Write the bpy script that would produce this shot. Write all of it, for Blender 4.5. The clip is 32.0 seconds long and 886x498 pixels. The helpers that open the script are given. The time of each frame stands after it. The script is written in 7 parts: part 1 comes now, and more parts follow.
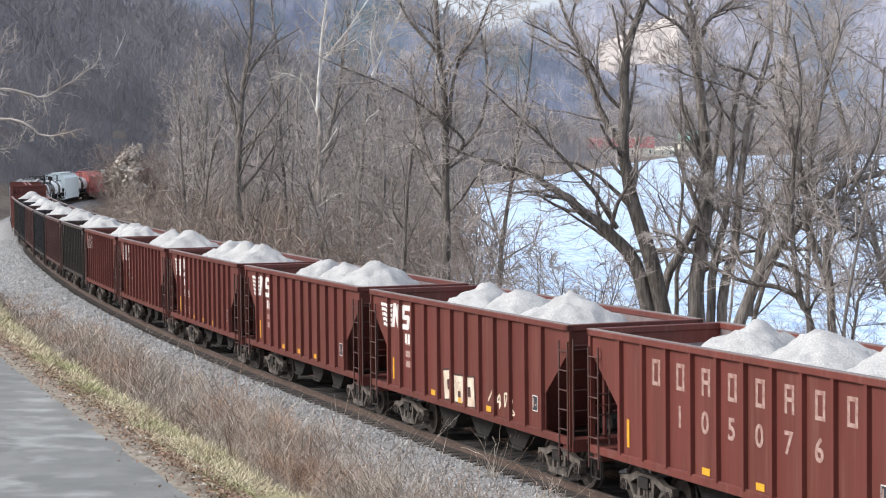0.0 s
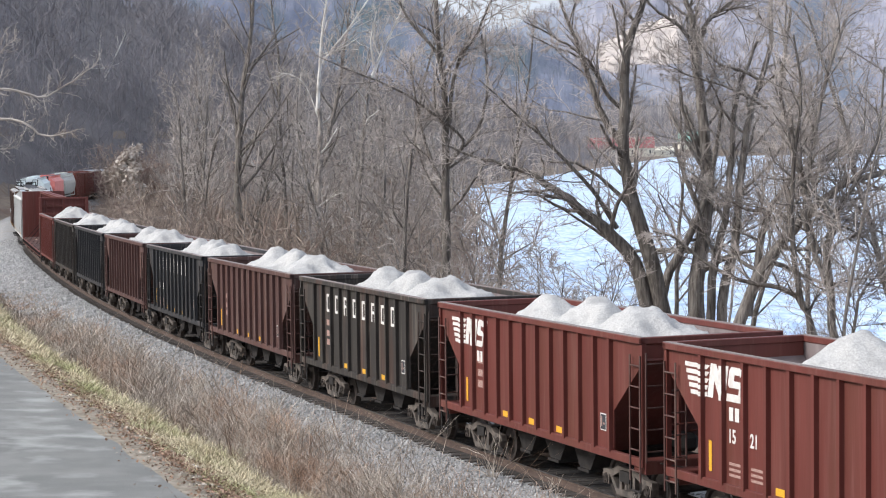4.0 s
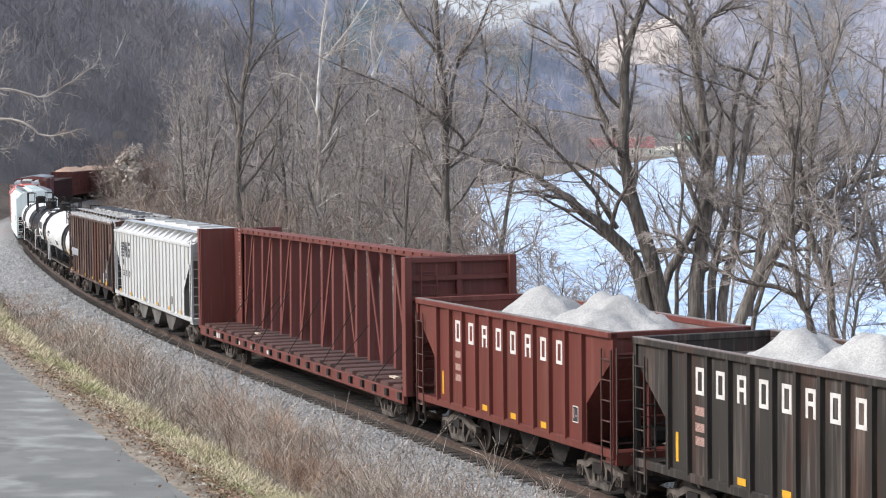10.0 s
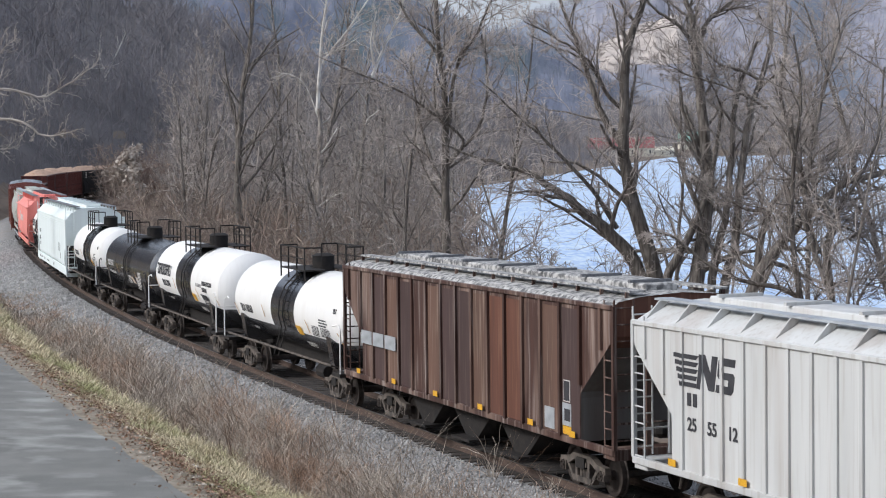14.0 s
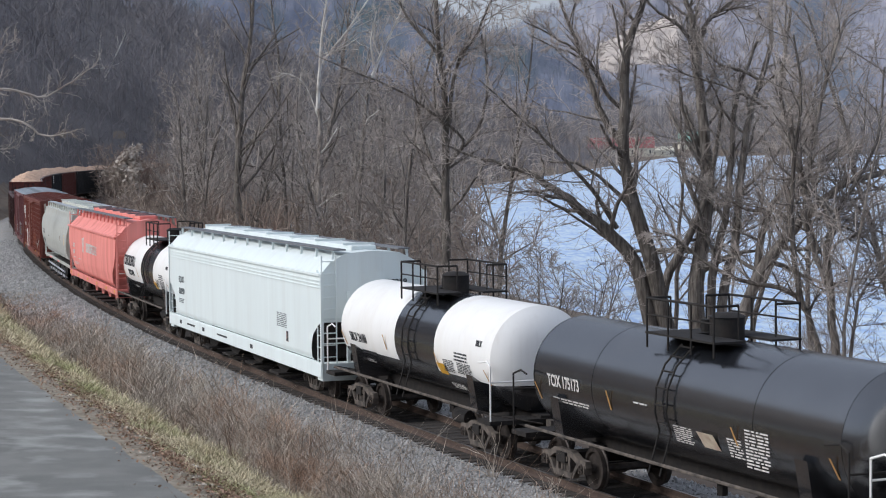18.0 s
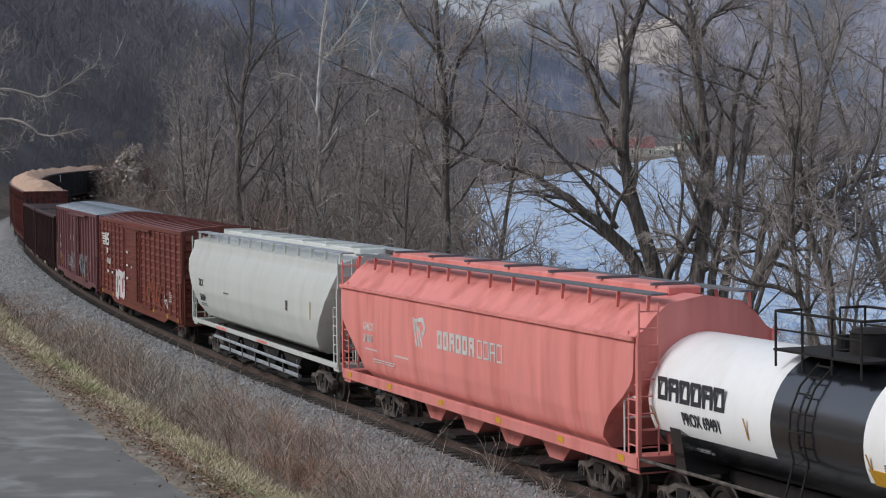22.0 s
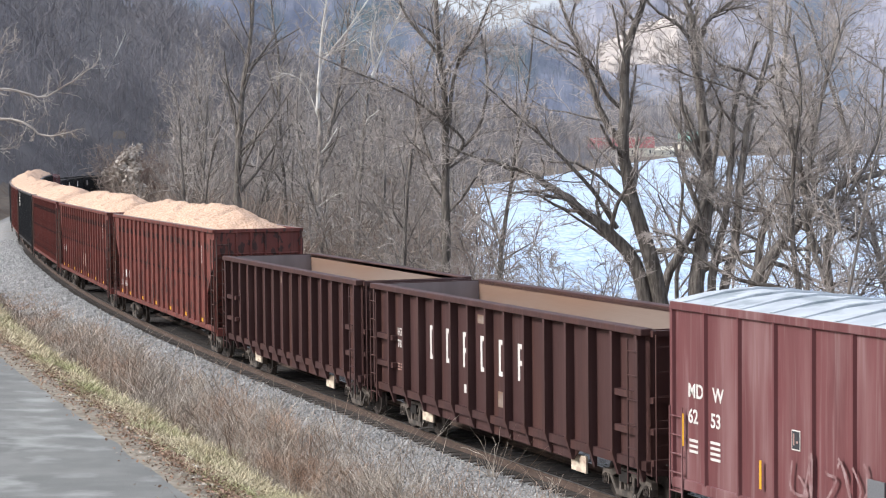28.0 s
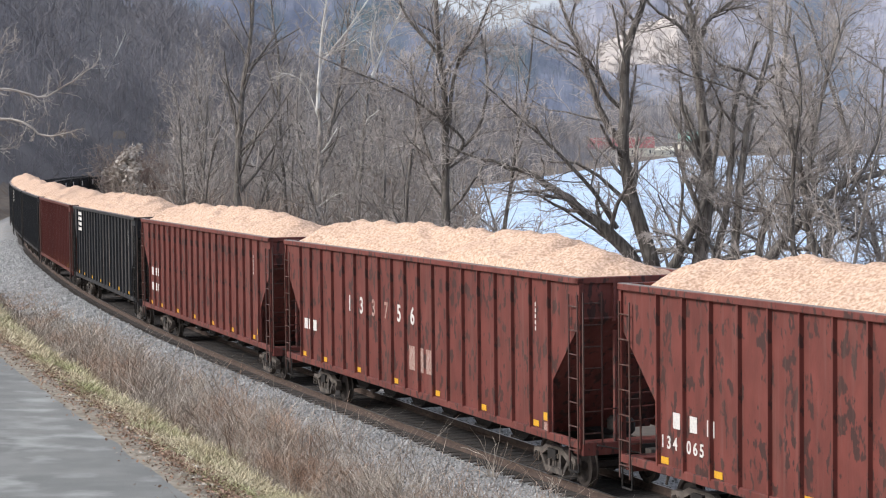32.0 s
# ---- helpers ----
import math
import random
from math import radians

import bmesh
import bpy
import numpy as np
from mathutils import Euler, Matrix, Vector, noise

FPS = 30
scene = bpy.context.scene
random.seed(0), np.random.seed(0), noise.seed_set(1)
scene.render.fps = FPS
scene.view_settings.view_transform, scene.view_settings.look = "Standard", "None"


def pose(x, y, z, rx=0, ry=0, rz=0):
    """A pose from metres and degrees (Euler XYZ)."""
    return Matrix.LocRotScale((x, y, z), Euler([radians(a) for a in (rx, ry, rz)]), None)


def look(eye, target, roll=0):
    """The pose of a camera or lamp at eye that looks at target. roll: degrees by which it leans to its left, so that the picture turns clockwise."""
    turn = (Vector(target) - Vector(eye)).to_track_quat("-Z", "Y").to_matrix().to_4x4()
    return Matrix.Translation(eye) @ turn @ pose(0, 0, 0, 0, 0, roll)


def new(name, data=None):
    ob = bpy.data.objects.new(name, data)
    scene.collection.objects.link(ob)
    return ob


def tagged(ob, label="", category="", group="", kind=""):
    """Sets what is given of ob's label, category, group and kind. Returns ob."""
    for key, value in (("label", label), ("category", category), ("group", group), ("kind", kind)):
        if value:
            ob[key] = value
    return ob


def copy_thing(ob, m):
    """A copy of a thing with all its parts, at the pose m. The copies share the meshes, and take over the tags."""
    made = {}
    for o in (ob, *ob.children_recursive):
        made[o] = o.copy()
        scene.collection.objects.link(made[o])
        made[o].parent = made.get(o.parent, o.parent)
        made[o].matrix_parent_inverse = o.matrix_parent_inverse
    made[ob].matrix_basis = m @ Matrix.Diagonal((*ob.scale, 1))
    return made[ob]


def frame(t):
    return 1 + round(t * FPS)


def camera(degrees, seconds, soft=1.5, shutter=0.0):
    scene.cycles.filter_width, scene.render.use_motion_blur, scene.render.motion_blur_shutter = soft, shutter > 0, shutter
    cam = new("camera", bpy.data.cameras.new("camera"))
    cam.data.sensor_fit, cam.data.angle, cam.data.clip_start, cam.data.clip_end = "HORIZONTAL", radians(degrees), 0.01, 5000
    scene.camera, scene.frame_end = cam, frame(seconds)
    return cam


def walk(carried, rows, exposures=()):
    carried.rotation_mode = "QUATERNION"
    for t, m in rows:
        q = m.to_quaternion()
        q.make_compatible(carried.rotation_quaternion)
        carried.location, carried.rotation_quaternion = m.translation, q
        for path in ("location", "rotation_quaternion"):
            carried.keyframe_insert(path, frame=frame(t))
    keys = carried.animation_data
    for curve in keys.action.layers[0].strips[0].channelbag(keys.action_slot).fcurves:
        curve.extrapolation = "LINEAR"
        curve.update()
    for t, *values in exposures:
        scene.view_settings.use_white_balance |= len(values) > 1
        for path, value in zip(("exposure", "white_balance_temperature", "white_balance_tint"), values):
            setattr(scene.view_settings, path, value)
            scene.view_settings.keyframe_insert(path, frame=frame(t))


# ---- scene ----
from functools import lru_cache

# ---- camera: a long lens on a tripod, high on the bank beside the road ----
cam = camera(24.87, 32.0, soft=1.1)
EYE = (0.0, 0.0, 7.18)
cam_pose = look(EYE, (0, 100, 7.18 - 100 * math.tan(radians(2.821))), roll=-0.61)
walk(cam, [(0, cam_pose), (32, cam_pose)], exposures=[(0, 0.7, 6420, 10), (7, 0.7, 6420, 10), (9, 0.68, 6420, 10), (11, 0.6, 6420, 10), (12, 0.58, 6420, 10), (13, 0.34, 6350, 10), (14, 0.22, 6300, 10), (16, -0.08, 6210, 10), (17, -0.2, 6210, 10), (18, -0.02, 6210, 10), (19, -0.38, 6210, 10), (20, -0.44, 6210, 10), (22, -0.46, 6210, 10), (24, -0.42, 6210, 10), (25, 0.06, 6250, 10), (28, 0.73, 6420, 10), (30, 0.72, 6420, 10), (32, 0.54, 6420, 10)])

# ---- daylight: thin overcast, a weak wide sun ----
world = bpy.data.worlds.new("overcast_sky")
scene.world = world
world.use_nodes = True
wn = world.node_tree
sky = wn.nodes.new("ShaderNodeTexSky")
sky.sky_type = "NISHITA"
sky.sun_disc = False
sky.sun_elevation = radians(34)
sky.sun_rotation = radians(257)
sky.air_density, sky.dust_density, sky.ozone_density = 1.0, 3.0, 1.5
wn.nodes["Background"].inputs["Strength"].default_value = 0.105
cloud = wn.nodes.new("ShaderNodeMix")
cloud.data_type = "RGBA"
cloud.inputs["Factor"].default_value = 0.6
cloud.inputs["B"].default_value = (6.1, 6.5, 7.5, 1)
wn.links.new(sky.outputs[0], cloud.inputs["A"])
wn.links.new(cloud.outputs["Result"], wn.nodes["Background"].inputs["Color"])
sun_data = bpy.data.lights.new("sun", "SUN")
sun_data.energy, sun_data.angle, sun_data.color = 2.3, radians(18), (1.0, 0.99, 0.98)
sun = new("sun", sun_data)
sun.matrix_world = look((-110, -25, 76), (0, 0, 0))

# ---- the track: arc length s, curvature by distance; s = 0 lies abeam of the near weeds ----
KNOT = [-440, -352, -340, -320, -300, -280, -260, -240, -220, -200, -180, -160, -140, -120, -100, -80, -60, -40, -20, 0, 20, 40, 60]
BEND = [0.0, 0.0, 0.0027, 0.00274, 0.00268, 0.00253, 0.00215, 0.00161, 0.00123, 0.00105, 0.00097, 0.00092, 0.00082, 0.00064, 0.00055, 0.00093, 0.00144, 0.00167, 0.00157, 0.00131, 0.00119, 0.00114, 0.00112]
S = np.arange(-1400, 130.25, 0.5)
HEAD = np.cumsum(np.interp(S, KNOT, BEND)) * 0.5
I0 = int(np.searchsorted(S, 0))
HEAD = HEAD - HEAD[I0] - 1.1903
TX = np.cumsum(np.cos(HEAD)) * 0.5
TY = np.cumsum(np.sin(HEAD)) * 0.5
TX, TY = TX - TX[I0] + 2.8437, TY - TY[I0] + 44.7657


def track(s, off=0.0):
    """Point and heading on the track; off counts towards the road."""
    x, y, h = (float(np.interp(s, S, a)) for a in (TX, TY, HEAD))
    return x + off * math.sin(h), y - off * math.cos(h), h


def track_sd(x, y):
    """Arc length and signed distance to the track of arrays of points."""
    x, y = np.atleast_1d(x).astype(float), np.atleast_1d(y).astype(float)
    ss, dd = np.empty(len(x)), np.empty(len(x))
    for a in range(0, len(x), 4000):
        xs, ys = x[a:a + 4000, None], y[a:a + 4000, None]
        i = np.argmin((TX[None, ::4] - xs) ** 2 + (TY[None, ::4] - ys) ** 2, axis=1) * 4
        ss[a:a + 4000] = S[i]
        dd[a:a + 4000] = (x[a:a + 4000] - TX[i]) * np.sin(HEAD[i]) - (y[a:a + 4000] - TY[i]) * np.cos(HEAD[i])
    return ss, dd


def train_s(t):
    """How far the train has rolled, counted from its place at 16 s."""
    return 13.0055 * (t - 16) - 0.00229 * (t - 16) ** 2


# ---- materials ----
def mat(name, col, col2=None, rough=0.8, metal=0.0, scale=3.0, detail=6.0, bump=0.0, bump_scale=30.0, spec=0.4, lo=0.35, hi=0.65, rand=0.0, coords="Object", stretch=(1, 1, 1), col3=None, scale3=0.4, mask3=(0.5, 0.68), streak=None, island=0.0):
    """A two-colour noise material with fine relief; rand varies brightness object by object."""
    m = bpy.data.materials.new(name)
    m.use_nodes = True
    nt = m.node_tree
    N, L = nt.nodes, nt.links
    b = N["Principled BSDF"]
    b.inputs["Roughness"].default_value, b.inputs["Metallic"].default_value = rough, metal
    b.inputs["Specular IOR Level"].default_value = spec
    tc = N.new("ShaderNodeTexCoord")
    mp = N.new("ShaderNodeMapping")
    mp.inputs["Scale"].default_value = stretch
    L.new(tc.outputs[coords], mp.inputs["Vector"])

    def noise_tex(s, d):
        n = N.new("ShaderNodeTexNoise")
        n.inputs["Scale"].default_value, n.inputs["Detail"].default_value = s, d
        L.new(mp.outputs[0], n.inputs["Vector"])
        return n

    def ramp(n, a, c, p0, p1):
        r = N.new("ShaderNodeValToRGB")
        r.color_ramp.elements[0].position, r.color_ramp.elements[1].position = p0, p1
        r.color_ramp.elements[0].color, r.color_ramp.elements[1].color = (*a, 1), (*c, 1)
        L.new(n.outputs["Fac"], r.inputs["Fac"])
        return r

    out = ramp(noise_tex(scale, detail), col, col2 or tuple(c * 0.8 for c in col), lo, hi).outputs["Color"]
    if col3:
        mask = ramp(noise_tex(scale3, 5), (0, 0, 0), (1, 1, 1), *mask3)
        mx = N.new("ShaderNodeMix")
        mx.data_type = "RGBA"
        L.new(mask.outputs["Color"], mx.inputs["Factor"])
        L.new(out, mx.inputs["A"])
        mx.inputs["B"].default_value = (*col3, 1)
        out = mx.outputs["Result"]
    if streak:
        # thin runs of dust and scrapes that follow the fall of rain
        sm = N.new("ShaderNodeMapping")
        sm.inputs["Scale"].default_value = (9, 9, 0.45)
        L.new(tc.outputs[coords], sm.inputs["Vector"])
        n = N.new("ShaderNodeTexNoise")
        n.inputs["Scale"].default_value, n.inputs["Detail"].default_value = 1.0, 7.0
        L.new(sm.outputs[0], n.inputs["Vector"])
        sr = ramp(n, (0, 0, 0), (streak[1],) * 3, 0.52, 0.75)
        sx = N.new("ShaderNodeMix")
        sx.data_type = "RGBA"
        L.new(sr.outputs["Color"], sx.inputs["Factor"])
        L.new(out, sx.inputs["A"])
        sx.inputs["B"].default_value = (*streak[0], 1)
        out = sx.outputs["Result"]
    if rand:
        info = N.new("ShaderNodeObjectInfo")
        mr = N.new("ShaderNodeMapRange")
        mr.inputs["To Min"].default_value, mr.inputs["To Max"].default_value = 1 - rand, 1 + rand
        L.new(info.outputs["Random"], mr.inputs["Value"])
        hs = N.new("ShaderNodeHueSaturation")
        L.new(mr.outputs[0], hs.inputs["Value"])
        L.new(out, hs.inputs["Color"])
        out = hs.outputs["Color"]
    if island:
        # every loose stem, blade or stone a little lighter or darker
        geo = N.new("ShaderNodeNewGeometry")
        mi = N.new("ShaderNodeMapRange")
        mi.inputs["To Min"].default_value, mi.inputs["To Max"].default_value = 1 - island, 1 + island
        L.new(geo.outputs["Random Per Island"], mi.inputs["Value"])
        hi_ = N.new("ShaderNodeHueSaturation")
        L.new(mi.outputs[0], hi_.inputs["Value"])
        L.new(out, hi_.inputs["Color"])
        out = hi_.outputs["Color"]
    L.new(out, b.inputs["Base Color"])
    if bump:
        bp = N.new("ShaderNodeBump")
        bp.inputs["Strength"].default_value, bp.inputs["Distance"].default_value = bump, 0.02
        L.new(noise_tex(bump_scale, 8).outputs["Fac"], bp.inputs["Height"])
        L.new(bp.outputs[0], b.inputs["Normal"])
    return m


def link_mesh(name, verts, faces, material, parent=None, smooth=False):
    me = bpy.data.meshes.new(name)
    me.from_pydata(verts, [], faces)
    me.materials.append(material)
    if smooth:
        me.polygons.foreach_set("use_smooth", [True] * len(me.polygons))
    me.update()
    ob = new(name, me)
    ob.parent = parent
    return ob


def link_arrays(name, V, F, material, parent=None, smooth=False):
    """A mesh from arrays: V (n, 3) and F (m, 3 or 4)."""
    me = bpy.data.meshes.new(name)
    k = F.shape[1]
    me.vertices.add(len(V))
    me.vertices.foreach_set("co", V.astype(np.float32).ravel())
    me.loops.add(F.size)
    me.loops.foreach_set("vertex_index", F.astype(np.int32).ravel())
    me.polygons.add(len(F))
    me.polygons.foreach_set("loop_start", np.arange(0, F.size, k, dtype=np.int32))
    me.polygons.foreach_set("use_smooth", np.full(len(F), smooth))
    me.update(calc_edges=True)
    me.materials.append(material)
    ob = new(name, me)
    ob.parent = parent
    return ob


def fbm(x, y, f, seed=0.0):
    return np.array([noise.fractal((a * f, b * f, seed), 1.0, 2.0, 4) for a, b in zip(x, y)])


WATER_Z = -3.6
PROFILE_D = [-4000, -60, -38, -26, -12, -6.5, -4.4, -2.3, 2.3, 4.2, 5.6, 7.5, 9.4, 16.5, 19, 26, 60, 4000]
PROFILE_Z = [-7, -6.5, -4.4, -2.3, -1.5, -1.4, -1.3, -0.3, -0.3, -0.95, -0.75, 0.1, 0.75, 1.0, 2.6, 5.4, 8, 12]


def closing(s):
    """How much nearer to the track the road and its verge lie than in the profile."""
    return np.interp(s, [-120, -60, -24, -8, 4, 20], [1.9, 1.55, 0.92, 0.6, 0.12, 0.0])


def verge(s, d):
    """Distance from the track at which the profile's distance d lies at arc length s."""
    return d - closing(s) * np.clip((d - 4.5) / 4, 0, 1)


def unverge(s, d):
    c = closing(s)
    return np.where(d > 8.5 - c, d + c, np.where(d > 4.5, (d - c * 1.125) / (1 - c / 4), d))


SHORE_X = [-900, 80, 88, 115, 159, 219, 308, 423, 900]
SHORE_Y = [1290, 1290, 1338, 1480, 1780, 2120, 2390, 2440, 2900]


def land_z(x, y):
    x, y = np.atleast_1d(x).astype(float), np.atleast_1d(y).astype(float)
    s, d = track_sd(x, y)
    d = np.where(s < 60, unverge(s, d), d)
    z = np.interp(d, PROFILE_D, PROFILE_Z)
    shore = np.interp(x, SHORE_X, SHORE_Y)
    far = np.clip((y - shore) / 40, 0, 1)
    z = np.where(d < -30, z * (1 - far) + far * (0.5 + 4.5 * np.clip((y - shore - 12) / 35, 0, 1) + 9 * np.clip((y - shore - 190) / 160, 0, 1)), z)
    # the near shore runs on past the curve to meet the foothill
    inland = np.clip((np.interp(y, [380, 430, 512, 937, 1340], [-60, -2, 9, 49, 90]) - x) / 22, 0, 1) * np.clip((y - 380) / 40, 0, 1)
    z = np.where(d < -25, np.maximum(z, -6.2 + 7.4 * inland), z)
    # the wooded slope above the far curve
    hill_in = np.clip((d - 14) / 120, 0, 1.6) * np.clip((y - 190) / 120, 0, 1) * np.clip((1250 - y) / 500, 0, 1)
    return z + hill_in * 62


MAT_GROUND = mat("winter_ground", (0.24, 0.19, 0.14), (0.15, 0.12, 0.095), scale=0.8, bump=0.6, bump_scale=6, rough=0.95, col3=(0.17, 0.12, 0.085), scale3=0.2)
MAT_BALLAST = mat("grey_stone_ballast", (0.4, 0.395, 0.385), (0.18, 0.175, 0.168), scale=16, bump=1.0, bump_scale=18, rough=0.95, lo=0.3, hi=0.7, col3=(0.27, 0.245, 0.22), scale3=0.25)
MAT_STONE = mat("loose_ballast_stones", (0.46, 0.455, 0.445), (0.3, 0.296, 0.288), scale=2, rough=0.9, island=0.3)
MAT_ROAD = mat("worn_grey_asphalt", (0.19, 0.19, 0.178), (0.25, 0.248, 0.23), scale=0.7, detail=12, bump=0.8, bump_scale=50, rough=0.97, spec=0.2, col3=(0.37, 0.37, 0.345), scale3=0.75, mask3=(0.51, 0.7))
# pale blue to white noise paints reflected sky and glints into the water
MAT_WATER = mat("sky_tinted_river_water", (0.3, 0.5, 0.84), (0.72, 0.86, 0.99), rough=0.3, scale=2.4, detail=9, bump=1.0, bump_scale=2.0, spec=0.5, stretch=(0.6, 0.2, 1), lo=0.36, hi=0.6)
MAT_WATER.node_tree.nodes["Bump"].inputs["Distance"].default_value = 0.12
MAT_WOODS = mat("bare_woods_floor", (0.175, 0.16, 0.155), (0.105, 0.096, 0.098), scale=0.05, bump=0.8, bump_scale=0.4, rough=1.0)
# aerial haze is mixed into the two far hills' base colours
MAT_FARHILL = mat("haze_tinted_blue_hill", (0.17, 0.19, 0.25), (0.235, 0.25, 0.31), scale=0.06, detail=12, bump=0.6, bump_scale=0.3, rough=1.0, lo=0.4, hi=0.62, stretch=(1, 0.25, 0.6), col3=(0.11, 0.15, 0.165), scale3=0.012)
MAT_PALEHILL = mat("haze_tinted_pale_hill", (0.25, 0.255, 0.305), (0.34, 0.335, 0.375), scale=0.05, detail=12, bump=0.6, bump_scale=0.3, rough=1.0, lo=0.4, hi=0.62, stretch=(1, 0.25, 0.6), col3=(0.19, 0.22, 0.27), scale3=0.009)
MAT_RAIL = mat("rusty_rail_steel", (0.135, 0.095, 0.075), (0.085, 0.06, 0.05), rough=0.7, metal=0.3, scale=6)
MAT_RAILTOP = mat("polished_rail_head", (0.45, 0.43, 0.42), (0.35, 0.33, 0.32), rough=0.35, metal=0.9, scale=3)
# timber tone lowered to hold the shade beneath the train
MAT_TIE = mat("weathered_shaded_timber_tie", (0.04, 0.033, 0.029), (0.085, 0.072, 0.063), rough=0.9, scale=4, stretch=(0.3, 3, 3), bump=0.6, bump_scale=12, rand=0.25)


def grid_sheet(name, us, vs, fn, material, smooth=True, parent=None):
    """A sheet from two lists of parameters and fn(u, v) -> x, y, z arrays."""
    U, V = np.meshgrid(us, vs, indexing="ij")
    P = np.stack(fn(U.ravel(), V.ravel()), 1)
    n, m = len(us), len(vs)
    i, j = np.meshgrid(np.arange(n - 1), np.arange(m - 1), indexing="ij")
    a = (i * m + j).ravel()
    return link_arrays(name, P, np.stack([a, a + m, a + m + 1, a + 1], 1), material, parent, smooth)


def along(s, d):
    """Points at arc length s and distance d from the track."""
    h = np.interp(s, S, HEAD)
    return np.interp(s, S, TX) + d * np.sin(h), np.interp(s, S, TY) - d * np.cos(h)


def ground_fn(x, y):
    s, d = track_sd(x, y)
    d = unverge(s, d)
    return x, y, land_z(x, y) - 0.03 - 0.3 * np.clip((4.6 - np.abs(d)) / 0.5, 0, 1) - 0.22 * np.clip((3.7 - np.abs(d - 13.1)) / 1.2, 0, 1)


xs = np.unique(np.concatenate([np.linspace(-4000, -240, 18), np.linspace(-240, -60, 37), np.linspace(-60, 60, 121), np.linspace(60, 400, 30), np.linspace(400, 4000, 18)]))
ys = np.unique(np.concatenate([np.linspace(-3000, -60, 12), np.linspace(-60, 200, 201), np.linspace(200, 560, 91), np.linspace(560, 1200, 30), np.linspace(1200, 3200, 70), np.linspace(3200, 4900, 6)]))
ground = tagged(grid_sheet("ground", xs, ys, ground_fn, MAT_GROUND), "brown winter ground along the river bank", "ground", kind="structure")


def strip_fn(s, d):
    x, y = along(s, d)
    bump_z = fbm(s, d, 1.4, 7.0) * 0.025
    return x, y, np.interp(d, PROFILE_D, PROFILE_Z) + 0.03 + 0.075 * np.clip((2.4 - np.abs(d)) / 0.6, 0, 1) + bump_z * (np.abs(d) > 1.6)


ballast = tagged(grid_sheet("ballast_bed", np.concatenate([np.arange(-720, -100, 6.0), np.arange(-100, 60, 0.5)]), np.concatenate([np.arange(-4.3, 4.31, 0.2)]), strip_fn, MAT_BALLAST), "grey crushed-stone ballast under the track", "ballast", kind="structure")


def road_fn(s, d):
    edge = np.where(d < 10, fbm(s, d, 0.5, 2.0) * 0.3 + fbm(s, d, 2.1, 4.0) * 0.1, 0)
    x2, y2 = along(s, verge(s, d + edge))
    return x2, y2, np.interp(d, PROFILE_D, PROFILE_Z) + 0.05 - 0.006 * (d - 13) ** 2 * 0.4


road = tagged(grid_sheet("road", np.arange(-140, 60, 0.7), np.linspace(9.8, 16.2, 15), road_fn, MAT_ROAD), "worn grey asphalt lane beside the railway", "road", kind="structure")
MAT_SHOULDER = mat("sandy_road_edge", (0.33, 0.29, 0.23), (0.2, 0.165, 0.12), scale=4, bump=0.8, bump_scale=25, rough=1.0)
tagged(grid_sheet("road_edge", np.arange(-120, 50, 0.6), np.linspace(9.2, 10.4, 6), lambda u, v: (*along(u, verge(u, v + fbm(u, v, 0.5, 6.0) * 0.3)), np.interp(v, PROFILE_D, PROFILE_Z) + 0.035 - 0.12 * np.abs(v - 9.9) ** 2), MAT_SHOULDER), "sandy gravel edge of the road", "road edge", kind="structure")
water = tagged(link_mesh("water", [(-900, -900, WATER_Z), (3500, -900, WATER_Z), (3500, 4500, WATER_Z), (-900, 4500, WATER_Z)], [(0, 1, 2, 3)], MAT_WATER), "pale blue rippled river, sky reflection put into its colour", "river", kind="structure")


tagged(grid_sheet("hillside_floor", np.arange(-1300, -185, 9.0), np.linspace(13, 190, 26), lambda u, v: (lambda q: (q[0], q[1], land_z(q[0], q[1]) + 0.35 - 0.5 * (v < 13.1)))(along(u, v)), MAT_WOODS), "grey leaf-covered floor of the wooded slope", "woods floor", kind="structure")
MAT_CLEARING = mat("pale_hillside_clearing", (0.6, 0.53, 0.47), (0.42, 0.37, 0.34), scale=0.04, rough=1.0)


HILLS = {}


def hill(name, y0, pts, depth, material, label, seed, patch=None, ragged=0.0):
    """A ridge at distance y0 whose crest height follows pts (x, z); it rises towards the back."""
    px, pz = zip(*pts)

    def fn(u, v):
        crest = np.interp(u, px, pz) * (1 + 0.03 * fbm(u, u * 0, 0.02, seed))
        lump = fbm(u, v * depth, 0.004, seed) * 0.12 * crest + fbm(u, v * depth, 0.05, seed + 5) * (2.5 + ragged)
        return u, y0 + v * depth, np.where(v < 0.02, -3, crest * np.sin(np.clip(v, 0, 1) * 1.57) ** 0.8 + lump * np.sin(np.clip(v, 0, 1) * 3.14) + lump * 0.15 + ragged * (fbm(u, v * depth, 0.35, seed + 8) + 0.5) * (v > 0.1))
    if patch:
        (u0, u1), (v0, v1) = patch
        lift = lambda u, v: (fn(u, v)[0], fn(u, v)[1], fn(u, v)[2] + 7 - 12 * ((2 * (u - u0) / (u1 - u0) - 1) ** 6 + (2 * (v - v0) / (v1 - v0) - 1) ** 6 + 0.4 * fbm(u, v * depth, 0.03, 1.0)))
        tagged(grid_sheet("backdrop_field", np.linspace(u0, u1, 40), np.linspace(v0, v1, 20), lift, MAT_CLEARING), "pale bare clearing on the far hillside", "field", kind="structure")
    HILLS[name] = fn
    return tagged(grid_sheet(name, np.linspace(px[0], px[-1], 220), np.linspace(0, 1.3, 40), fn, material), label, "hill", kind="structure")


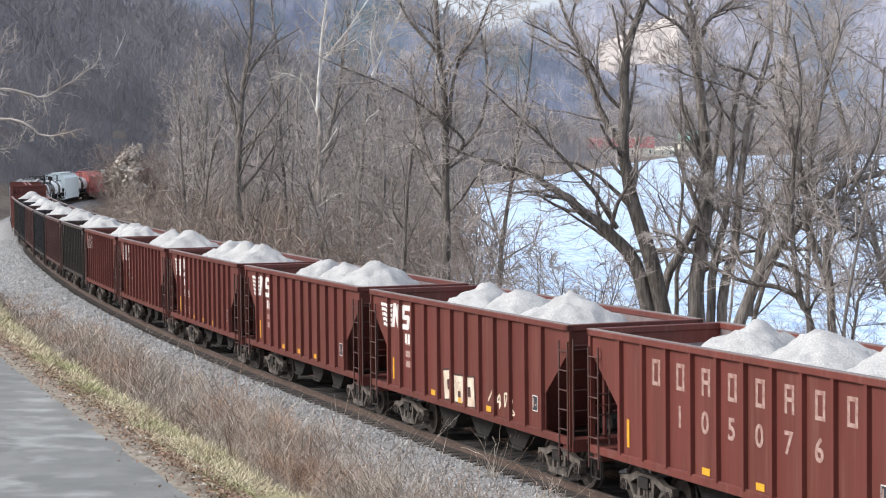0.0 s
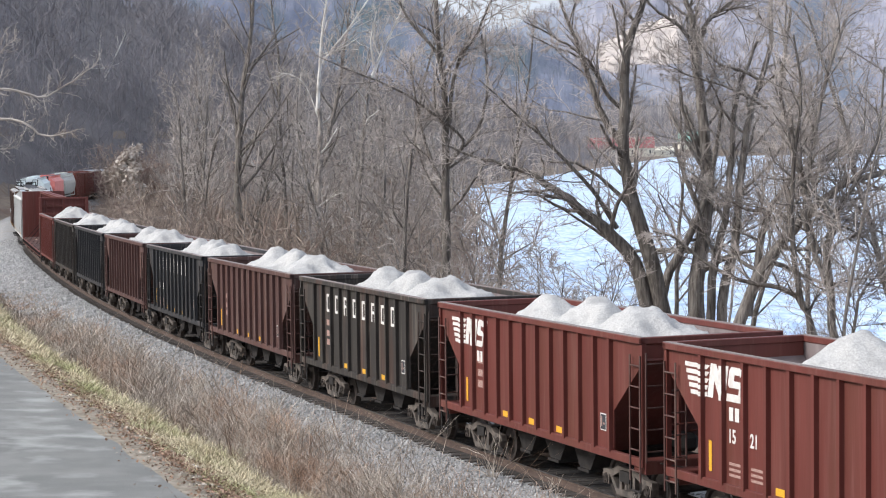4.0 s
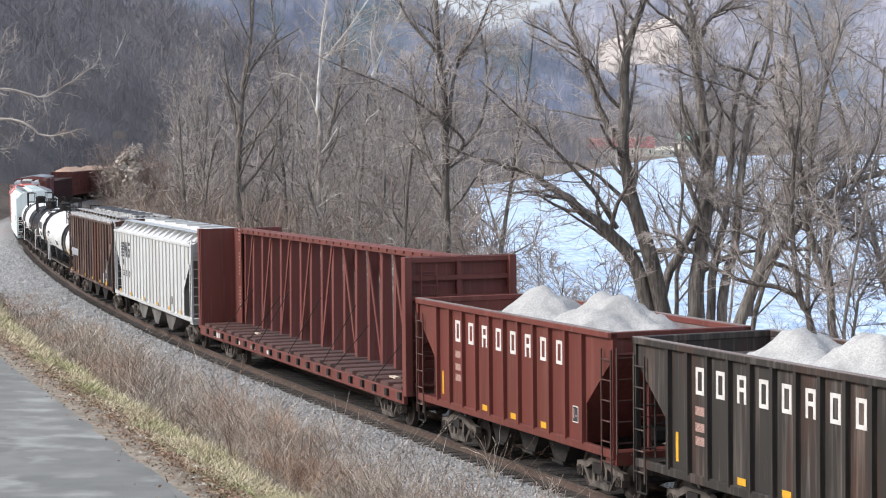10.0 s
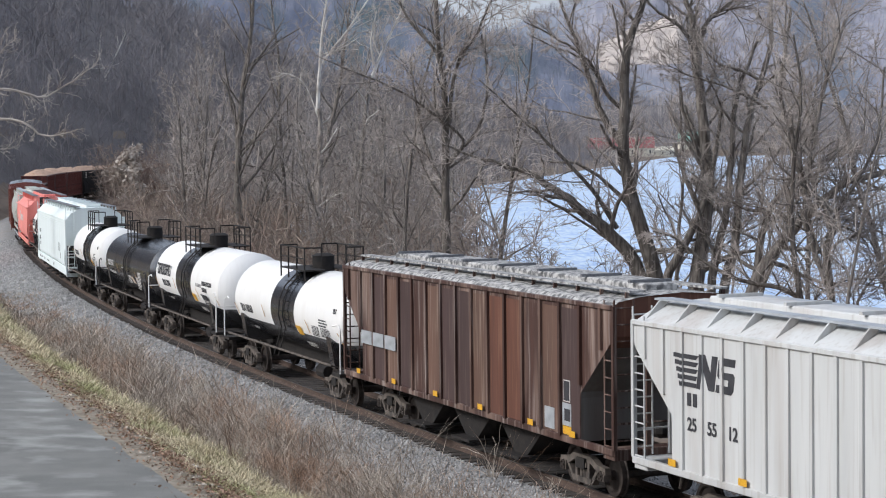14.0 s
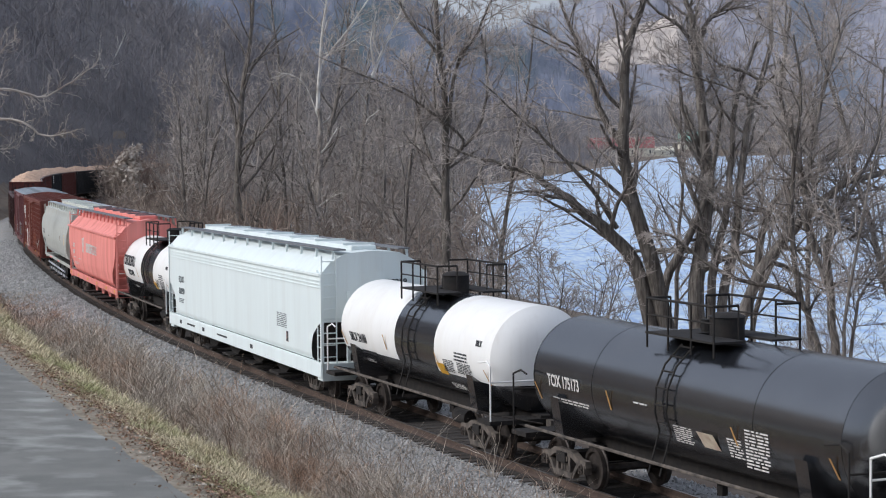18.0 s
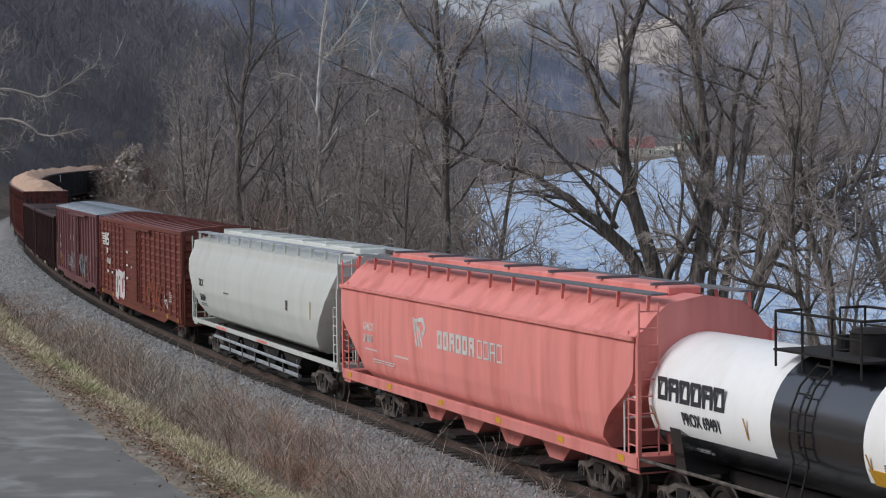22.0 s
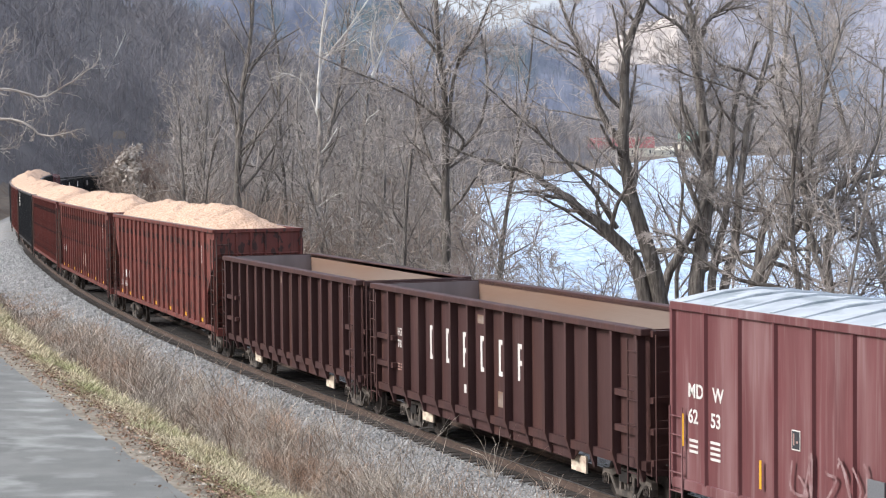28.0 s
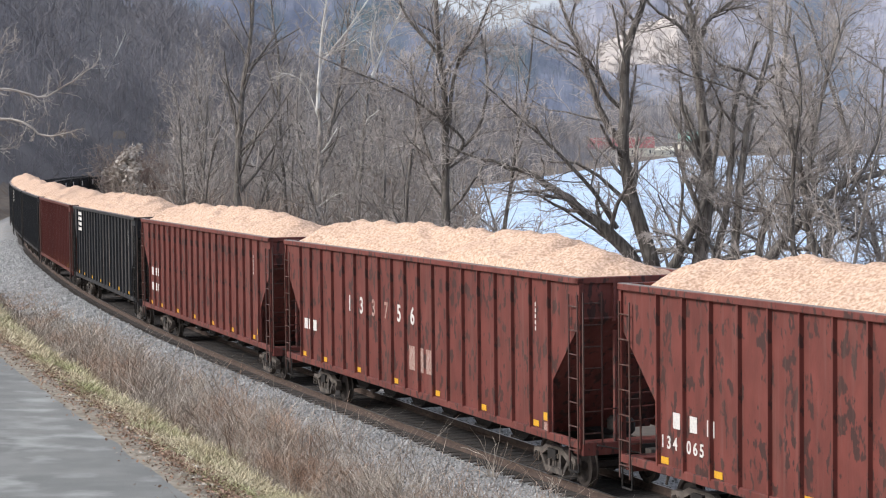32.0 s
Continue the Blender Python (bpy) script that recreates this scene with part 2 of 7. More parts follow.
hill("backdrop_left", 2500, [(-1600, 470), (-427, 375), (-160, 282), (-8, 226), (25, 201), (59, 186), (85, 179), (117, 168), (161, 148), (206, 132), (250, 104), (304, 70), (376, 33), (600, 10)], 700, MAT_FARHILL, "wooded hill behind the river bend, tinted blue with painted haze", 3.0)
MAT_BROWNHILL = mat("brown_wooded_foothill", (0.14, 0.13, 0.135), (0.21, 0.195, 0.195), scale=0.1, detail=12, bump=1.0, bump_scale=0.5, rough=1.0, lo=0.4, hi=0.62, stretch=(1, 0.3, 0.4), col3=(0.13, 0.125, 0.135), scale3=0.05)
hill("backdrop_foothill", 1420, [(-500, 80), (-124, 54), (-36, 46), (31, 42), (75, 31), (92, 20), (101, 9), (107, 0)], 160, MAT_BROWNHILL, "brown wooded foothill along the far shore", 5.0)
hill("backdrop_shore_woods", 2450, [(90, 6), (150, 44), (240, 62), (330, 66), (450, 60), (700, 50)], 200, MAT_BROWNHILL, "brown wooded slope behind the riverside houses", 6.0)
hill("backdrop_right", 3000, [(-400, 120), (-197, 180), (22, 185), (88, 206), (104, 212), (140, 226), (168, 242), (209, 262), (225, 272), (307, 306), (459, 340), (861, 400), (1700, 430)], 900, MAT_PALEHILL, "wooded hill across the river, paled with painted haze", 9.0, ((250, 400), (0.2, 0.44)))

crib_s = np.concatenate([np.arange(-720, -100, 6.0), np.arange(-100, 60, 0.5)])
# brown ballast darkened further: shade under the cars is in this colour
MAT_CRIB = mat("shade_dark_brown_ballast", (0.03, 0.026, 0.023), (0.075, 0.066, 0.06), scale=12, bump=1.0, bump_scale=18, rough=0.95)
tagged(grid_sheet("ballast_crib", crib_s, np.linspace(-1.26, 1.26, 13), lambda u, v: (*along(u, v + np.where(np.abs(v) > 1.1, fbm(u, v, 1.1, 3.0) * 0.35, 0)), -0.178 + fbm(u, v, 1.8, 4.0) * 0.012 - 0.06 * (np.abs(v) > 1.2)), MAT_CRIB), "rust-stained ballast between the rails, darkened for under-car shade", "ballast", kind="structure")

# ---- track ----
bm_prof = [(-0.07, -0.17), (0.07, -0.17), (0.07, -0.15), (0.012, -0.12), (0.012, -0.045), (0.036, -0.035), (0.036, -0.002), (0.03, 0.0), (-0.03, 0.0), (-0.036, -0.002), (-0.036, -0.035), (-0.012, -0.045), (-0.012, -0.12), (-0.07, -0.15)]
track_bed = tagged(new("railway_track"), "single curved railway track on timber ties", "railway track", kind="structure")
ss = np.concatenate([np.arange(-700, -100, 5.0), np.arange(-100, 90, 1.0)])
for off in (-0.755, 0.755):
    rows = []
    for d, z in bm_prof:
        x, y = along(ss, np.full(ss.shape, off + d))
        rows.append(np.stack([x, y, np.full(ss.shape, z)], 1))
    P = np.stack(rows, 1).reshape(-1, 3)
    n, m = len(ss), len(bm_prof)
    i, j = np.meshgrid(np.arange(n - 1), np.arange(m), indexing="ij")
    a, b = (i * m + j).ravel(), (i * m + (j + 1) % m).ravel()
    link_arrays("rail", P, np.stack([a, b, b + m, a + m], 1), MAT_RAIL, track_bed)
    x0, y0 = along(ss, np.full(ss.shape, off - 0.028))
    x1, y1 = along(ss, np.full(ss.shape, off + 0.028))
    P = np.concatenate([np.stack([x0, y0, ss * 0 + 0.002], 1), np.stack([x1, y1, ss * 0 + 0.002], 1)])
    a = np.arange(n - 1)
    link_arrays("rail_head", P, np.stack([a, a + 1, a + 1 + n, a + n], 1), MAT_RAILTOP, track_bed)
# ---- mesh helpers ----
def bx(bm, x0, x1, y0, y1, z0, z1):
    m = Matrix.Translation(((x0 + x1) / 2, (y0 + y1) / 2, (z0 + z1) / 2)) @ Matrix.Diagonal((abs(x1 - x0), abs(y1 - y0), abs(z1 - z0), 1))
    bmesh.ops.create_cube(bm, size=1, matrix=m)


def rod(bm, p, q, r, n=6, r2=None):
    p, q = Vector(p), Vector(q)
    m = Matrix.Translation((p + q) / 2) @ (q - p).to_track_quat("Z", "Y").to_matrix().to_4x4()
    bmesh.ops.create_cone(bm, cap_ends=True, segments=n, radius1=r, radius2=r if r2 is None else r2, depth=(q - p).length, matrix=m)


def prism(bm, pts, a, b, axis="y"):
    """A polygon pushed from a to b along y (pts are x, z), x (pts are y, z) or z (pts are x, y)."""
    put = {"y": lambda u, v, w: (u, w, v), "x": lambda u, v, w: (w, u, v), "z": lambda u, v, w: (u, v, w)}[axis]
    lo = [bm.verts.new(put(u, v, a)) for u, v in pts]
    hi = [bm.verts.new(put(u, v, b)) for u, v in pts]
    bm.faces.new(lo), bm.faces.new(hi[::-1])
    n = len(pts)
    for i in range(n):
        bm.faces.new((lo[i], hi[i], hi[(i + 1) % n], lo[(i + 1) % n]))


def to_mesh(name, bm, material, bevel=0.0):
    if bevel:
        bmesh.ops.bevel(bm, geom=bm.edges[:], offset=bevel, segments=1, affect="EDGES")
    bmesh.ops.recalc_face_normals(bm, faces=bm.faces[:])
    me = bpy.data.meshes.new(name)
    bm.to_mesh(me)
    bm.free()
    me.materials.append(material)
    return me


def piece(name, me, parent, m=None, label=""):
    ob = new(name, me)
    ob.parent = parent
    if m is not None:
        ob.matrix_basis = m
    return tagged(ob, label) if label else ob


def part(name, bm, material, parent, label="", bevel=0.0, smooth=False):
    me = to_mesh(name, bm, material, bevel)
    if smooth:
        me.polygons.foreach_set("use_smooth", [True] * len(me.polygons))
        me.set_sharp_from_angle(angle=radians(40))
    return piece(name, me, parent, None, label)


def boxes(name, rows, material, parent, label="", bevel=0.0):
    bm = bmesh.new()
    for r in rows:
        bx(bm, *r)
    return part(name, bm, material, parent, label, bevel)


def rods(name, rows, material, parent, label="", r=0.02):
    bm = bmesh.new()
    for p, q, *rr in rows:
        rod(bm, p, q, rr[0] if rr else r)
    return part(name, bm, material, parent, label)


@lru_cache(None)
def unit_cube(material_name):
    bm = bmesh.new()
    bmesh.ops.create_cube(bm, size=1)
    return to_mesh("slab", bm, bpy.data.materials[material_name])


def slab(name, x0, x1, y0, y1, z0, z1, material, parent, label=""):
    """One small flat piece on a shared cube mesh."""
    m = pose((x0 + x1) / 2, (y0 + y1) / 2, (z0 + z1) / 2) @ Matrix.Diagonal((abs(x1 - x0), abs(y1 - y0), abs(z1 - z0), 1))
    return piece(name, unit_cube(material.name), parent, m, label)


def slabs(name, rows, material, parent, label=""):
    for r in rows:
        slab(name, *r, material, parent, label)


def letters(text, size, x, z, y, material, parent, m=None, squeeze=1.0):
    """Stencilled characters on a side that faces the road."""
    cu = bpy.data.curves.new("stencil", "FONT")
    cu.body, cu.size, cu.extrude, cu.offset = text, size, 0.003, size * 0.02
    ob = bpy.data.objects.new("stencil", cu)
    me = bpy.data.meshes.new_from_object(ob)
    bpy.data.objects.remove(ob)
    me.materials.append(material) if not me.materials else None
    me.materials[0] = material
    return piece("lettering", me, parent, m or (pose(x, y, z, 90) @ Matrix.Diagonal((squeeze, 1, 1, 1))), "stencilled number")


# ---- paints and metals ----
def paint(name, col, rust=(0.09, 0.035, 0.02), amount=0.6, rough=0.6, dirt=0.72, scale3=1.1, mask3=(0.5, 0.68), dust=(0.3, 0.25, 0.21), wear=0.35, stretch=(1.2, 1.2, 0.16)):
    """Weathered car paint: streaks that run down, rust in patches."""
    return mat(name, col, tuple(c * dirt for c in col), rough=rough, scale=1.6, stretch=stretch, bump=0.15, bump_scale=14, lo=0.3, hi=0.7, rand=0.07, col3=tuple(a * amount + b * (1 - amount) for a, b in zip(rust, col)), scale3=scale3, mask3=mask3, streak=(dust, wear))


P_OXIDE = paint("oxide_red_hopper_paint", (0.14, 0.037, 0.029), dust=(0.26, 0.16, 0.13), wear=0.2, rough=0.5)
P_BROWN = paint("dull_brown_hopper_paint", (0.09, 0.043, 0.037))
P_DARK = paint("sooty_brown_hopper_paint", (0.036, 0.031, 0.027))
P_BLACK = paint("faded_black_hopper_paint", (0.024, 0.025, 0.028), amount=0.15)
P_BRICK = paint("faded_brick_red_paint", (0.165, 0.044, 0.034), amount=0.45, dust=(0.3, 0.19, 0.15), wear=0.2, rough=0.5)
P_CHIP = paint("rusty_chip_hopper_paint", (0.185, 0.05, 0.039), rust=(0.04, 0.022, 0.019), amount=0.9, scale3=4.4, mask3=(0.55, 0.6), stretch=(1.3, 1.3, 0.7), wear=0.12, dirt=0.62)
P_BEAM = paint("lumber_flat_red_paint", (0.18, 0.052, 0.042), amount=0.5, wear=0.18)
P_GREY = paint("light_grey_car_paint", (0.58, 0.585, 0.57), rust=(0.3, 0.24, 0.2), amount=0.4, dirt=0.85, dust=(0.3, 0.26, 0.22), wear=0.4)
P_ORANGE = paint("orange_rust_panel", (0.15, 0.062, 0.04), rust=(0.065, 0.032, 0.025), amount=0.8, dust=(0.3, 0.16, 0.1), wear=0.6)
P_TANRUST = paint("tan_streaked_rust_panel", (0.15, 0.085, 0.062), rust=(0.06, 0.033, 0.026), amount=0.7, dust=(0.42, 0.34, 0.27), wear=0.7)
P_PLUMRUST = paint("plum_rust_panel", (0.075, 0.045, 0.042), rust=(0.05, 0.03, 0.027), amount=0.6, dust=(0.26, 0.2, 0.17), wear=0.4)
# light grey paint darkened by grime and by painted-in shade of recesses
P_GRIME_SHADE = paint("grimy_shaded_grey_bay_paint", (0.19, 0.18, 0.168), rust=(0.08, 0.06, 0.05), amount=0.7, dirt=0.5, dust=(0.12, 0.1, 0.085), wear=0.6)
P_BLUEGREY = paint("pale_blue_grey_car_paint", (0.76, 0.83, 0.82), rust=(0.4, 0.38, 0.35), amount=0.15, dirt=0.95, dust=(0.5, 0.47, 0.43), wear=0.1)
P_CREAM = paint("pale_cream_grey_car_paint", (0.76, 0.78, 0.72), rust=(0.5, 0.46, 0.4), amount=0.25, dirt=0.94, rough=0.2, dust=(0.5, 0.47, 0.42), wear=0.1)
P_PINK = paint("faded_coral_red_paint", (0.86, 0.3, 0.26), rust=(0.5, 0.12, 0.09), amount=0.6, dirt=0.85, dust=(0.6, 0.3, 0.26), wear=0.25)
P_RUSTY = paint("rust_streaked_brown_paint", (0.078, 0.037, 0.028), rust=(0.34, 0.24, 0.19), amount=0.6, dirt=0.5, dust=(0.46, 0.4, 0.36), wear=0.6)
P_BOX = paint("boxcar_oxide_paint", (0.22, 0.062, 0.044), amount=0.4, wear=0.15, rough=0.42)
P_PLUM = paint("dusty_plum_boxcar_paint", (0.18, 0.066, 0.068), rust=(0.34, 0.23, 0.225), amount=0.4, wear=0.3, dust=(0.42, 0.33, 0.32), rough=0.45)
P_DECK = paint("dirty_flat_car_deck", (0.12, 0.06, 0.05), rust=(0.06, 0.045, 0.04), amount=0.8, dirt=0.6, dust=(0.25, 0.19, 0.16), wear=0.3)
P_GON = paint("dark_maroon_gondola_paint", (0.064, 0.028, 0.026), amount=0.4, dust=(0.18, 0.11, 0.1), wear=0.16)
P_WHITE = paint("tank_white_paint", (0.93, 0.92, 0.89), rust=(0.6, 0.52, 0.42), amount=0.2, dirt=0.96, rough=0.35, dust=(0.55, 0.5, 0.44), wear=0.1)
P_TANKBLACK = mat("tank_black_paint", (0.007, 0.008, 0.011), (0.014, 0.016, 0.02), rough=0.2, spec=0.5, scale=1.2, bump=0.02, bump_scale=2.0, col3=(0.02, 0.02, 0.022), scale3=0.8, mask3=(0.6, 0.75))
P_TANKBLACK.node_tree.nodes["Principled BSDF"].inputs["IOR"].default_value = 2.8
# near-black: the shade under the cars is painted in along with soot
M_SOOT_SHADE = mat("grimy_shade_black_steel", (0.012, 0.011, 0.0105), (0.026, 0.021, 0.018), rough=0.8, scale=5, bump=0.3)
M_TRUCK = mat("dusty_cast_steel", (0.05, 0.043, 0.038), (0.15, 0.125, 0.105), rough=0.85, scale=4, bump=0.4)
M_WHEEL = mat("brown_wheel_steel", (0.035, 0.029, 0.025), (0.065, 0.052, 0.045), rough=0.6, metal=0.4, scale=8)
M_INSIDE = mat("scoured_rusty_steel", (0.16, 0.125, 0.12), (0.26, 0.22, 0.215), rough=0.6, scale=2, stretch=(1, 1, 0.3), bump=0.2)
M_RIM = mat("dusty_scuffed_rim", (0.3, 0.27, 0.255), (0.12, 0.075, 0.065), rough=0.7, scale=2.5, stretch=(0.6, 3, 3), bump=0.2)
M_ORANGE_RUST = mat("orange_rust_floor", (0.23, 0.14, 0.095), (0.14, 0.09, 0.068), rough=0.85, scale=1.2, bump=0.3, col3=(0.27, 0.215, 0.18), scale3=0.6)
M_ROOF = mat("silver_galvanised_roof", (0.5, 0.53, 0.55), (0.36, 0.38, 0.4), rough=0.5, metal=0.3, scale=2, stretch=(1, 0.3, 1))
M_SILVER = mat("weathered_silver_roof", (0.62, 0.66, 0.69), (0.46, 0.49, 0.52), rough=0.5, metal=0.2, scale=1.5, col3=(0.34, 0.38, 0.4), scale3=1.1, mask3=(0.52, 0.62))
M_WORN = mat("weathered_grey_roof_paint", (0.29, 0.26, 0.245), (0.23, 0.195, 0.18), rough=0.7, scale=1.6, detail=9, col3=(0.2, 0.15, 0.13), scale3=0.8, mask3=(0.56, 0.78))
M_WALK = mat("grey_steel_grating", (0.22, 0.23, 0.24), (0.14, 0.14, 0.15), rough=0.6, metal=0.3, scale=20)
M_MARK = mat("chalky_white_stencil", (0.72, 0.7, 0.66), (0.5, 0.46, 0.42), rough=0.8, scale=6, lo=0.3, hi=0.8)
M_FADED = mat("faded_stencil", (0.42, 0.3, 0.26), (0.27, 0.14, 0.11), rough=0.8, scale=7)
M_INK = mat("black_stencil", (0.03, 0.03, 0.035), (0.05, 0.05, 0.055), rough=0.7, scale=6)
M_PLUMCHALK = mat("chalky_plum_scrawl", (0.32, 0.22, 0.215), (0.22, 0.11, 0.11), rough=0.8, scale=5)
M_GREYINK = mat("worn_grey_stencil", (0.09, 0.1, 0.11), (0.22, 0.24, 0.25), rough=0.8, scale=8)
M_WORN = mat("flaking_white_stencil", (0.5, 0.49, 0.47), (0.12, 0.12, 0.12), rough=0.8, scale=7, lo=0.4, hi=0.6)
M_YELLOW = mat("yellow_reflector", (0.75, 0.42, 0.03), (0.6, 0.3, 0.03), rough=0.5, scale=9)
M_SPRAY = mat("spray_paint_cream", (0.7, 0.62, 0.48), (0.45, 0.32, 0.24), rough=0.7, scale=3)
M_DARKSPRAY = mat("spray_paint_black", (0.05, 0.03, 0.028), (0.1, 0.045, 0.035), rough=0.7, scale=3)
M_SPRAY_RED = mat("spray_paint_orange", (0.42, 0.12, 0.04), (0.2, 0.06, 0.05), rough=0.7, scale=3)
M_GRAVEL = mat("pale_limestone_sand", (0.52, 0.51, 0.49), (0.36, 0.352, 0.335), rough=0.95, col3=(0.3, 0.295, 0.285), scale3=2.2, mask3=(0.48, 0.8), scale=30, bump=1.0, bump_scale=9, rand=0.04)
M_CHIPS = mat("fresh_wood_chips", (0.74, 0.53, 0.395), (0.42, 0.26, 0.17), rough=0.95, scale=15, detail=4, bump=1.0, bump_scale=24, rand=0.04)


# ---- running gear ----
@lru_cache(None)
def wheelset_mesh():
    bm = bmesh.new()
    n = 18
    for sgn in (-1, 1):
        prof = [(0.0, 0.86), (0.1, 0.86), (0.12, 0.8), (0.33, 0.775), (0.36, 0.82), (0.44, 0.82), (0.445, 0.72), (0.475, 0.7), (0.475, 0.675), (0.36, 0.68), (0.33, 0.72), (0.1, 0.69), (0.09, 0.0)]
        rings = [[bm.verts.new((r * math.cos(a * 6.2832 / n), sgn * y, r * math.sin(a * 6.2832 / n))) for a in range(n)] for r, y in prof[1:-1]]
        for u, v in zip(rings, rings[1:]):
            for a in range(n):
                bm.faces.new((u[a], u[(a + 1) % n], v[(a + 1) % n], v[a]))
        bm.faces.new(rings[0])
        rod(bm, (0, sgn * 0.86, 0), (0, sgn * 1.13, 0), 0.11, 10)
        for k in range(3):
            a = k * 2.094
            rod(bm, (0.06 * math.cos(a), sgn * 1.12, 0.06 * math.sin(a)), (0.06 * math.cos(a), sgn * 1.15, 0.06 * math.sin(a)), 0.022)
    rod(bm, (0, -0.72, 0), (0, 0.72, 0), 0.085, 10)
    return to_mesh("wheelset", bm, M_WHEEL)


@lru_cache(None)
def side_frame_mesh():
    bm = bmesh.new()
    y0, y1 = -0.07, 0.07
    prism(bm, [(-1.08, 0.5), (-1.06, 0.64), (-0.7, 0.66), (-0.42, 0.78), (0.42, 0.78), (0.7, 0.66), (1.06, 0.64), (1.08, 0.5), (0.72, 0.5), (0.4, 0.64), (-0.4, 0.64), (-0.72, 0.5)], y0, y1)
    prism(bm, [(-0.42, 0.2), (0.42, 0.2), (0.46, 0.32), (-0.46, 0.32)], y0 - 0.02, y1 + 0.02)
    for sgn in (-1, 1):
        prism(bm, [(sgn * 0.74, 0.52), (sgn * 0.62, 0.52), (sgn * 0.36, 0.22), (sgn * 0.46, 0.2)], y0, y1)
        bx(bm, sgn * 0.24, sgn * 0.34, y0, y1, 0.3, 0.66)
        bx(bm, sgn * 0.76, sgn * 1.04, -0.09, 0.09, 0.36, 0.56)
    for x in (-0.13, 0.0, 0.13):
        rod(bm, (x, 0, 0.32), (x, 0, 0.56), 0.055, 8)
    bx(bm, -0.24, 0.24, -0.1, 0.1, 0.54, 0.64)
    return to_mesh("side_frame", bm, M_TRUCK)


@lru_cache(None)
def bolster_mesh():
    bm = bmesh.new()
    bx(bm, -0.2, 0.2, -1.15, 1.15, 0.5, 0.72)
    bx(bm, -0.35, 0.35, -0.3, 0.3, 0.6, 0.85)
    for x in (-0.42, 0.42):
        bx(bm, x - 0.06, x + 0.06, -0.95, 0.95, 0.36, 0.5)
    return to_mesh("truck", bm, M_SOOT_SHADE)


@lru_cache(None)
def coupler_mesh():
    bm = bmesh.new()
    bx(bm, -0.75, 0.1, -0.09, 0.09, 0.78, 0.95)
    prism(bm, [(0.0, -0.1), (0.16, -0.16), (0.32, -0.12), (0.3, 0.02), (0.18, 0.04), (0.3, 0.1), (0.24, 0.17), (0.05, 0.14)], 0.74, 1.0, "z")
    rod(bm, (0.05, -0.2, 0.9), (0.02, -1.2, 1.12), 0.016)
    rod(bm, (0.05, 0.35, 0.85), (0.3, 0.3, 0.45), 0.03)
    return to_mesh("coupler", bm, M_TRUCK)


WHEELSETS = []


def running_gear(car, half, end):
    """Two trucks with wheelsets, and a coupler at each end."""
    for sgn in (-1, 1):
        t = piece("truck", bolster_mesh(), car, pose(sgn * half, 0, 0), "four-wheel cast steel truck")
        for y in (-1.02, 1.02):
            piece("side_frame", side_frame_mesh(), t, pose(0, y, 0))
        for x in (-0.9, 0.9):
            WHEELSETS.append((piece("wheelset", wheelset_mesh(), t, pose(x, 0, 0.46)), x))
        piece("coupler", coupler_mesh(), car, pose(sgn * end, 0, 0, 0, 0, 0 if sgn > 0 else 180))


def ladder(car, x, y, z0, z1, along_x, n, material):
    """A grab ladder: stiles and rungs. along_x is the signed width; 0 turns it onto the end face."""
    rows = []
    w = along_x or 0.0
    v = 0.0 if along_x else (0.42 if y < 0 else -0.42)
    rows += [((x, y, z0), (x, y, z1), 0.022), ((x + w, y + v, z0), (x + w, y + v, z1), 0.022)]
    for k in range(n):
        z = z0 + (k + 0.5) * (z1 - z0) / n
        rows.append(((x, y, z), (x + w, y + v, z), 0.016))
    return rods("ladder", rows, material, car)


def car_root(name, label, category):
    return tagged(new(name), label, category, group="cars of the train")


def reflectors(car, xs, z, y, material=None):
    for x in xs:
        slab("reflector", x, x + 0.28, y - 0.006, y, z, z + 0.13, material or M_YELLOW, car, "small yellow reflector")


def end_bars(name, rows, y, material, car, label=""):
    for x, z, w, h in rows:
        slab(name, x, x + w, y - 0.006, y, z, z + h, material, car, label)


def emblem_shape(x, z, y, h):
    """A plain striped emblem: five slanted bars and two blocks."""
    bm = bmesh.new()
    w = h * 1.3
    for k in range(5):
        z0 = z + h * (k * 0.2)
        prism(bm, [(x + 0.05 * (4 - k), z0), (x + w * 0.97, z0), (x + w + 0.04 * k * h, z0 + h * 0.13), (x + 0.05 * (4 - k), z0 + h * 0.13)], y - 0.006, y)
    lean = lambda u0, k, pts: [(u0 + u * k * h + 0.2 * v * h, z + v * h) for u, v in pts]
    prism(bm, lean(x + w, 1.0, [(0, 0), (0.3, 0), (0.3, 0.5), (0.68, 0), (0.98, 0), (0.98, 1), (0.68, 1), (0.68, 0.5), (0.3, 1), (0, 1)]), y - 0.006, y)
    prism(bm, lean(x + w + 1.06 * h, 1.0, [(0, 0), (0.82, 0), (0.92, 0.1), (0.92, 0.52), (0.82, 0.6), (0.3, 0.6), (0.3, 0.78), (0.88, 0.78), (0.88, 1), (0.1, 1), (0, 0.9), (0, 0.48), (0.1, 0.4), (0.62, 0.4), (0.62, 0.22), (0, 0.22)]), y - 0.006, y)
    return bm


def rail_emblem(car, x, z, y, h, material):
    return part("emblem", emblem_shape(x, z, y, h), material, car, "striped railway emblem")


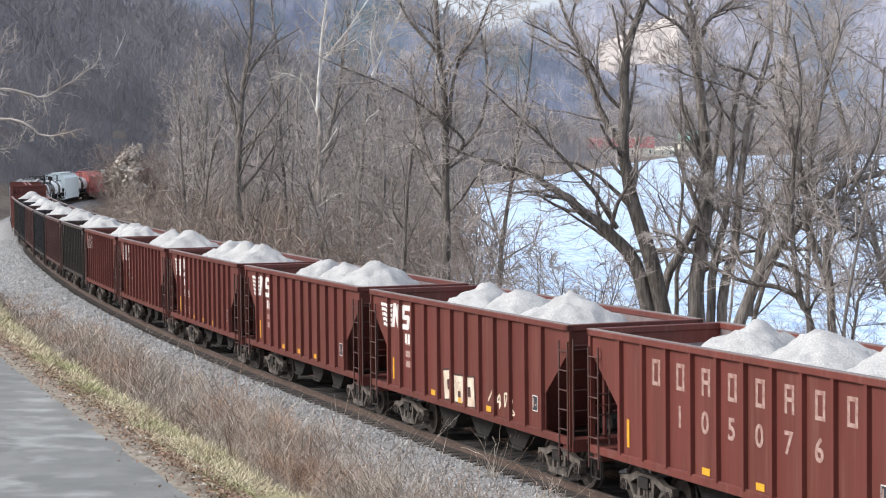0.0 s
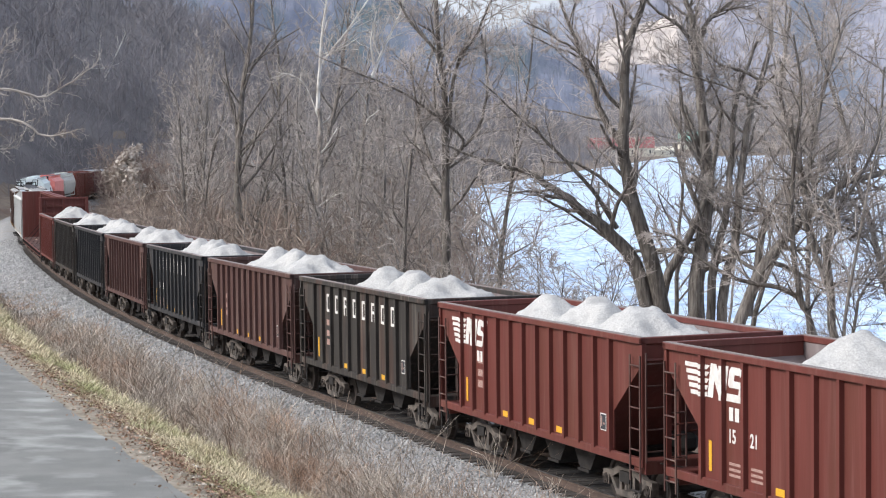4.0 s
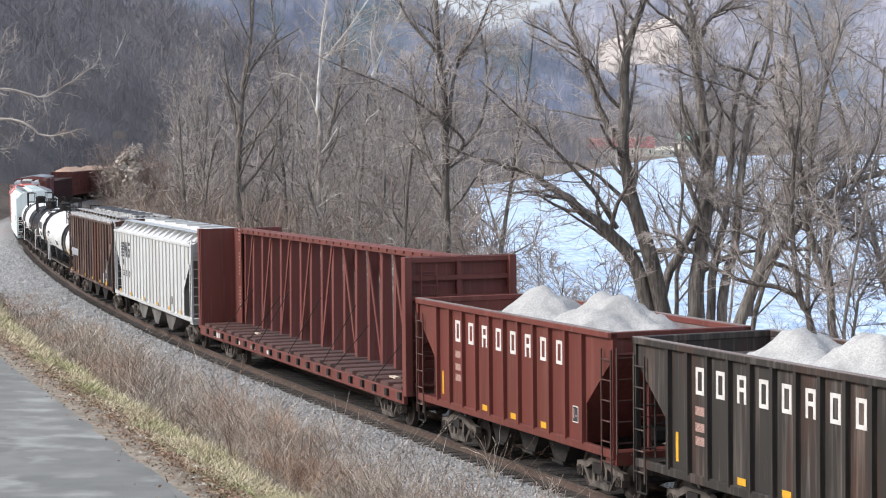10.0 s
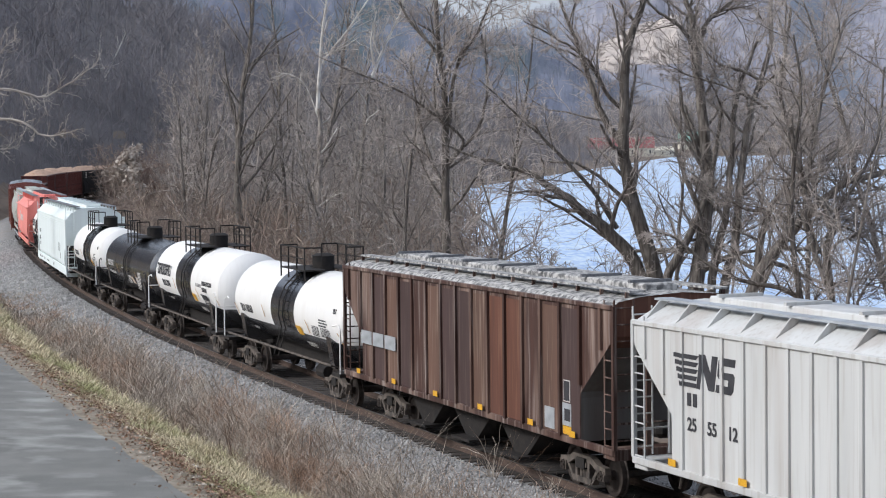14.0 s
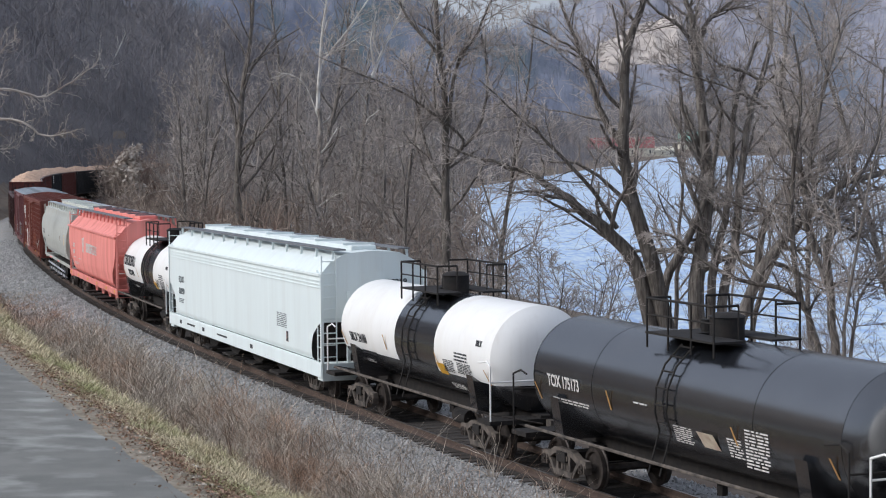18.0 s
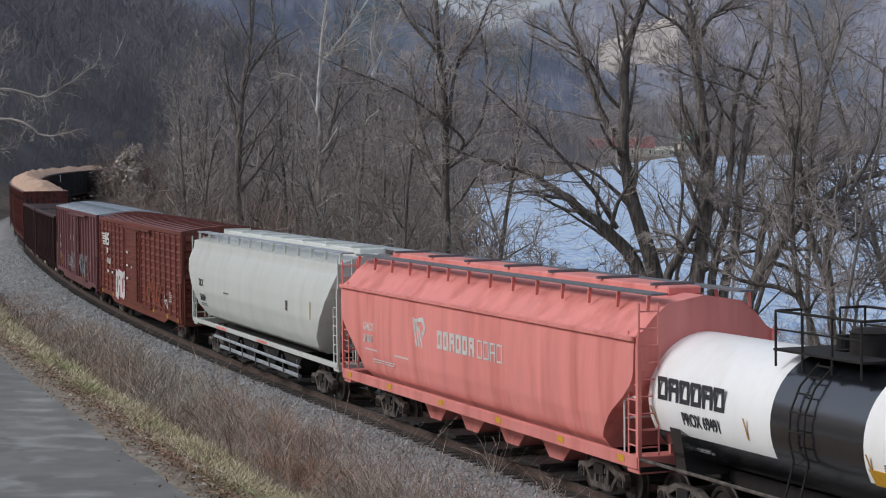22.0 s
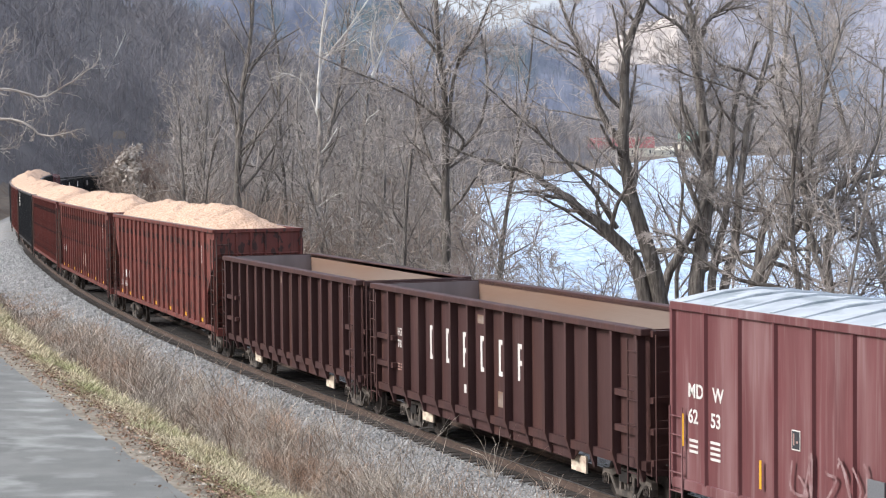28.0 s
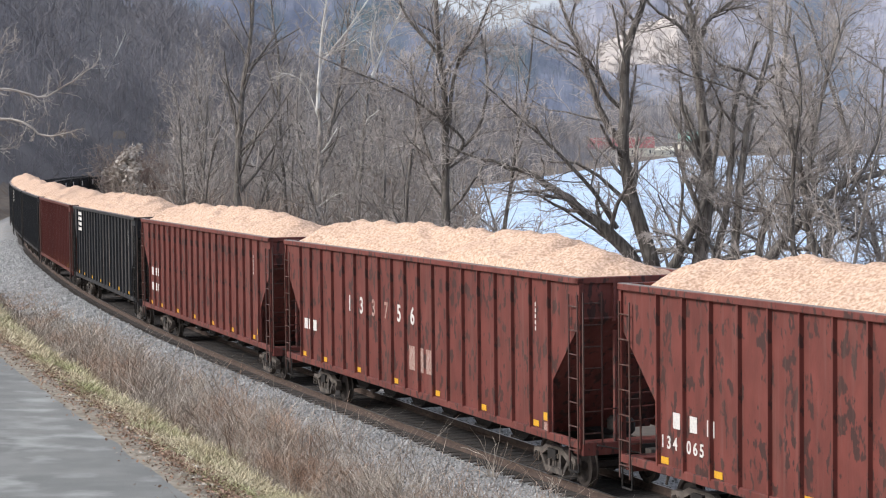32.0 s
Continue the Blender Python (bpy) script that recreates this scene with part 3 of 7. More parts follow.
def ribbed_emblem(car, x, z, h, material, sheet, ribs, proud):
    """The emblem painted on the side sheet and over the ribs that cross it."""
    part("emblem", emblem_shape(x, z, sheet, h), material, car, "striped railway emblem")
    for rx in ribs:
        if x < rx < x + 3.6 * h:
            bm = emblem_shape(x, z, sheet - proud, h)
            for side, co in ((1, rx + 0.046), (-1, rx - 0.046)):
                bmesh.ops.bisect_plane(bm, geom=bm.verts[:] + bm.edges[:] + bm.faces[:], plane_co=(co, 0, 0), plane_no=(side, 0, 0), clear_outer=True)
            part("emblem", bm, material, car, "piece of the emblem on a rib") if len(bm.faces) else bm.free()


def scrawl(car, x, z, w, h, letters_n, material, y, width, seed, label):
    """Looping spray strokes: each letter a flat ribbon that wanders through its box."""
    q = random.Random(seed)
    bm = bmesh.new()
    for k in range(letters_n):
        cx = x + w * (k + 0.5) / letters_n
        pts = [Vector((cx + q.uniform(-0.6, 0.6) * w / letters_n, 0, z + q.uniform(0, 1) * h)) for _ in range(6)]
        fine = []
        for i in range(1, 5):
            for f in (0, 0.25, 0.5, 0.75):
                a, b, c, d = pts[i - 1], pts[i], pts[min(i + 1, 5)], pts[min(i + 2, 5)]
                fine.append(0.5 * (2 * b + (c - a) * f + (2 * a - 5 * b + 4 * c - d) * f * f + (3 * b - a - 3 * c + d) * f ** 3))
        for i, (a, b) in enumerate(zip(fine, fine[1:])):
            n = Vector((-(b - a).z, 0, (b - a).x))
            if n.length > 1e-4:
                n = n.normalized() * width / 2
                lay = y - 0.0012 * (i % 5)
                bm.faces.new([bm.verts.new((v.x, lay, v.z)) for v in (a - n - (b - a) * 0.3, b - n + (b - a) * 0.3, b + n + (b - a) * 0.3, a + n - (b - a) * 0.3)])
    return part("graffiti", bm, material, car, label)


def stencil_box(car, x, z, y):
    slabs("data_panel", [(x, x + 0.26, y - 0.005, y, z, z + 0.34)], M_MARK, car, "white-bordered data stencil")
    slabs("data_panel", [(x + 0.02, x + 0.24, y - 0.009, y - 0.005, z + 0.02, z + 0.32)], M_INK, car)
    slabs("data_panel", [(x + 0.05, x + 0.09, y - 0.012, y - 0.009, z + 0.08, z + 0.28), (x + 0.14, x + 0.2, y - 0.012, y - 0.009, z + 0.12, z + 0.16)], M_FADED, car)


# ---- open hopper cars, for sand and for wood chips ----
def open_hopper(label, L, top, body, n_ribs, z_a, z_b, inset, bays, inside, half, rib_proud=0.08, bay_foot=0.42, bay_y=0.95, rib_w=0.055, end_ribs=()):
    """z_a, z_b: where the slanting end cut of the side begins and ends; inset: how far it runs in."""
    car = car_root("hopper_car", label, "hopper car")
    e, W, sill = L / 2, 1.5, 1.14
    side = [(-e, top - 0.1), (e, top - 0.1), (e, z_a), (e - inset, z_b), (e - inset, sill), (-e + inset, sill), (-e + inset, z_b), (-e, z_a)]
    rib = bmesh.new()
    prism(rib, [(-rib_w, 0), (rib_w, 0), (rib_w - 0.01, -rib_proud), (0.01 - rib_w, -rib_proud)], sill + 0.04, top - 0.12, "z")
    rib_me = to_mesh("rib", rib, body)
    for sgn in (-1, 1):
        bm = bmesh.new()
        prism(bm, side, sgn * (W - 0.03), sgn * W)
        part("side_sheet", bm, body, car)
        boxes("top_chord", [(-e, e, sgn * (W - 0.07), sgn * (W + 0.09), top - 0.13, top)], body, car, bevel=0.015)
        slab("rim_plate", -e + 0.02, e - 0.02, sgn * (W - 0.06), sgn * (W + 0.08), top - 0.004, top + 0.008, M_RIM, car, "dust-greyed upper face of the rim")
        boxes("side_sill", [(-e, e, sgn * (W - 0.05), sgn * (W + 0.06), sill - 0.1, sill + 0.07)], body, car, bevel=0.012)
        for k in range(n_ribs):
            x = -e + inset + 0.08 + k * (2 * e - 2 * inset - 0.16) / (n_ribs - 1)
            piece("rib", rib_me, car, pose(x, sgn * W, 0, 0, 0, 0 if sgn < 0 else 180))
        for x in (-e + 0.05, e - 0.05):
            boxes("corner_post", [(x - 0.05, x + 0.05, sgn * (W - 0.05), sgn * (W + 0.05), sill, top - 0.12)], body, car)
            ladder(car, x, sgn * (W + 0.07), 0.75, top - 0.35, -0.42 if x > 0 else 0.42, int(top * 1.7), M_SOOT_SHADE if body is P_BLACK else P_DARK if body is P_DARK else P_BROWN)
    for sgn in (-1, 1):
        xe = sgn * e
        boxes("end_sheet", [(xe - sgn * 0.06, xe - sgn * 0.1, -W + 0.03, W - 0.03, z_a - 0.05, top - 0.1)], body, car)
        boxes("top_chord", [(xe - sgn * 0.14, xe, -W - 0.09, W + 0.09, top - 0.13, top + 0.004)], body, car, bevel=0.015)
        bm = bmesh.new()
        run = inset * (z_a - 1.0) / (z_a - z_b)
        prism(bm, [(xe - sgn * 0.02, z_a), (xe - sgn * run, 1.0), (xe - sgn * (0.06 + run), 1.03), (xe - sgn * 0.06, z_a + 0.04)], -W + 0.03, W - 0.03)
        part("slope_sheet", bm, body, car, "sloping end sheet")
        bm = bmesh.new()
        prism(bm, [(xe - sgn * 0.08, z_a + 0.04), (xe - sgn * (0.08 + run), 1.04), (xe - sgn * (0.1 + run), 1.05), (xe - sgn * 0.1, z_a + 0.06)], -W + 0.04, W - 0.04)
        part("slope_lining", bm, inside, car, "scoured inner face of the end slope")
        boxes("end_sill", [(xe - sgn * 0.45, xe + sgn * 0.02, -W, W, sill - 0.24, sill + 0.02)], body, car, bevel=0.015)
        for y in end_ribs:
            boxes("end_rib", [(xe - sgn * 0.06, xe + sgn * 0.01, y - 0.03, y + 0.03, z_a - 0.05, top - 0.12)], body, car)
        for y in (-0.7, 0.7):
            rods("end_brace", [((xe - sgn * 0.1, y, sill), (xe - sgn * 0.1, y, z_a - 0.25), 0.05)], body, car)
        ladder(car, xe + sgn * 0.03, -W + 0.02, sill, top - 0.3, 0, int(top * 1.6), P_DARK if body in (P_BLACK, P_DARK) else P_BROWN)
        rods("grab_iron", [((xe, -W + 0.5, sill + 0.7), (xe, W - 0.3, sill + 0.75), 0.018), ((xe, -0.6, sill + 1.0), (xe, 0.6, sill + 1.0), 0.018)], body, car)
        rods("sill_step", [((xe - sgn * 0.1, -W - 0.04, sill), (xe - sgn * 0.1, -W - 0.04, 0.55), 0.02), ((xe - sgn * 0.5, -W - 0.04, sill), (xe - sgn * 0.5, -W - 0.04, 0.55), 0.02), ((xe - sgn * 0.1, -W - 0.04, 0.55), (xe - sgn * 0.5, -W - 0.04, 0.55), 0.02)], M_SOOT_SHADE, car)
    for sgn in (-1, 1):
        bm = bmesh.new()
        prism(bm, [(x * 0.985, z) for x, z in side], sgn * (W - 0.034), sgn * (W - 0.045))
        part("inner_lining", bm, inside, car, "scoured inner wall")
    boxes("center_sill", [(-e - 0.1, e + 0.1, -0.2, 0.2, 0.74, 1.08)], M_SOOT_SHADE, car)
    boxes("brake_cylinder", [(e - 1.5, e - 0.8, -0.25, 0.15, 1.15, 1.5)], M_SOOT_SHADE, car, "grimy brake gear on the end platform", bevel=0.08)
    x0 = half - 1.45
    for k in range(bays):
        c = -x0 + (k + 0.5) * 2 * x0 / bays
        w = x0 / bays
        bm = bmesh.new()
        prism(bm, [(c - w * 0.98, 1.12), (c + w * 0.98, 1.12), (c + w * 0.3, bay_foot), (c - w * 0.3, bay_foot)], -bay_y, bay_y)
        # bay colour holds the black shade below the sill as well as grime
        part("hopper_bay", bm, M_SOOT_SHADE, car, "funnel-shaped discharge bay, grime and under-car shade in its black")
        boxes("bay_gate", [(c - w * 0.36, c + w * 0.36, -bay_y - 0.05, bay_y + 0.05, bay_foot - 0.02, bay_foot + 0.04)], M_SOOT_SHADE, car)
    running_gear(car, half, e + 0.06)
    return car


def heap(name, label, category, L, W, base, rim, peaks, material, rough=0.03, slope=0.62):
    """A load: overlapping cones (x, height, reach) in a trough, with a lumpy surface."""
    nx, ny = int(L / 0.11), 27
    ax, ay = np.linspace(-L / 2, L / 2, nx), np.linspace(-W, W, ny)
    X, Y = np.meshgrid(ax, ay, indexing="ij")
    X, Y = X.ravel(), Y.ravel()
    Z = np.full(X.shape, base)
    for x, h, reach in peaks:
        dx = np.maximum(np.abs(X - x) - reach, 0)
        Z = np.maximum(Z, h - slope * (np.sqrt(dx ** 2 + Y ** 2 + 0.03) - 0.16))
    Z += np.array([noise.fractal((a * 1.3, b * 1.3, h0), 1.0, 2.0, 4) for a, b, h0 in zip(X, Y, np.full(X.shape, peaks[0][1] + L))]) * rough * 2.2
    Z += np.array([noise.noise((a * 5.1, b * 5.1, L)) for a, b in zip(X, Y)]) * rough * 0.9
    Z -= np.array([abs(noise.noise((a * 2.2, b * 2.2, L + 3))) for a, b in zip(X, Y)]) * rough * 1.6
    Z[np.abs(X) > L / 2 - 0.01] = base
    edge = np.abs(Y) > W - 0.01
    Z[edge] = np.minimum(Z[edge], rim)
    faces = [(i * ny + j, (i + 1) * ny + j, (i + 1) * ny + j + 1, i * ny + j + 1) for i in range(nx - 1) for j in range(ny - 1)]
    ob = link_mesh(name, list(zip(X.tolist(), Y.tolist(), Z.tolist())), faces, material, smooth=True)
    return tagged(ob, label, category, group="loads of the train")


# ---- covered hopper cars ----
def covered_hopper(label, L, prof, cut, body, half, ribs=0, sill=(0.98, 1.24), bays=3, walk_mat=None, eave_bays=14, pipes=False, dark_ends=None, roof_mat=None, y_sill=None, deep_eaves=False, bay_mat=None, bay_y=1.2, rib_proud=0.065):
    """prof: half cross-section (y, z) from the belly to the roof's middle; cut: rows (z, inset) of the ends."""
    car = car_root("covered_hopper", label, "covered hopper")
    cz, ci = zip(*cut)
    bm = bmesh.new()
    e = L / 2
    fine = []
    for (ya, za), (yb, zb) in zip(prof, prof[1:]):
        steps = max(1, int(abs(zb - za) / 0.12))
        fine += [(ya + (yb - ya) * k / steps, za + (zb - za) * k / steps) for k in range(steps)]
    prof = fine + [prof[-1]]
    loop = [(-y, z) for y, z in prof] + [(y, z) for y, z in prof[::-1][1:]]
    n = len(loop)
    ends = []
    for sgn in (-1, 1):
        ends.append([bm.verts.new((sgn * (e - float(np.interp(z, cz, ci))), y, z)) for y, z in loop])
    W = max(y for y, z in prof)
    ytop = max(z for y, z in prof)
    eave = max((z, y) for y, z in prof if y > W - 0.12)[0]
    for i in range(n - 1):
        if not roof_mat or min(loop[i][1], loop[i + 1][1]) < eave:
            bm.faces.new((ends[0][i], ends[0][i + 1], ends[1][i + 1], ends[1][i]))
    if roof_mat:
        rf = bmesh.new()
        for (ya, za), (yb, zb) in zip(loop, loop[1:]):
            if min(za, zb) >= eave:
                rf.faces.new([rf.verts.new((x, y, z)) for x, y, z in ((-e, ya, za), (-e, yb, zb), (e, yb, zb), (e, ya, za))])
        part("roof_sheet", rf, roof_mat, car, "weathered pale grey roof sheet")
    bm.faces.new((ends[0][0], ends[1][0], ends[1][-1], ends[0][-1]))
    part("body_shell", bm, body, car, smooth=True)
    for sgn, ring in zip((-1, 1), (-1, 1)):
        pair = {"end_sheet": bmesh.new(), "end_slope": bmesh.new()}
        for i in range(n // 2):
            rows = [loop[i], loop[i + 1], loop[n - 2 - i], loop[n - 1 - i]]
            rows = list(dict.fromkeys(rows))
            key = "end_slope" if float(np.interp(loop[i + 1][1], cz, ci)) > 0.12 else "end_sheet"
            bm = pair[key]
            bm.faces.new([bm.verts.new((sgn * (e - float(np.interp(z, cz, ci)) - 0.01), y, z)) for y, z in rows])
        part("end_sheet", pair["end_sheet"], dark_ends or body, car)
        # slope colour carries painted-in shade with grime, except coral and cream bodies
        part("end_slope", pair["end_slope"], P_GRIME_SHADE if body in (P_GREY, P_RUSTY) else body if body in (P_PINK, P_CREAM) else M_SOOT_SHADE, car, "sloping sheet over the end platform, shade and grime painted in on most cars")
    ys = y_sill or W - 0.02
    if ribs:
        for sgn in (-1, 1):
            for k in range(ribs):
                x = -e + 0.5 + k * (L - 1.0) / (ribs - 1)
                lo = sill[1] - 0.02
                ax = abs(x)
                for z in np.arange(eave, lo, -0.05):
                    if e - float(np.interp(z, cz, ci)) < ax + 0.1:
                        lo = z + 0.1
                        break
                boxes("rib", [(x - 0.045, x + 0.045, sgn * (W - 0.01), sgn * (W + rib_proud), lo, eave - 0.05)], body, car)
    for sgn in (-1, 1):
        boxes("side_sill", [(-e, e, sgn * (ys - 0.06), sgn * (ys + 0.05), *sill)], body, car, bevel=0.012)
        if body is not P_CREAM:
            boxes("eave_rail", [(-e + 0.02, e - 0.02, sgn * (W - 0.03), sgn * (W + 0.05), eave - 0.08, eave + 0.02)], body, car, bevel=0.015)
        yw = W * 0.66
        boxes("roof_walk", [(-e + 0.1, e - 0.1, sgn * (yw - 0.26), sgn * (yw + 0.1), ytop + 0.02, ytop + 0.06)], walk_mat or body, car, "open steel running board")
        for k in range(eave_bays):
            x = -e + 0.3 + k * (L - 0.6) / (eave_bays - 1)
            bm = bmesh.new()
            if deep_eaves:
                prism(bm, [(sgn * (W - 0.08), eave), (sgn * (yw + 0.1), ytop + 0.02), (sgn * (yw - 0.1), ytop + 0.02), (sgn * (W - 0.3), eave)], x - 0.02, x + 0.02, "x")
            else:
                prism(bm, [(sgn * (yw + 0.1), ytop + 0.02), (sgn * (yw + 0.02), ytop + 0.02), (sgn * (yw + 0.06), ytop - 0.3), (sgn * (yw + 0.12), ytop - 0.3)], x - 0.02, x + 0.02, "x")
            part("walk_bracket", bm, body, car)
    boxes("hatch_trough", [(-e + 0.9, e - 0.9, -0.38, 0.38, ytop - 0.05, ytop + 0.12)], roof_mat or body, car, "long trough hatch cover", bevel=0.03)
    for k in range(7):
        x = -e + 1.4 + k * (L - 2.8) / 6
        boxes("hatch_bar", [(x - 0.05, x + 0.05, -0.48, 0.48, ytop + 0.12, ytop + 0.18)], body if body in (P_BLUEGREY, P_GREY, P_CREAM) else M_WALK, car)
    for sgn in (-1, 1):
        xe = sgn * e
        boxes("end_sill", [(xe - sgn * 0.5, xe, -ys, ys, sill[0] - 0.1, sill[1] - 0.02)], body, car, bevel=0.015)
        for y in (-ys, ys):
            ladder(car, xe, y, sill[0], eave + 0.1, -sgn * 0.42, 9, body)
            boxes("corner_post", [(xe - 0.05, xe + 0.05, y - 0.04, y + 0.04, sill[1] - 0.02, eave)], body, car)
        ladder(car, xe + sgn * 0.03, -ys, sill[1], ytop - 0.1, 0, 9, body)
        for y in (-0.75, 0.75):
            boxes("end_post", [(xe - sgn * 0.1, xe - sgn * 0.02, y - 0.05, y + 0.05, sill[1], 3.2)], body, car)
        boxes("brake_gear", [(xe - sgn * 1.2, xe - sgn * 0.5, -0.3, 0.3, 1.3, 1.6)], M_SOOT_SHADE, car, bevel=0.1)
        rods("grab_iron", [((xe + sgn * 0.03, -ys, 1.75), (xe + sgn * 0.03, ys, 1.75), 0.018)], body, car)
    boxes("center_sill", [(-e - 0.1, e + 0.1, -0.2, 0.2, 0.74, 1.08)], M_SOOT_SHADE, car)
    x0 = half - 1.5
    for k in range(bays):
        c = -x0 + (k + 0.5) * 2 * x0 / bays
        w = x0 / bays
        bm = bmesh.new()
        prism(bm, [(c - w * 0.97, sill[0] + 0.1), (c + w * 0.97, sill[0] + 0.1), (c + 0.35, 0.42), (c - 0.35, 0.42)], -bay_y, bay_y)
        # without bay_mat the bay is black, under-body shade painted in
        part("hopper_bay", bm, bay_mat or M_SOOT_SHADE, car, "funnel-shaped outlet bay")
        boxes("bay_gate", [(c - 0.55, c + 0.55, -1.5, 1.5, 0.36, 0.42)], M_SOOT_SHADE, car)
    if pipes:
        rods("air_pipe", [((-half + 1.2, -1.42, 0.86), (half - 1.2, -1.42, 0.8), 0.05), ((-half + 1.6, -1.3, 0.52), (half - 1.6, -1.3, 0.48), 0.065)], M_ROOF, car, "grey unloading pipe")
        for k in range(7):
            x = -half + 1.5 + k * (2 * half - 3) / 6
            rods("pipe_hanger", [((x, -1.42, 1.0), (x, -1.36, 0.4), 0.025)], M_WALK, car)
    running_gear(car, half, e + 0.1)
    return car


# ---- tank cars ----
def tank_car(label, L, half, white=True, band=(-1.15, 1.15), R=1.42, zc=2.62, z_cut=1.75):
    car = car_root("tank_car", label, "tank car")
    e, n = L / 2, 40
    dome_len = 0.36
    head = [(-e + dome_len * (a / 10) ** 3.4, max(R * a / 10, 0.02)) for a in range(11)]
    stations = head + [(x, R) for x in np.linspace(-e + dome_len, e - dome_len, 13)[1:-1]] + [(band[0], R), (band[1], R)]
    stations += [(-x, r) for x, r in head]
    stations = sorted(set((round(x, 4), round(r, 4)) for x, r in stations))
    whole = bmesh.new()
    rings = [[whole.verts.new((x, r * math.cos(k * 2 * math.pi / n), zc + r * math.sin(k * 2 * math.pi / n))) for k in range(n)] for x, r in stations]
    for u, v in zip(rings, rings[1:]):
        for k in range(n):
            whole.faces.new((u[k], v[k], v[(k + 1) % n], u[(k + 1) % n]))
    whole.faces.new(rings[0]), whole.faces.new(rings[-1])
    bmesh.ops.bisect_plane(whole, geom=whole.verts[:] + whole.edges[:] + whole.faces[:], plane_co=(0, 0, z_cut), plane_no=(0, 0, 1))
    sets = {"w": whole, "b": whole.copy()}
    for key, bm in sets.items():
        gone = []
        for f in bm.faces:
            c = f.calc_center_median()
            is_white = white and c.z > z_cut and not band[0] < c.x < band[1]
            if is_white != (key == "w"):
                gone.append(f)
        bmesh.ops.delete(bm, geom=gone, context="FACES")
    for key, nm, m in (("w", "tank_shell", P_WHITE), ("b", "tank_shell", P_TANKBLACK)):
        bm = sets[key]
        if len(bm.verts):
            bmesh.ops.remove_doubles(bm, verts=bm.verts[:], dist=0.0005)
            part(nm, bm, m, car, "white upper shell" if key == "w" else "glossy black shell", smooth=True)
        else:
            bm.free()
    for x in () if white else (-e + dome_len + 0.02, e - dome_len - 0.02, -e * 0.5, e * 0.5):
        bm = bmesh.new()
        bmesh.ops.create_cone(bm, segments=40, radius1=R + 0.006, radius2=R + 0.006, depth=0.03, cap_ends=False, matrix=Matrix.Translation((x, 0, zc)) @ Matrix.Rotation(radians(90), 4, "Y"))
        part("weld_seam", bm, P_TANKBLACK, car, smooth=True)
    ztop = zc + R
    slabs("platform", [(-1.35, 1.35, -0.95, -0.28, ztop + 0.02, ztop + 0.06), (-1.35, 1.35, 0.28, 0.95, ztop + 0.02, ztop + 0.06), (-1.35, -0.5, -0.3, 0.3, ztop + 0.02, ztop + 0.06)], M_SOOT_SHADE, car, "black steel grating platform")
    bm = bmesh.new()
    rod(bm, (0.2, 0, ztop - 0.1), (0.2, 0, ztop + 0.42), 0.34, 18)
    rod(bm, (0.2, 0, ztop + 0.42), (0.2, 0, ztop + 0.5), 0.37, 18, 0.22)
    part("dome", bm, M_SOOT_SHADE, car, "black valve dome", smooth=True)
    bm = bmesh.new()
    rod(bm, (-0.75, 0.1, ztop), (-0.75, 0.1, ztop + 0.3), 0.12, 10)
    part("valve", bm, M_SOOT_SHADE, car)
    for sgn in (-1, 1):
        rows = []
        for x in (-1.3, -0.45, 0.45, 1.3):
            rows.append(((x, sgn * 0.93, ztop - 0.25), (x, sgn * 0.93, ztop + 0.72), 0.025))
        rows.append(((-1.3, sgn * 0.93, ztop + 0.72), (1.3, sgn * 0.93, ztop + 0.72), 0.025))
        rows.append(((-1.3, sgn * 0.93, ztop + 0.4), (1.3, sgn * 0.93, ztop + 0.4), 0.018))
        for x in (-1.3, 1.3):
            rows.append(((x, sgn * 0.93, ztop + 0.72), (x, sgn * 0.4, ztop + 0.72), 0.025))
            rows.append(((x, sgn * 0.4, ztop + 0.72), (x, sgn * 0.4, ztop + 0.1), 0.02))
        rods("railing", rows, M_SOOT_SHADE, car, "black pipe railing")
        rows = []
        for x in (-0.25, 0.2):
            pts = [(x, sgn * (R + 0.1) * math.cos(a), zc + (R + 0.1) * math.sin(a)) for a in (1.0, 0.6, 0.25, -0.1, -0.4)] + [(x, sgn * 1.48, 0.95)]
            rows += [(p, q, 0.022) for p, q in zip(pts, pts[1:])]
        climb = rods("ladder", rows, M_SOOT_SHADE, car)
        for a in (0.95, 0.75, 0.5, 0.25, 0.0, -0.25, -0.45):
            rods("rung", [((-0.25, sgn * (R + 0.1) * math.cos(a), zc + (R + 0.1) * math.sin(a)), (0.2, sgn * (R + 0.1) * math.cos(a), zc + (R + 0.1) * math.sin(a)), 0.018)], M_SOOT_SHADE, climb)
        rows = [((-e + 0.5, sgn * 1.5, 1.18), (e - 0.5, sgn * 1.5, 1.18), 0.035)]
        for x in np.linspace(-e + 0.6, e - 0.6, 9):
            rows.append(((float(x), sgn * 1.5, 1.18), (float(x), sgn * 0.9, 1.0), 0.025))
        rods("running_rail", rows, M_TRUCK, car, "grey side rail along the underframe")
    for sgn in (-1, 1):
        xe = sgn * e
        boxes("end_platform", [(xe - sgn * 0.5, xe + sgn * 0.25, -1.5, 1.5, 0.92, 1.02)], M_SOOT_SHADE, car)
        bm = bmesh.new()
        prism(bm, [(-1.15, 1.0), (1.15, 1.0), (1.3, 1.9), (0.6, 1.4), (-0.6, 1.4), (-1.3, 1.9)], sgn * half - 0.2, sgn * half + 0.2, "x")
        part("saddle", bm, P_TANKBLACK, car)
        hr = []
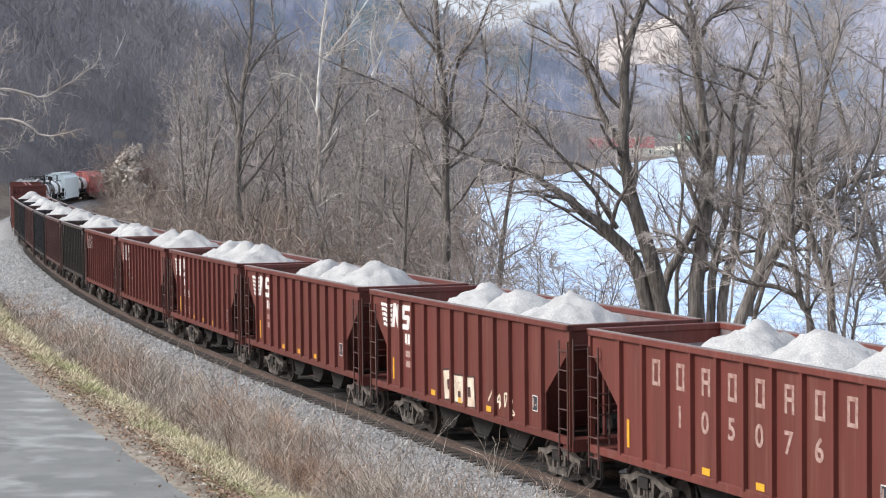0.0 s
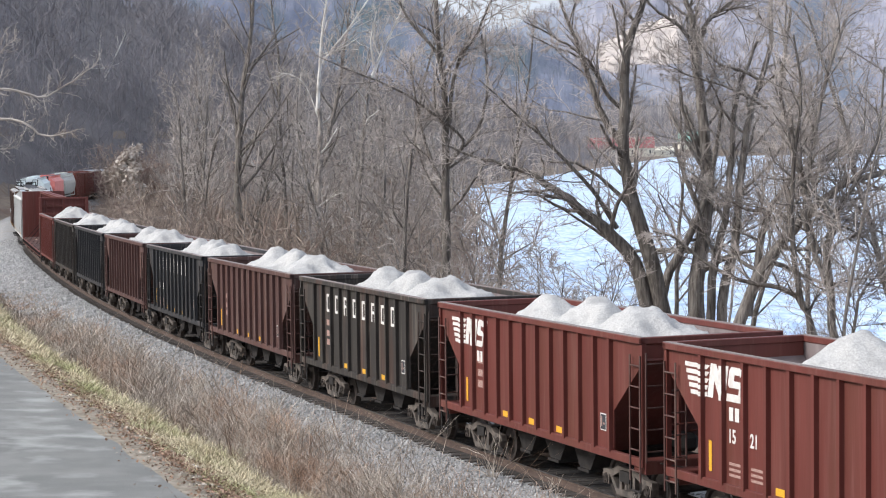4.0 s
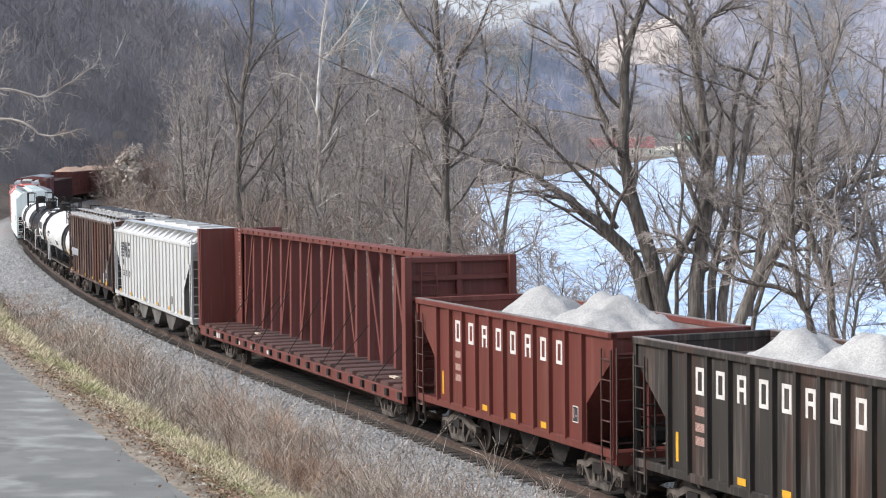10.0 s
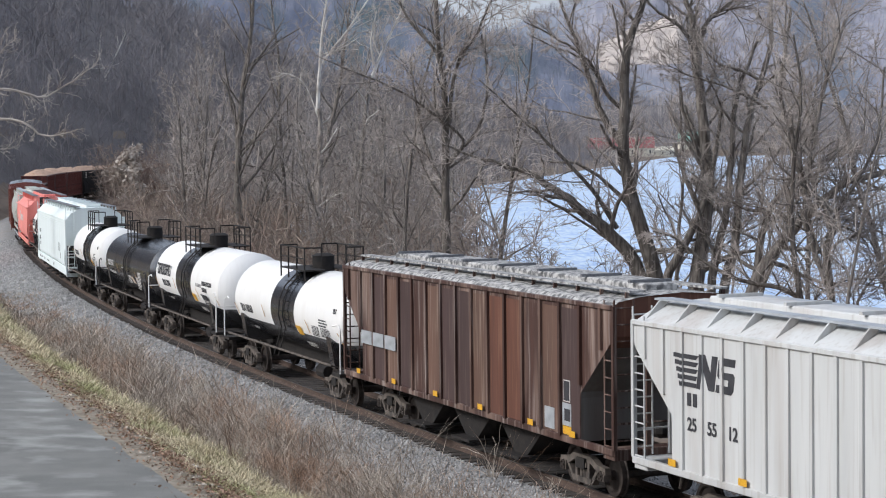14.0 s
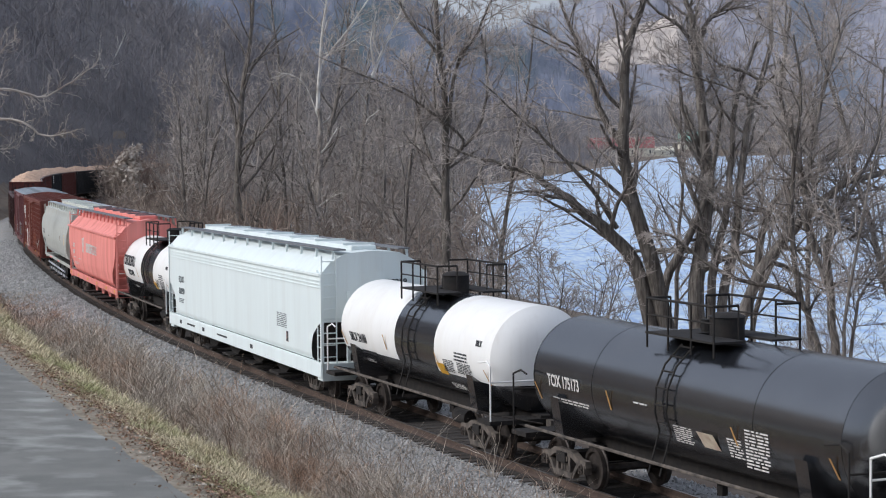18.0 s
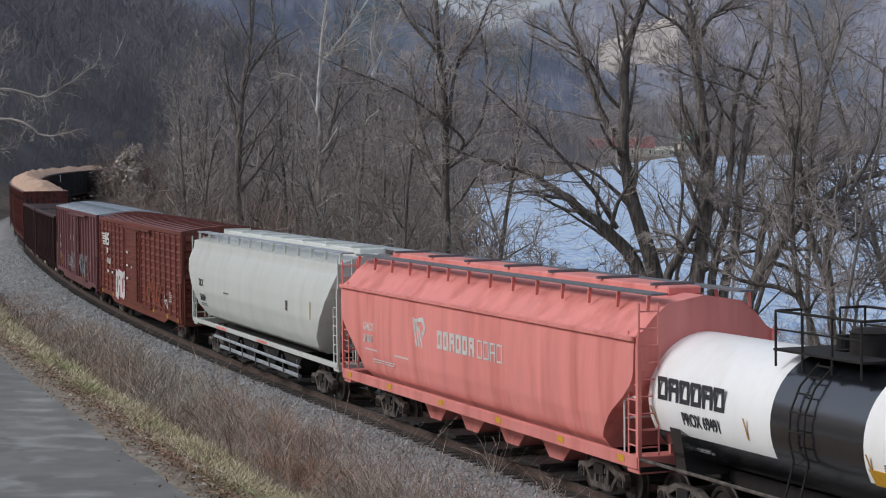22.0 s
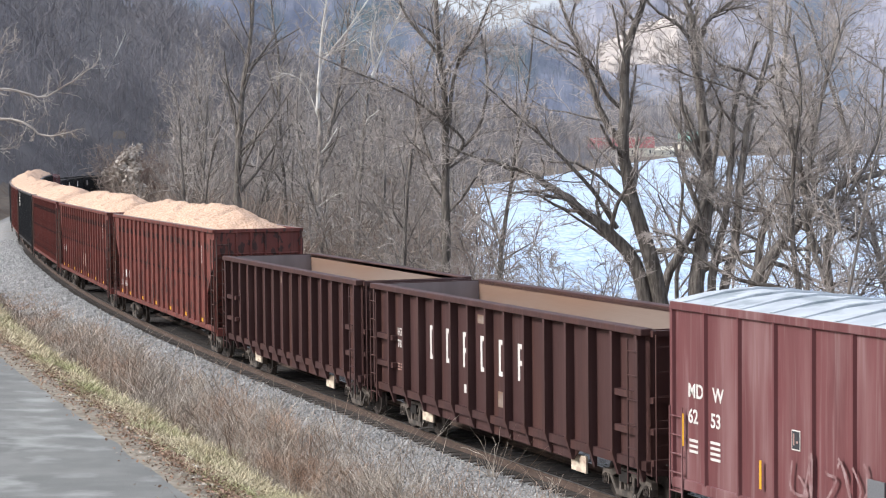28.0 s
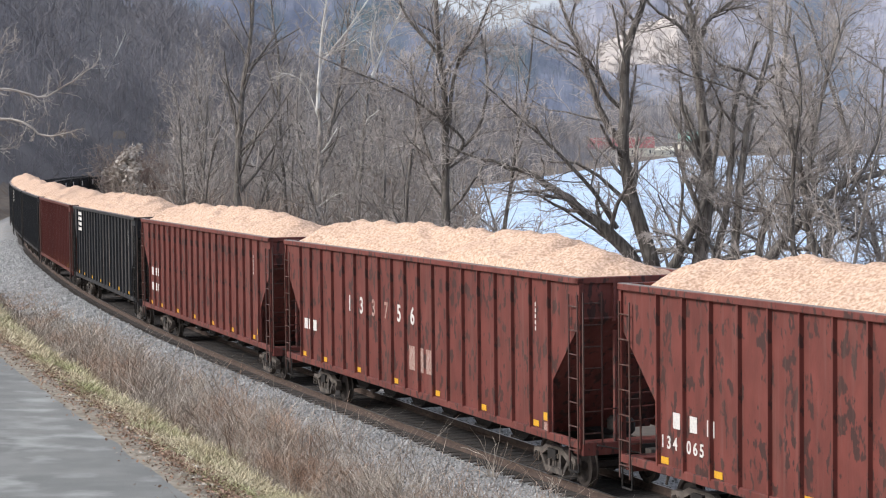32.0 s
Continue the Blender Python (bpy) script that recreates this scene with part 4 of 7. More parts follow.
        for y in (-1.47, 1.47):
            pts = [(xe + sgn * 0.2, y, 1.0), (xe + sgn * 0.2, y, 2.25), (xe - sgn * 0.1, y * 0.97, 2.35), (xe - sgn * 0.5, y, 2.3)]
            hr += [(p, q, 0.022) for p, q in zip(pts, pts[1:])]
        hr.append(((xe + sgn * 0.2, -1.47, 1.9), (xe + sgn * 0.2, 1.47, 1.9), 0.02))
        rods("end_handrail", hr, P_WHITE if white else M_SOOT_SHADE, car)
    boxes("center_sill", [(-e - 0.2, e + 0.2, -0.22, 0.22, 0.72, 1.08)], M_SOOT_SHADE, car)
    bm = bmesh.new()
    rod(bm, (e * 0.45, -0.9, 0.75), (e * 0.45 + 0.8, -0.9, 0.75), 0.2, 12)
    part("air_tank", bm, M_SOOT_SHADE, car)
    rods("outlet_valve", [((0, 0, 1.3), (0, 0, 0.45), 0.12)], M_SOOT_SHADE, car)
    running_gear(car, half, e + 0.22)
    return car


# ---- box cars ----
def box_car(label, L, top, body, half, roof, posts, corrugated, door_x):
    car = car_root("box_car", label, "box car")
    e, W, z0 = L / 2, 1.52, 1.02
    for sgn in (-1, 1):
        boxes("side_sheet", [(-e, e, sgn * (W - 0.04), sgn * W, z0, top)], body, car)
        boxes("side_sill", [(-e, e, sgn * (W - 0.03), sgn * (W + 0.05), z0 - 0.14, z0 + 0.06)], body, car, bevel=0.012)
        bm = bmesh.new()
        prism(bm, [(-e * 0.72, z0 - 0.1), (e * 0.72, z0 - 0.1), (e * 0.62, z0 - 0.34), (-e * 0.62, z0 - 0.34)], sgn * (W - 0.02), sgn * (W + 0.03))
        part("sill_skirt", bm, body, car)
        boxes("top_chord", [(-e, e, sgn * (W - 0.03), sgn * (W + 0.07), top - 0.16, top)], body, car, bevel=0.015)
        d0, d1 = door_x
        rib = bmesh.new()
        pw = 0.07 if corrugated else 0.045
        prism(rib, [(-pw, 0), (pw, 0), (pw - 0.02, -0.07), (0.02 - pw, -0.07)], z0 + 0.04, top - 0.15, "z")
        rib_me = to_mesh("side_post", rib, body)
        xs = [float(x) for x in np.linspace(-e + 0.06, e - 0.06, posts)]
        for x in xs:
            if not d0 - 0.1 < x < d1 + 0.1:
                piece("side_post", rib_me, car, pose(x, sgn * W, 0, 0, 0, 0 if sgn < 0 else 180))
        if corrugated:
            pitch = xs[1] - xs[0]
            pan = bmesh.new()
            edge = [(0.012, z0 + 0.08)]
            for k in range(11):
                z = z0 + 0.2 + k * (top - z0 - 0.45) / 10
                edge += [(-0.004, z - 0.065), (-0.04, z - 0.025), (-0.04, z + 0.025), (-0.004, z + 0.065)]
            prism(pan, edge + [(0.012, top - 0.18)], -pitch / 2 + 0.1, pitch / 2 - 0.1, "x")
            pan_me = to_mesh("side_panel", pan, body)
            for a, b in zip(xs, xs[1:]):
                if not d0 - pitch * 0.6 < (a + b) / 2 < d1 + pitch * 0.6:
                    piece("side_panel", pan_me, car, pose((a + b) / 2, sgn * W, 0, 0, 0, 0 if sgn < 0 else 180))
        door = boxes("door", [(d0, d1, sgn * (W + 0.02), sgn * (W + 0.1), z0 + 0.06, top - 0.22)], body, car, "sliding side door", bevel=0.02)
        for k in range(11 if corrugated else 4):
            z = z0 + 0.25 + k * (top - z0 - 0.7) / (10 if corrugated else 3)
            slab("door_rib", d0 + 0.1, d1 - 0.1, sgn * (W + 0.09), sgn * (W + 0.15), z, z + (0.1 if corrugated else 0.07), body, door)
        for x in ((d0 + 0.08, d1 - 0.08) if corrugated else (d0 + 0.12, d0 + 0.6, (d0 + d1) / 2 + 0.1, d1 - 0.5, d1 - 0.12)):
            rods("door_bar", [((x, sgn * (W + 0.16), z0 + 0.1), (x, sgn * (W + 0.16), top - 0.3), 0.03)], body, door)
        slabs("door_track", [(d0 - 0.2, d1 + (d1 - d0) * 0.95, sgn * (W + 0.05), sgn * (W + 0.18), top - 0.24, top - 0.16), (d0 - 0.2, d1 + (d1 - d0) * 0.95, sgn * (W + 0.05), sgn * (W + 0.16), z0 - 0.02, z0 + 0.06)], body, car)
    for sgn in (-1, 1):
        xe = sgn * e
        boxes("end_sheet", [(xe - sgn * 0.04, xe, -W, W, z0, top)], body, car)
        for k in range(9):
            z = z0 + 0.2 + k * (top - z0 - 0.5) / 8
            bm = bmesh.new()
            prism(bm, [(xe, z - 0.13), (xe + sgn * 0.09, z - 0.05), (xe + sgn * 0.09, z + 0.05), (xe, z + 0.13)], -W + 0.12, W - 0.12)
            part("end_corrugation", bm, body, car)
        for y in (-W, W):
            boxes("corner_post", [(xe - 0.06, xe + 0.06, y - 0.04, y + 0.05, z0 - 0.1, top)], body, car)
        ladder(car, xe, -W - 0.08, 0.65, 2.4, -sgn * 0.45, 5, body)
        ladder(car, xe + sgn * 0.1, -W + 0.05, 0.9, 2.6, 0, 5, body)
        boxes("end_sill", [(xe - sgn * 0.3, xe + sgn * 0.05, -W, W, z0 - 0.2, z0)], body, car)
    bm = bmesh.new()
    prism(bm, [(-W - 0.06, top), (-W * 0.5, top + 0.13), (0, top + 0.19), (W * 0.5, top + 0.13), (W + 0.06, top), (W + 0.06, top - 0.04), (-W - 0.06, top - 0.04)], -e - 0.04, e + 0.04, "x")
    part("roof", bm, roof, car)
    seam = bmesh.new()
    prism(seam, [(-W - 0.06, top + 0.02), (-W * 0.5, top + 0.17), (0, top + 0.23), (W * 0.5, top + 0.17), (W + 0.06, top + 0.02), (W, top), (-W, top)], -0.06, 0.06, "x")
    seam_me = to_mesh("roof_seam", seam, roof)
    for x in np.linspace(-e + 0.5, e - 0.5, 19):
        piece("roof_seam", seam_me, car, pose(float(x), 0, 0))
    boxes("center_sill", [(-e - 0.2, e + 0.2, -0.3, 0.3, 0.7, 1.0)], M_SOOT_SHADE, car)
    boxes("floor_frame", [(-e + 0.1, e - 0.1, -W + 0.06, W - 0.06, z0 - 0.1, z0 + 0.02)], M_SOOT_SHADE, car)
    running_gear(car, half, e + 0.2)
    return car


# ---- gondola ----
def gondola_car(label, L, top, half, ribs):
    car = car_root("gondola_car", label, "gondola car")
    e, W, z0 = L / 2, 1.46, 1.1
    rib = bmesh.new()
    prism(rib, [(0, top - 0.1), (-0.19, top - 0.12), (-0.19, z0 + 0.1), (-0.05, z0 - 0.34), (0, z0 - 0.34)], -0.05, 0.05, "x")
    rib_me = to_mesh("side_stake", rib, P_GON)
    for sgn in (-1, 1):
        bm = bmesh.new()
        prism(bm, [(-e, top), (e, top), (e, z0), (half - 1.3, z0), (half - 1.7, z0 - 0.35), (-half + 1.7, z0 - 0.35), (-half + 1.3, z0), (-e, z0)], sgn * (W - 0.04), sgn * W)
        part("side_sheet", bm, P_GON, car)
        boxes("top_chord", [(-e, e, sgn * (W - 0.06), sgn * (W + 0.2), top - 0.12, top + 0.02)], P_GON, car, bevel=0.015)
        boxes("side_sill", [(-e, e, sgn * (W - 0.03), sgn * (W + 0.1), z0 - 0.1, z0 + 0.08)], P_GON, car)
        for k in range(ribs):
            x = -e + 0.25 + k * (L - 0.5) / (ribs - 1)
            piece("side_stake", rib_me, car, pose(x, sgn * W, 0, 0, 0, 0 if sgn < 0 else 180))
        for a, b in ((-e + 0.3, -e + 1.5), (e - 1.5, e - 0.3)):
            slabs("side_rail", [(a, b, sgn * W, sgn * (W + 0.14), z0 + 0.55, z0 + 0.68), (a, b, sgn * W, sgn * (W + 0.14), z0 + 1.25, z0 + 1.38)], P_GON, car)
        slabs("inner_lining", [(-e + 0.06, e - 0.06, sgn * (W - 0.045), sgn * (W - 0.06), z0 + 0.1, top - 0.02)], M_ORANGE_RUST, car, "rusty inner wall")
    for sgn in (-1, 1):
        xe = sgn * e
        boxes("end_sheet", [(xe - sgn * 0.05, xe, -W, W, z0, top)], P_GON, car)
        slabs("inner_lining", [(xe - sgn * 0.055, xe - sgn * 0.07, -W + 0.06, W - 0.06, z0 + 0.1, top - 0.02)], M_INSIDE, car)
        slabs("end_rib", [(xe, xe + sgn * 0.12, -W, W, z, z + 0.12) for z in (z0, z0 + 0.6, z0 + 1.2, top - 0.14)] + [(xe, xe + sgn * 0.1, y - 0.06, y + 0.06, z0, top) for y in (-0.75, 0.75)], P_GON, car)
        ladder(car, xe - sgn * 0.1, -W - 0.22, 0.7, top - 0.2, -sgn * 0.42, 6, P_GON)
        ladder(car, xe + sgn * 0.15, -W + 0.05, 0.8, top - 0.1, 0, 6, P_GON)
        boxes("end_sill", [(xe - sgn * 0.3, xe + sgn * 0.05, -W, W, z0 - 0.2, z0)], P_GON, car)
    boxes("car_floor", [(-e + 0.06, e - 0.06, -W + 0.05, W - 0.05, z0 - 0.08, z0 + 0.08)], M_ORANGE_RUST, car, "orange-rusted empty floor")
    boxes("center_sill", [(-e - 0.1, e + 0.1, -0.25, 0.25, 0.72, 1.05)], M_SOOT_SHADE, car)
    slabs("side_placard", [(x, x + 0.7, -W + 0.1, -W + 0.14, 0.5, 0.85) for x in (-half + 1.2, half - 2.0)], M_SPRAY, car, "pale panel under the sill")
    running_gear(car, half, e + 0.12)
    return car


# ---- centre-beam lumber flat ----
def lumber_flat(label, L, half):
    car = car_root("lumber_flat_car", label, "flat car")
    e, W, top = L / 2, 1.45, 4.5
    boxes("deck", [(-e, e, -W, W, 0.98, 1.1)], P_DECK, car)
    for sgn in (-1, 1):
        boxes("side_sill", [(-e, e, sgn * (W - 0.06), sgn * (W + 0.06), 0.78, 1.1)], P_BEAM, car, bevel=0.012)
        boxes("bulkhead", [(sgn * (e - 0.12), sgn * (e - 0.06), -1.48, 1.48, 1.0, top)], P_BEAM, car, "tall ribbed steel bulkhead", bevel=0.01)
        xo = sgn * e
        slabs("bulkhead_post", [(xo - sgn * 0.06, xo + sgn * 0.22, y - 0.09, y + 0.09, 1.0, top) for y in (-1.42, 1.42)], P_BEAM, car)
        slabs("bulkhead_rib", [(xo - sgn * 0.06, xo + sgn * 0.1, -1.35, 1.35, z, z + 0.12) for z in (1.2, 1.75, 2.3, 2.85, 3.4, 3.9, top - 0.14)] + [(xo - sgn * 0.06, xo + sgn * 0.08, -0.06, 0.06, 1.0, top)], P_BEAM, car)
        slabs("bulkhead_wing", [(xo - sgn * 1.05, xo - sgn * 0.1, y - 0.02, y + 0.02, 1.1, top) for y in (-0.24, 0.24)], P_BEAM, car)
        ladder(car, xo + sgn * 0.14, -1.05, 1.1, top - 0.2, 0, 9, P_BEAM)
    n = 21
    riser = bmesh.new()
    prism(riser, [(-0.34, 0), (0.34, 0), (0.3, 0.09), (-0.3, 0.09)], -W + 0.02, W - 0.02)
    riser_me = to_mesh("deck_riser", riser, P_DECK)
    tip = bmesh.new()
    bx(tip, -0.09, 0.09, -0.05, 0.05, -0.09, 0.09)
    tip_me = to_mesh("winch", tip, M_SOOT_SHADE)
    for k in range(n):
        x = -e + 0.7 + k * (L - 1.4) / (n - 1)
        piece("deck_riser", riser_me, car, pose(x, 0, 1.1))
        for y in (-W - 0.08, W + 0.08):
            piece("winch", tip_me, car, pose(x + 0.5, y, 0.98))
    for y in (-0.17, 0.17):
        boxes("top_chord", [(-e + 0.1, e - 0.1, y - 0.09, y + 0.09, top - 0.16, top)], P_BEAM, car, bevel=0.015)
    slabs("chord_tie", [(float(x) - 0.07, float(x) + 0.07, -0.3, 0.3, top - 0.08, top - 0.02) for x in np.linspace(-e + 0.6, e - 0.6, 30)], P_BEAM, car)
    posts = np.linspace(-e + 1.1, e - 1.1, 18)
    post = bmesh.new()
    prism(post, [(-0.17, 1.1), (0.17, 1.1), (0.13, top - 0.1), (-0.13, top - 0.1)], -0.1, 0.1, "x")
    post_me = to_mesh("center_post", post, P_BEAM)
    for x in posts:
        piece("center_post", post_me, car, pose(float(x), 0, 0))
    for k in range(0, 17):
        a, b = float(posts[k]), float(posts[k + 1])
        up = k < 9
        p, q = ((a, 1.2), (b, top - 0.2)) if up else ((a, top - 0.2), (b, 1.2))
        if k % 2 == 0:
            boxes_bm = bmesh.new()
            prism(boxes_bm, [(p[0] - 0.07, p[1]), (p[0] + 0.07, p[1]), (q[0] + 0.07, q[1]), (q[0] - 0.07, q[1])], -0.17, -0.13)
            part("diagonal", boxes_bm, P_BEAM, car)
            boxes_bm = bmesh.new()
            prism(boxes_bm, [(p[0] - 0.07, p[1]), (p[0] + 0.07, p[1]), (q[0] + 0.07, q[1]), (q[0] - 0.07, q[1])], 0.13, 0.17)
            part("diagonal", boxes_bm, P_BEAM, car)
    for k in (1, 4, 5, 8, 11, 12, 15):
        x = float(posts[k])
        rods("tie_down_strap", [((x + 0.9, -W - 0.05, 1.12), (x + 0.1, -0.2, 2.2 + 0.25 * (k % 3)), 0.014)], M_SOOT_SHADE, car, "slack dark tie-down strap")
        rods("tie_down_strap", [((x - 0.3, -W - 0.02, 1.13), (x + 0.6, -W + 0.12, 1.13), 0.02)], M_SOOT_SHADE, car)
    end_bars("lettering", [(-e + 2.0 + 0.22 * k, 0.86, 0.13, 0.17) for k in range(6)] + [(-e + 5.0 + 1.9 * k, 0.88, 0.5, 0.12) for k in range(3)], -W - 0.061, M_MARK, car, "worn white sill stencils")
    slabs("lumber_scrap", [(e - 2.6, e - 2.1, -1.0, -0.85, 1.19, 1.23), (-e + 5, -e + 5.5, -0.9, -0.8, 1.19, 1.23)], M_SPRAY, car)
    boxes("center_sill", [(-e - 0.2, e + 0.2, -0.3, 0.3, 0.62, 0.98)], M_SOOT_SHADE, car)
    end_bars("lettering", [(-e + 0.75, 1.7 + k * 0.12 + 0.35 * (k // 7), 0.17, 0.05) for k in range(20)], -0.262, M_FADED, car, "column of white stencil marks")
    running_gear(car, half, e + 0.25)
    return car
# ---- bare trees: tapered tubes grown by a seeded rule ----
MAT_BARK = mat("grey_brown_bark", (0.34, 0.305, 0.27), (0.14, 0.12, 0.105), rough=0.95, scale=3, stretch=(3, 3, 0.5), bump=1.0, bump_scale=8, rand=0.25)
MAT_BARK_DARK = mat("dark_wet_bark", (0.25, 0.22, 0.19), (0.09, 0.076, 0.066), rough=0.95, scale=3, stretch=(3, 3, 0.5), bump=1.0, bump_scale=8, rand=0.2)
for bark_ in (MAT_BARK, MAT_BARK_DARK):
    bark_.node_tree.nodes["Bump"].inputs["Distance"].default_value = 0.12
MAT_BARK_PALE = mat("white_sycamore_bark", (0.72, 0.69, 0.64), (0.36, 0.32, 0.28), rough=0.9, scale=1.2, bump=0.3)
MAT_TWIG = mat("grey_brown_twigs", (0.47, 0.415, 0.375), (0.25, 0.215, 0.195), rough=0.95, scale=0.7, rand=0.28)
MAT_BRUSH = mat("tawny_brush_stems", (0.37, 0.3, 0.245), (0.2, 0.16, 0.135), rough=0.95, scale=0.8, rand=0.3, col3=(0.2, 0.135, 0.11), scale3=0.3, mask3=(0.48, 0.62))
MAT_FARWOOD = mat("leafless_far_woods", (0.28, 0.26, 0.265), (0.175, 0.163, 0.168), rough=1.0, scale=0.04, detail=8)


class Skeleton:
    """Collects tubes by part: trunk, limbs, twigs."""

    def __init__(self, seed, segs=(3, 1)):
        self.r = random.Random(seed)
        self.segs = segs
        self.tubes = {"trunk": [], "limb": [], "twig": []}

    def bend(self, p, d, length, n, wobble, lift):
        pts, d = [Vector(p)], Vector(d).normalized()
        for _ in range(n):
            d = (d + Vector((self.r.gauss(0, wobble), self.r.gauss(0, wobble), self.r.gauss(0, wobble) + lift))).normalized()
            pts.append(pts[-1] + d * (length / n))
        return pts

    def sprout(self, pts, r0, r1, count, start, length, level, top, spread, lift, wobble, dens):
        """Side branches along a polyline, level by level."""
        n = len(pts) - 1
        for k in range(count):
            u = start + (1 - start) * (k + self.r.random()) / count
            i = min(int(u * n), n - 1)
            f = u * n - i
            p = pts[i].lerp(pts[i + 1], f)
            axis = (pts[i + 1] - pts[i]).normalized()
            side = axis.orthogonal().normalized()
            side.rotate(Matrix.Rotation(self.r.uniform(0, 6.283), 3, axis))
            ang = self.r.uniform(*spread)
            d = axis * math.cos(ang) + side * math.sin(ang)
            ln = length * self.r.uniform(0.55, 1.1) * (1.15 - 0.65 * u)
            rad = max((r0 * (1 - u) + r1 * u) * self.r.uniform(0.36, 0.58), 0.009)
            self.branch(p, d, ln, rad, level, top, lift, wobble, dens)

    def branch(self, p, d, ln, rad, level, top, lift, wobble, dens):
        last = level >= top
        pts = self.bend(p, d, ln, self.segs[1] if last else self.segs[0], wobble * (0.8 if last else 1.0), lift)
        tip = max(rad * 0.25, 0.005) if last else max(rad * 0.4, 0.009)
        self.tubes["limb" if level == 1 else "twig"].append((pts, rad, tip, 5 if level == 1 else 3))
        if not last:
            self.sprout(pts, rad, tip, dens[min(level, len(dens) - 1)], 0.18, ln * 0.56, level + 1, top, (0.45, 1.05), lift, wobble, dens)

    def arrays(self, key, fat=1.0):
        V, F, base = [], [], 0
        for pts, r0, r1, sides in self.tubes[key]:
            n = len(pts)
            for i, p in enumerate(pts):
                ax = (pts[min(i + 1, n - 1)] - pts[max(i - 1, 0)]).normalized()
                a = (a - ax * a.dot(ax)).normalized() if i else ax.orthogonal().normalized()
                b = ax.cross(a)
                r = (r0 + (r1 - r0) * i / (n - 1)) * fat
                for k in range(sides):
                    t = 6.2832 * k / sides
                    V.append(p + (a * math.cos(t) + b * math.sin(t)) * r)
                if i:
                    for k in range(sides):
                        q = (k + 1) % sides
                        F.append((base + (i - 1) * sides + k, base + (i - 1) * sides + q, base + i * sides + q, base + i * sides + k))
            base += n * sides
        return np.array([tuple(v) for v in V]), np.array(F)


def tree_thing(name, sk, bark, label, category, twig=None, limb_mat=None, fat=1.0, base=None):
    root = tagged(new(name), label, category, group="bare trees on the river bank")
    for k, tube in enumerate(sk.tubes["trunk"]):
        one = Skeleton(0)
        one.tubes["trunk"] = [tube]
        V, F = one.arrays("trunk")
        link_arrays("trunk", V, F, base if base and not k else bark, root, smooth=True)
    V, F = sk.arrays("twig", fat)
    if sk.tubes["limb"]:
        V2, F2 = sk.arrays("limb")
        crown = link_arrays("crown", np.concatenate([V2, V]), np.concatenate([np.pad(F2, ((0, 0), (0, 0))), F + len(V2)]), limb_mat or bark, root, smooth=True)
        crown.data.materials.append(twig or MAT_TWIG)
        crown.data.polygons.foreach_set("material_index", np.concatenate([np.zeros(len(F2)), np.ones(len(F))]).astype(np.int32))
    else:
        crown = link_arrays("crown", V, F, twig or MAT_TWIG, root, smooth=True)
    tagged(crown, "bare crown of fine grey twigs", kind="stuff")
    return root


def forest_tree(seed, height, r, limbs=15, start=0.3, lean=(0, 0), dens=(0, 7, 5), reach=0.3, spread=(0.4, 0.85), lift=0.08, top=3, segs=(3, 2)):
    sk = Skeleton(seed, segs)
    pts = sk.bend((0, 0, -0.3), (lean[0], lean[1], 1), height, 12, 0.07, 0.02)
    sk.tubes["trunk"].append((pts, r, r * 0.12, 9))
    sk.sprout(pts, r, r * 0.15, limbs, start, height * reach, 1, top, spread, lift, 0.19, dens)
    return sk


def clump_tree(seed, height, r, stems=4, splay=0.35, limbs=8, dens=(0, 7, 6), reach=0.34, lift=0.05, top=3):
    """Several trunks from one stool, as river-bank maples grow."""
    sk = Skeleton(seed)
    for k in range(stems):
        a = 6.283 * k / stems + sk.r.uniform(-0.5, 0.5)
        h = height * sk.r.uniform(0.7, 1.05)
        rr = r * sk.r.uniform(0.65, 1.0)
        s = splay * sk.r.uniform(0.4, 1.2)
        pts = sk.bend((0.4 * math.cos(a), 0.4 * math.sin(a), -0.3), (math.cos(a) * s, math.sin(a) * s, 1), h, 10, 0.07, 0.015)
        sk.tubes["trunk"].append((pts, rr, rr * 0.14, 8))
        sk.sprout(pts, rr, rr * 0.18, limbs, 0.22, h * reach, 1, top, (0.5, 1.15), lift, 0.2, dens)
    return sk


def brush(seed, height, stems=16, width=1.2):
    sk = Skeleton(seed)
    for k in range(stems):
        a, q = sk.r.uniform(0, 6.283), sk.r.uniform(0, width)
        pts = sk.bend((q * math.cos(a), q * math.sin(a), -0.1), (math.cos(a) * 0.45, math.sin(a) * 0.45, 1), height * sk.r.uniform(0.5, 1.1), 5, 0.2, 0.0)
        rad = 0.016 * sk.r.uniform(0.6, 1.2)
        sk.tubes["limb"].append((pts, rad, 0.006, 3))
        sk.sprout(pts, rad, 0.006, 9, 0.15, height * 0.4, 2, 2, (0.4, 1.2), 0.02, 0.16, (0, 0, 0))
        for j in range(2):
            sk.sprout(pts, rad, 0.006, 3, 0.4, height * 0.22, 2, 2, (0.3, 1.1), 0.02, 0.2, (0, 0, 0))
    return sk


def ground_at(x, y):
    return float(land_z(x, y)[0])


trng = random.Random(5)


def bearing(x, y):
    return x / y


def plant(ob, x, y, size=1.0, turn=None):
    """A copy of a tree at a place on the ground; none in the gap where the bank lies open to the river."""
    if 0.004 < bearing(x, y) < 0.105 and y > 55:
        return None
    m = pose(x, y, ground_at(x, y) - 0.05, 0, 0, trng.uniform(0, 360) if turn is None else turn) @ Matrix.Scale(size, 4)
    c = copy_thing(ob, pose(0, 0, 0))
    c.matrix_basis = m
    return c


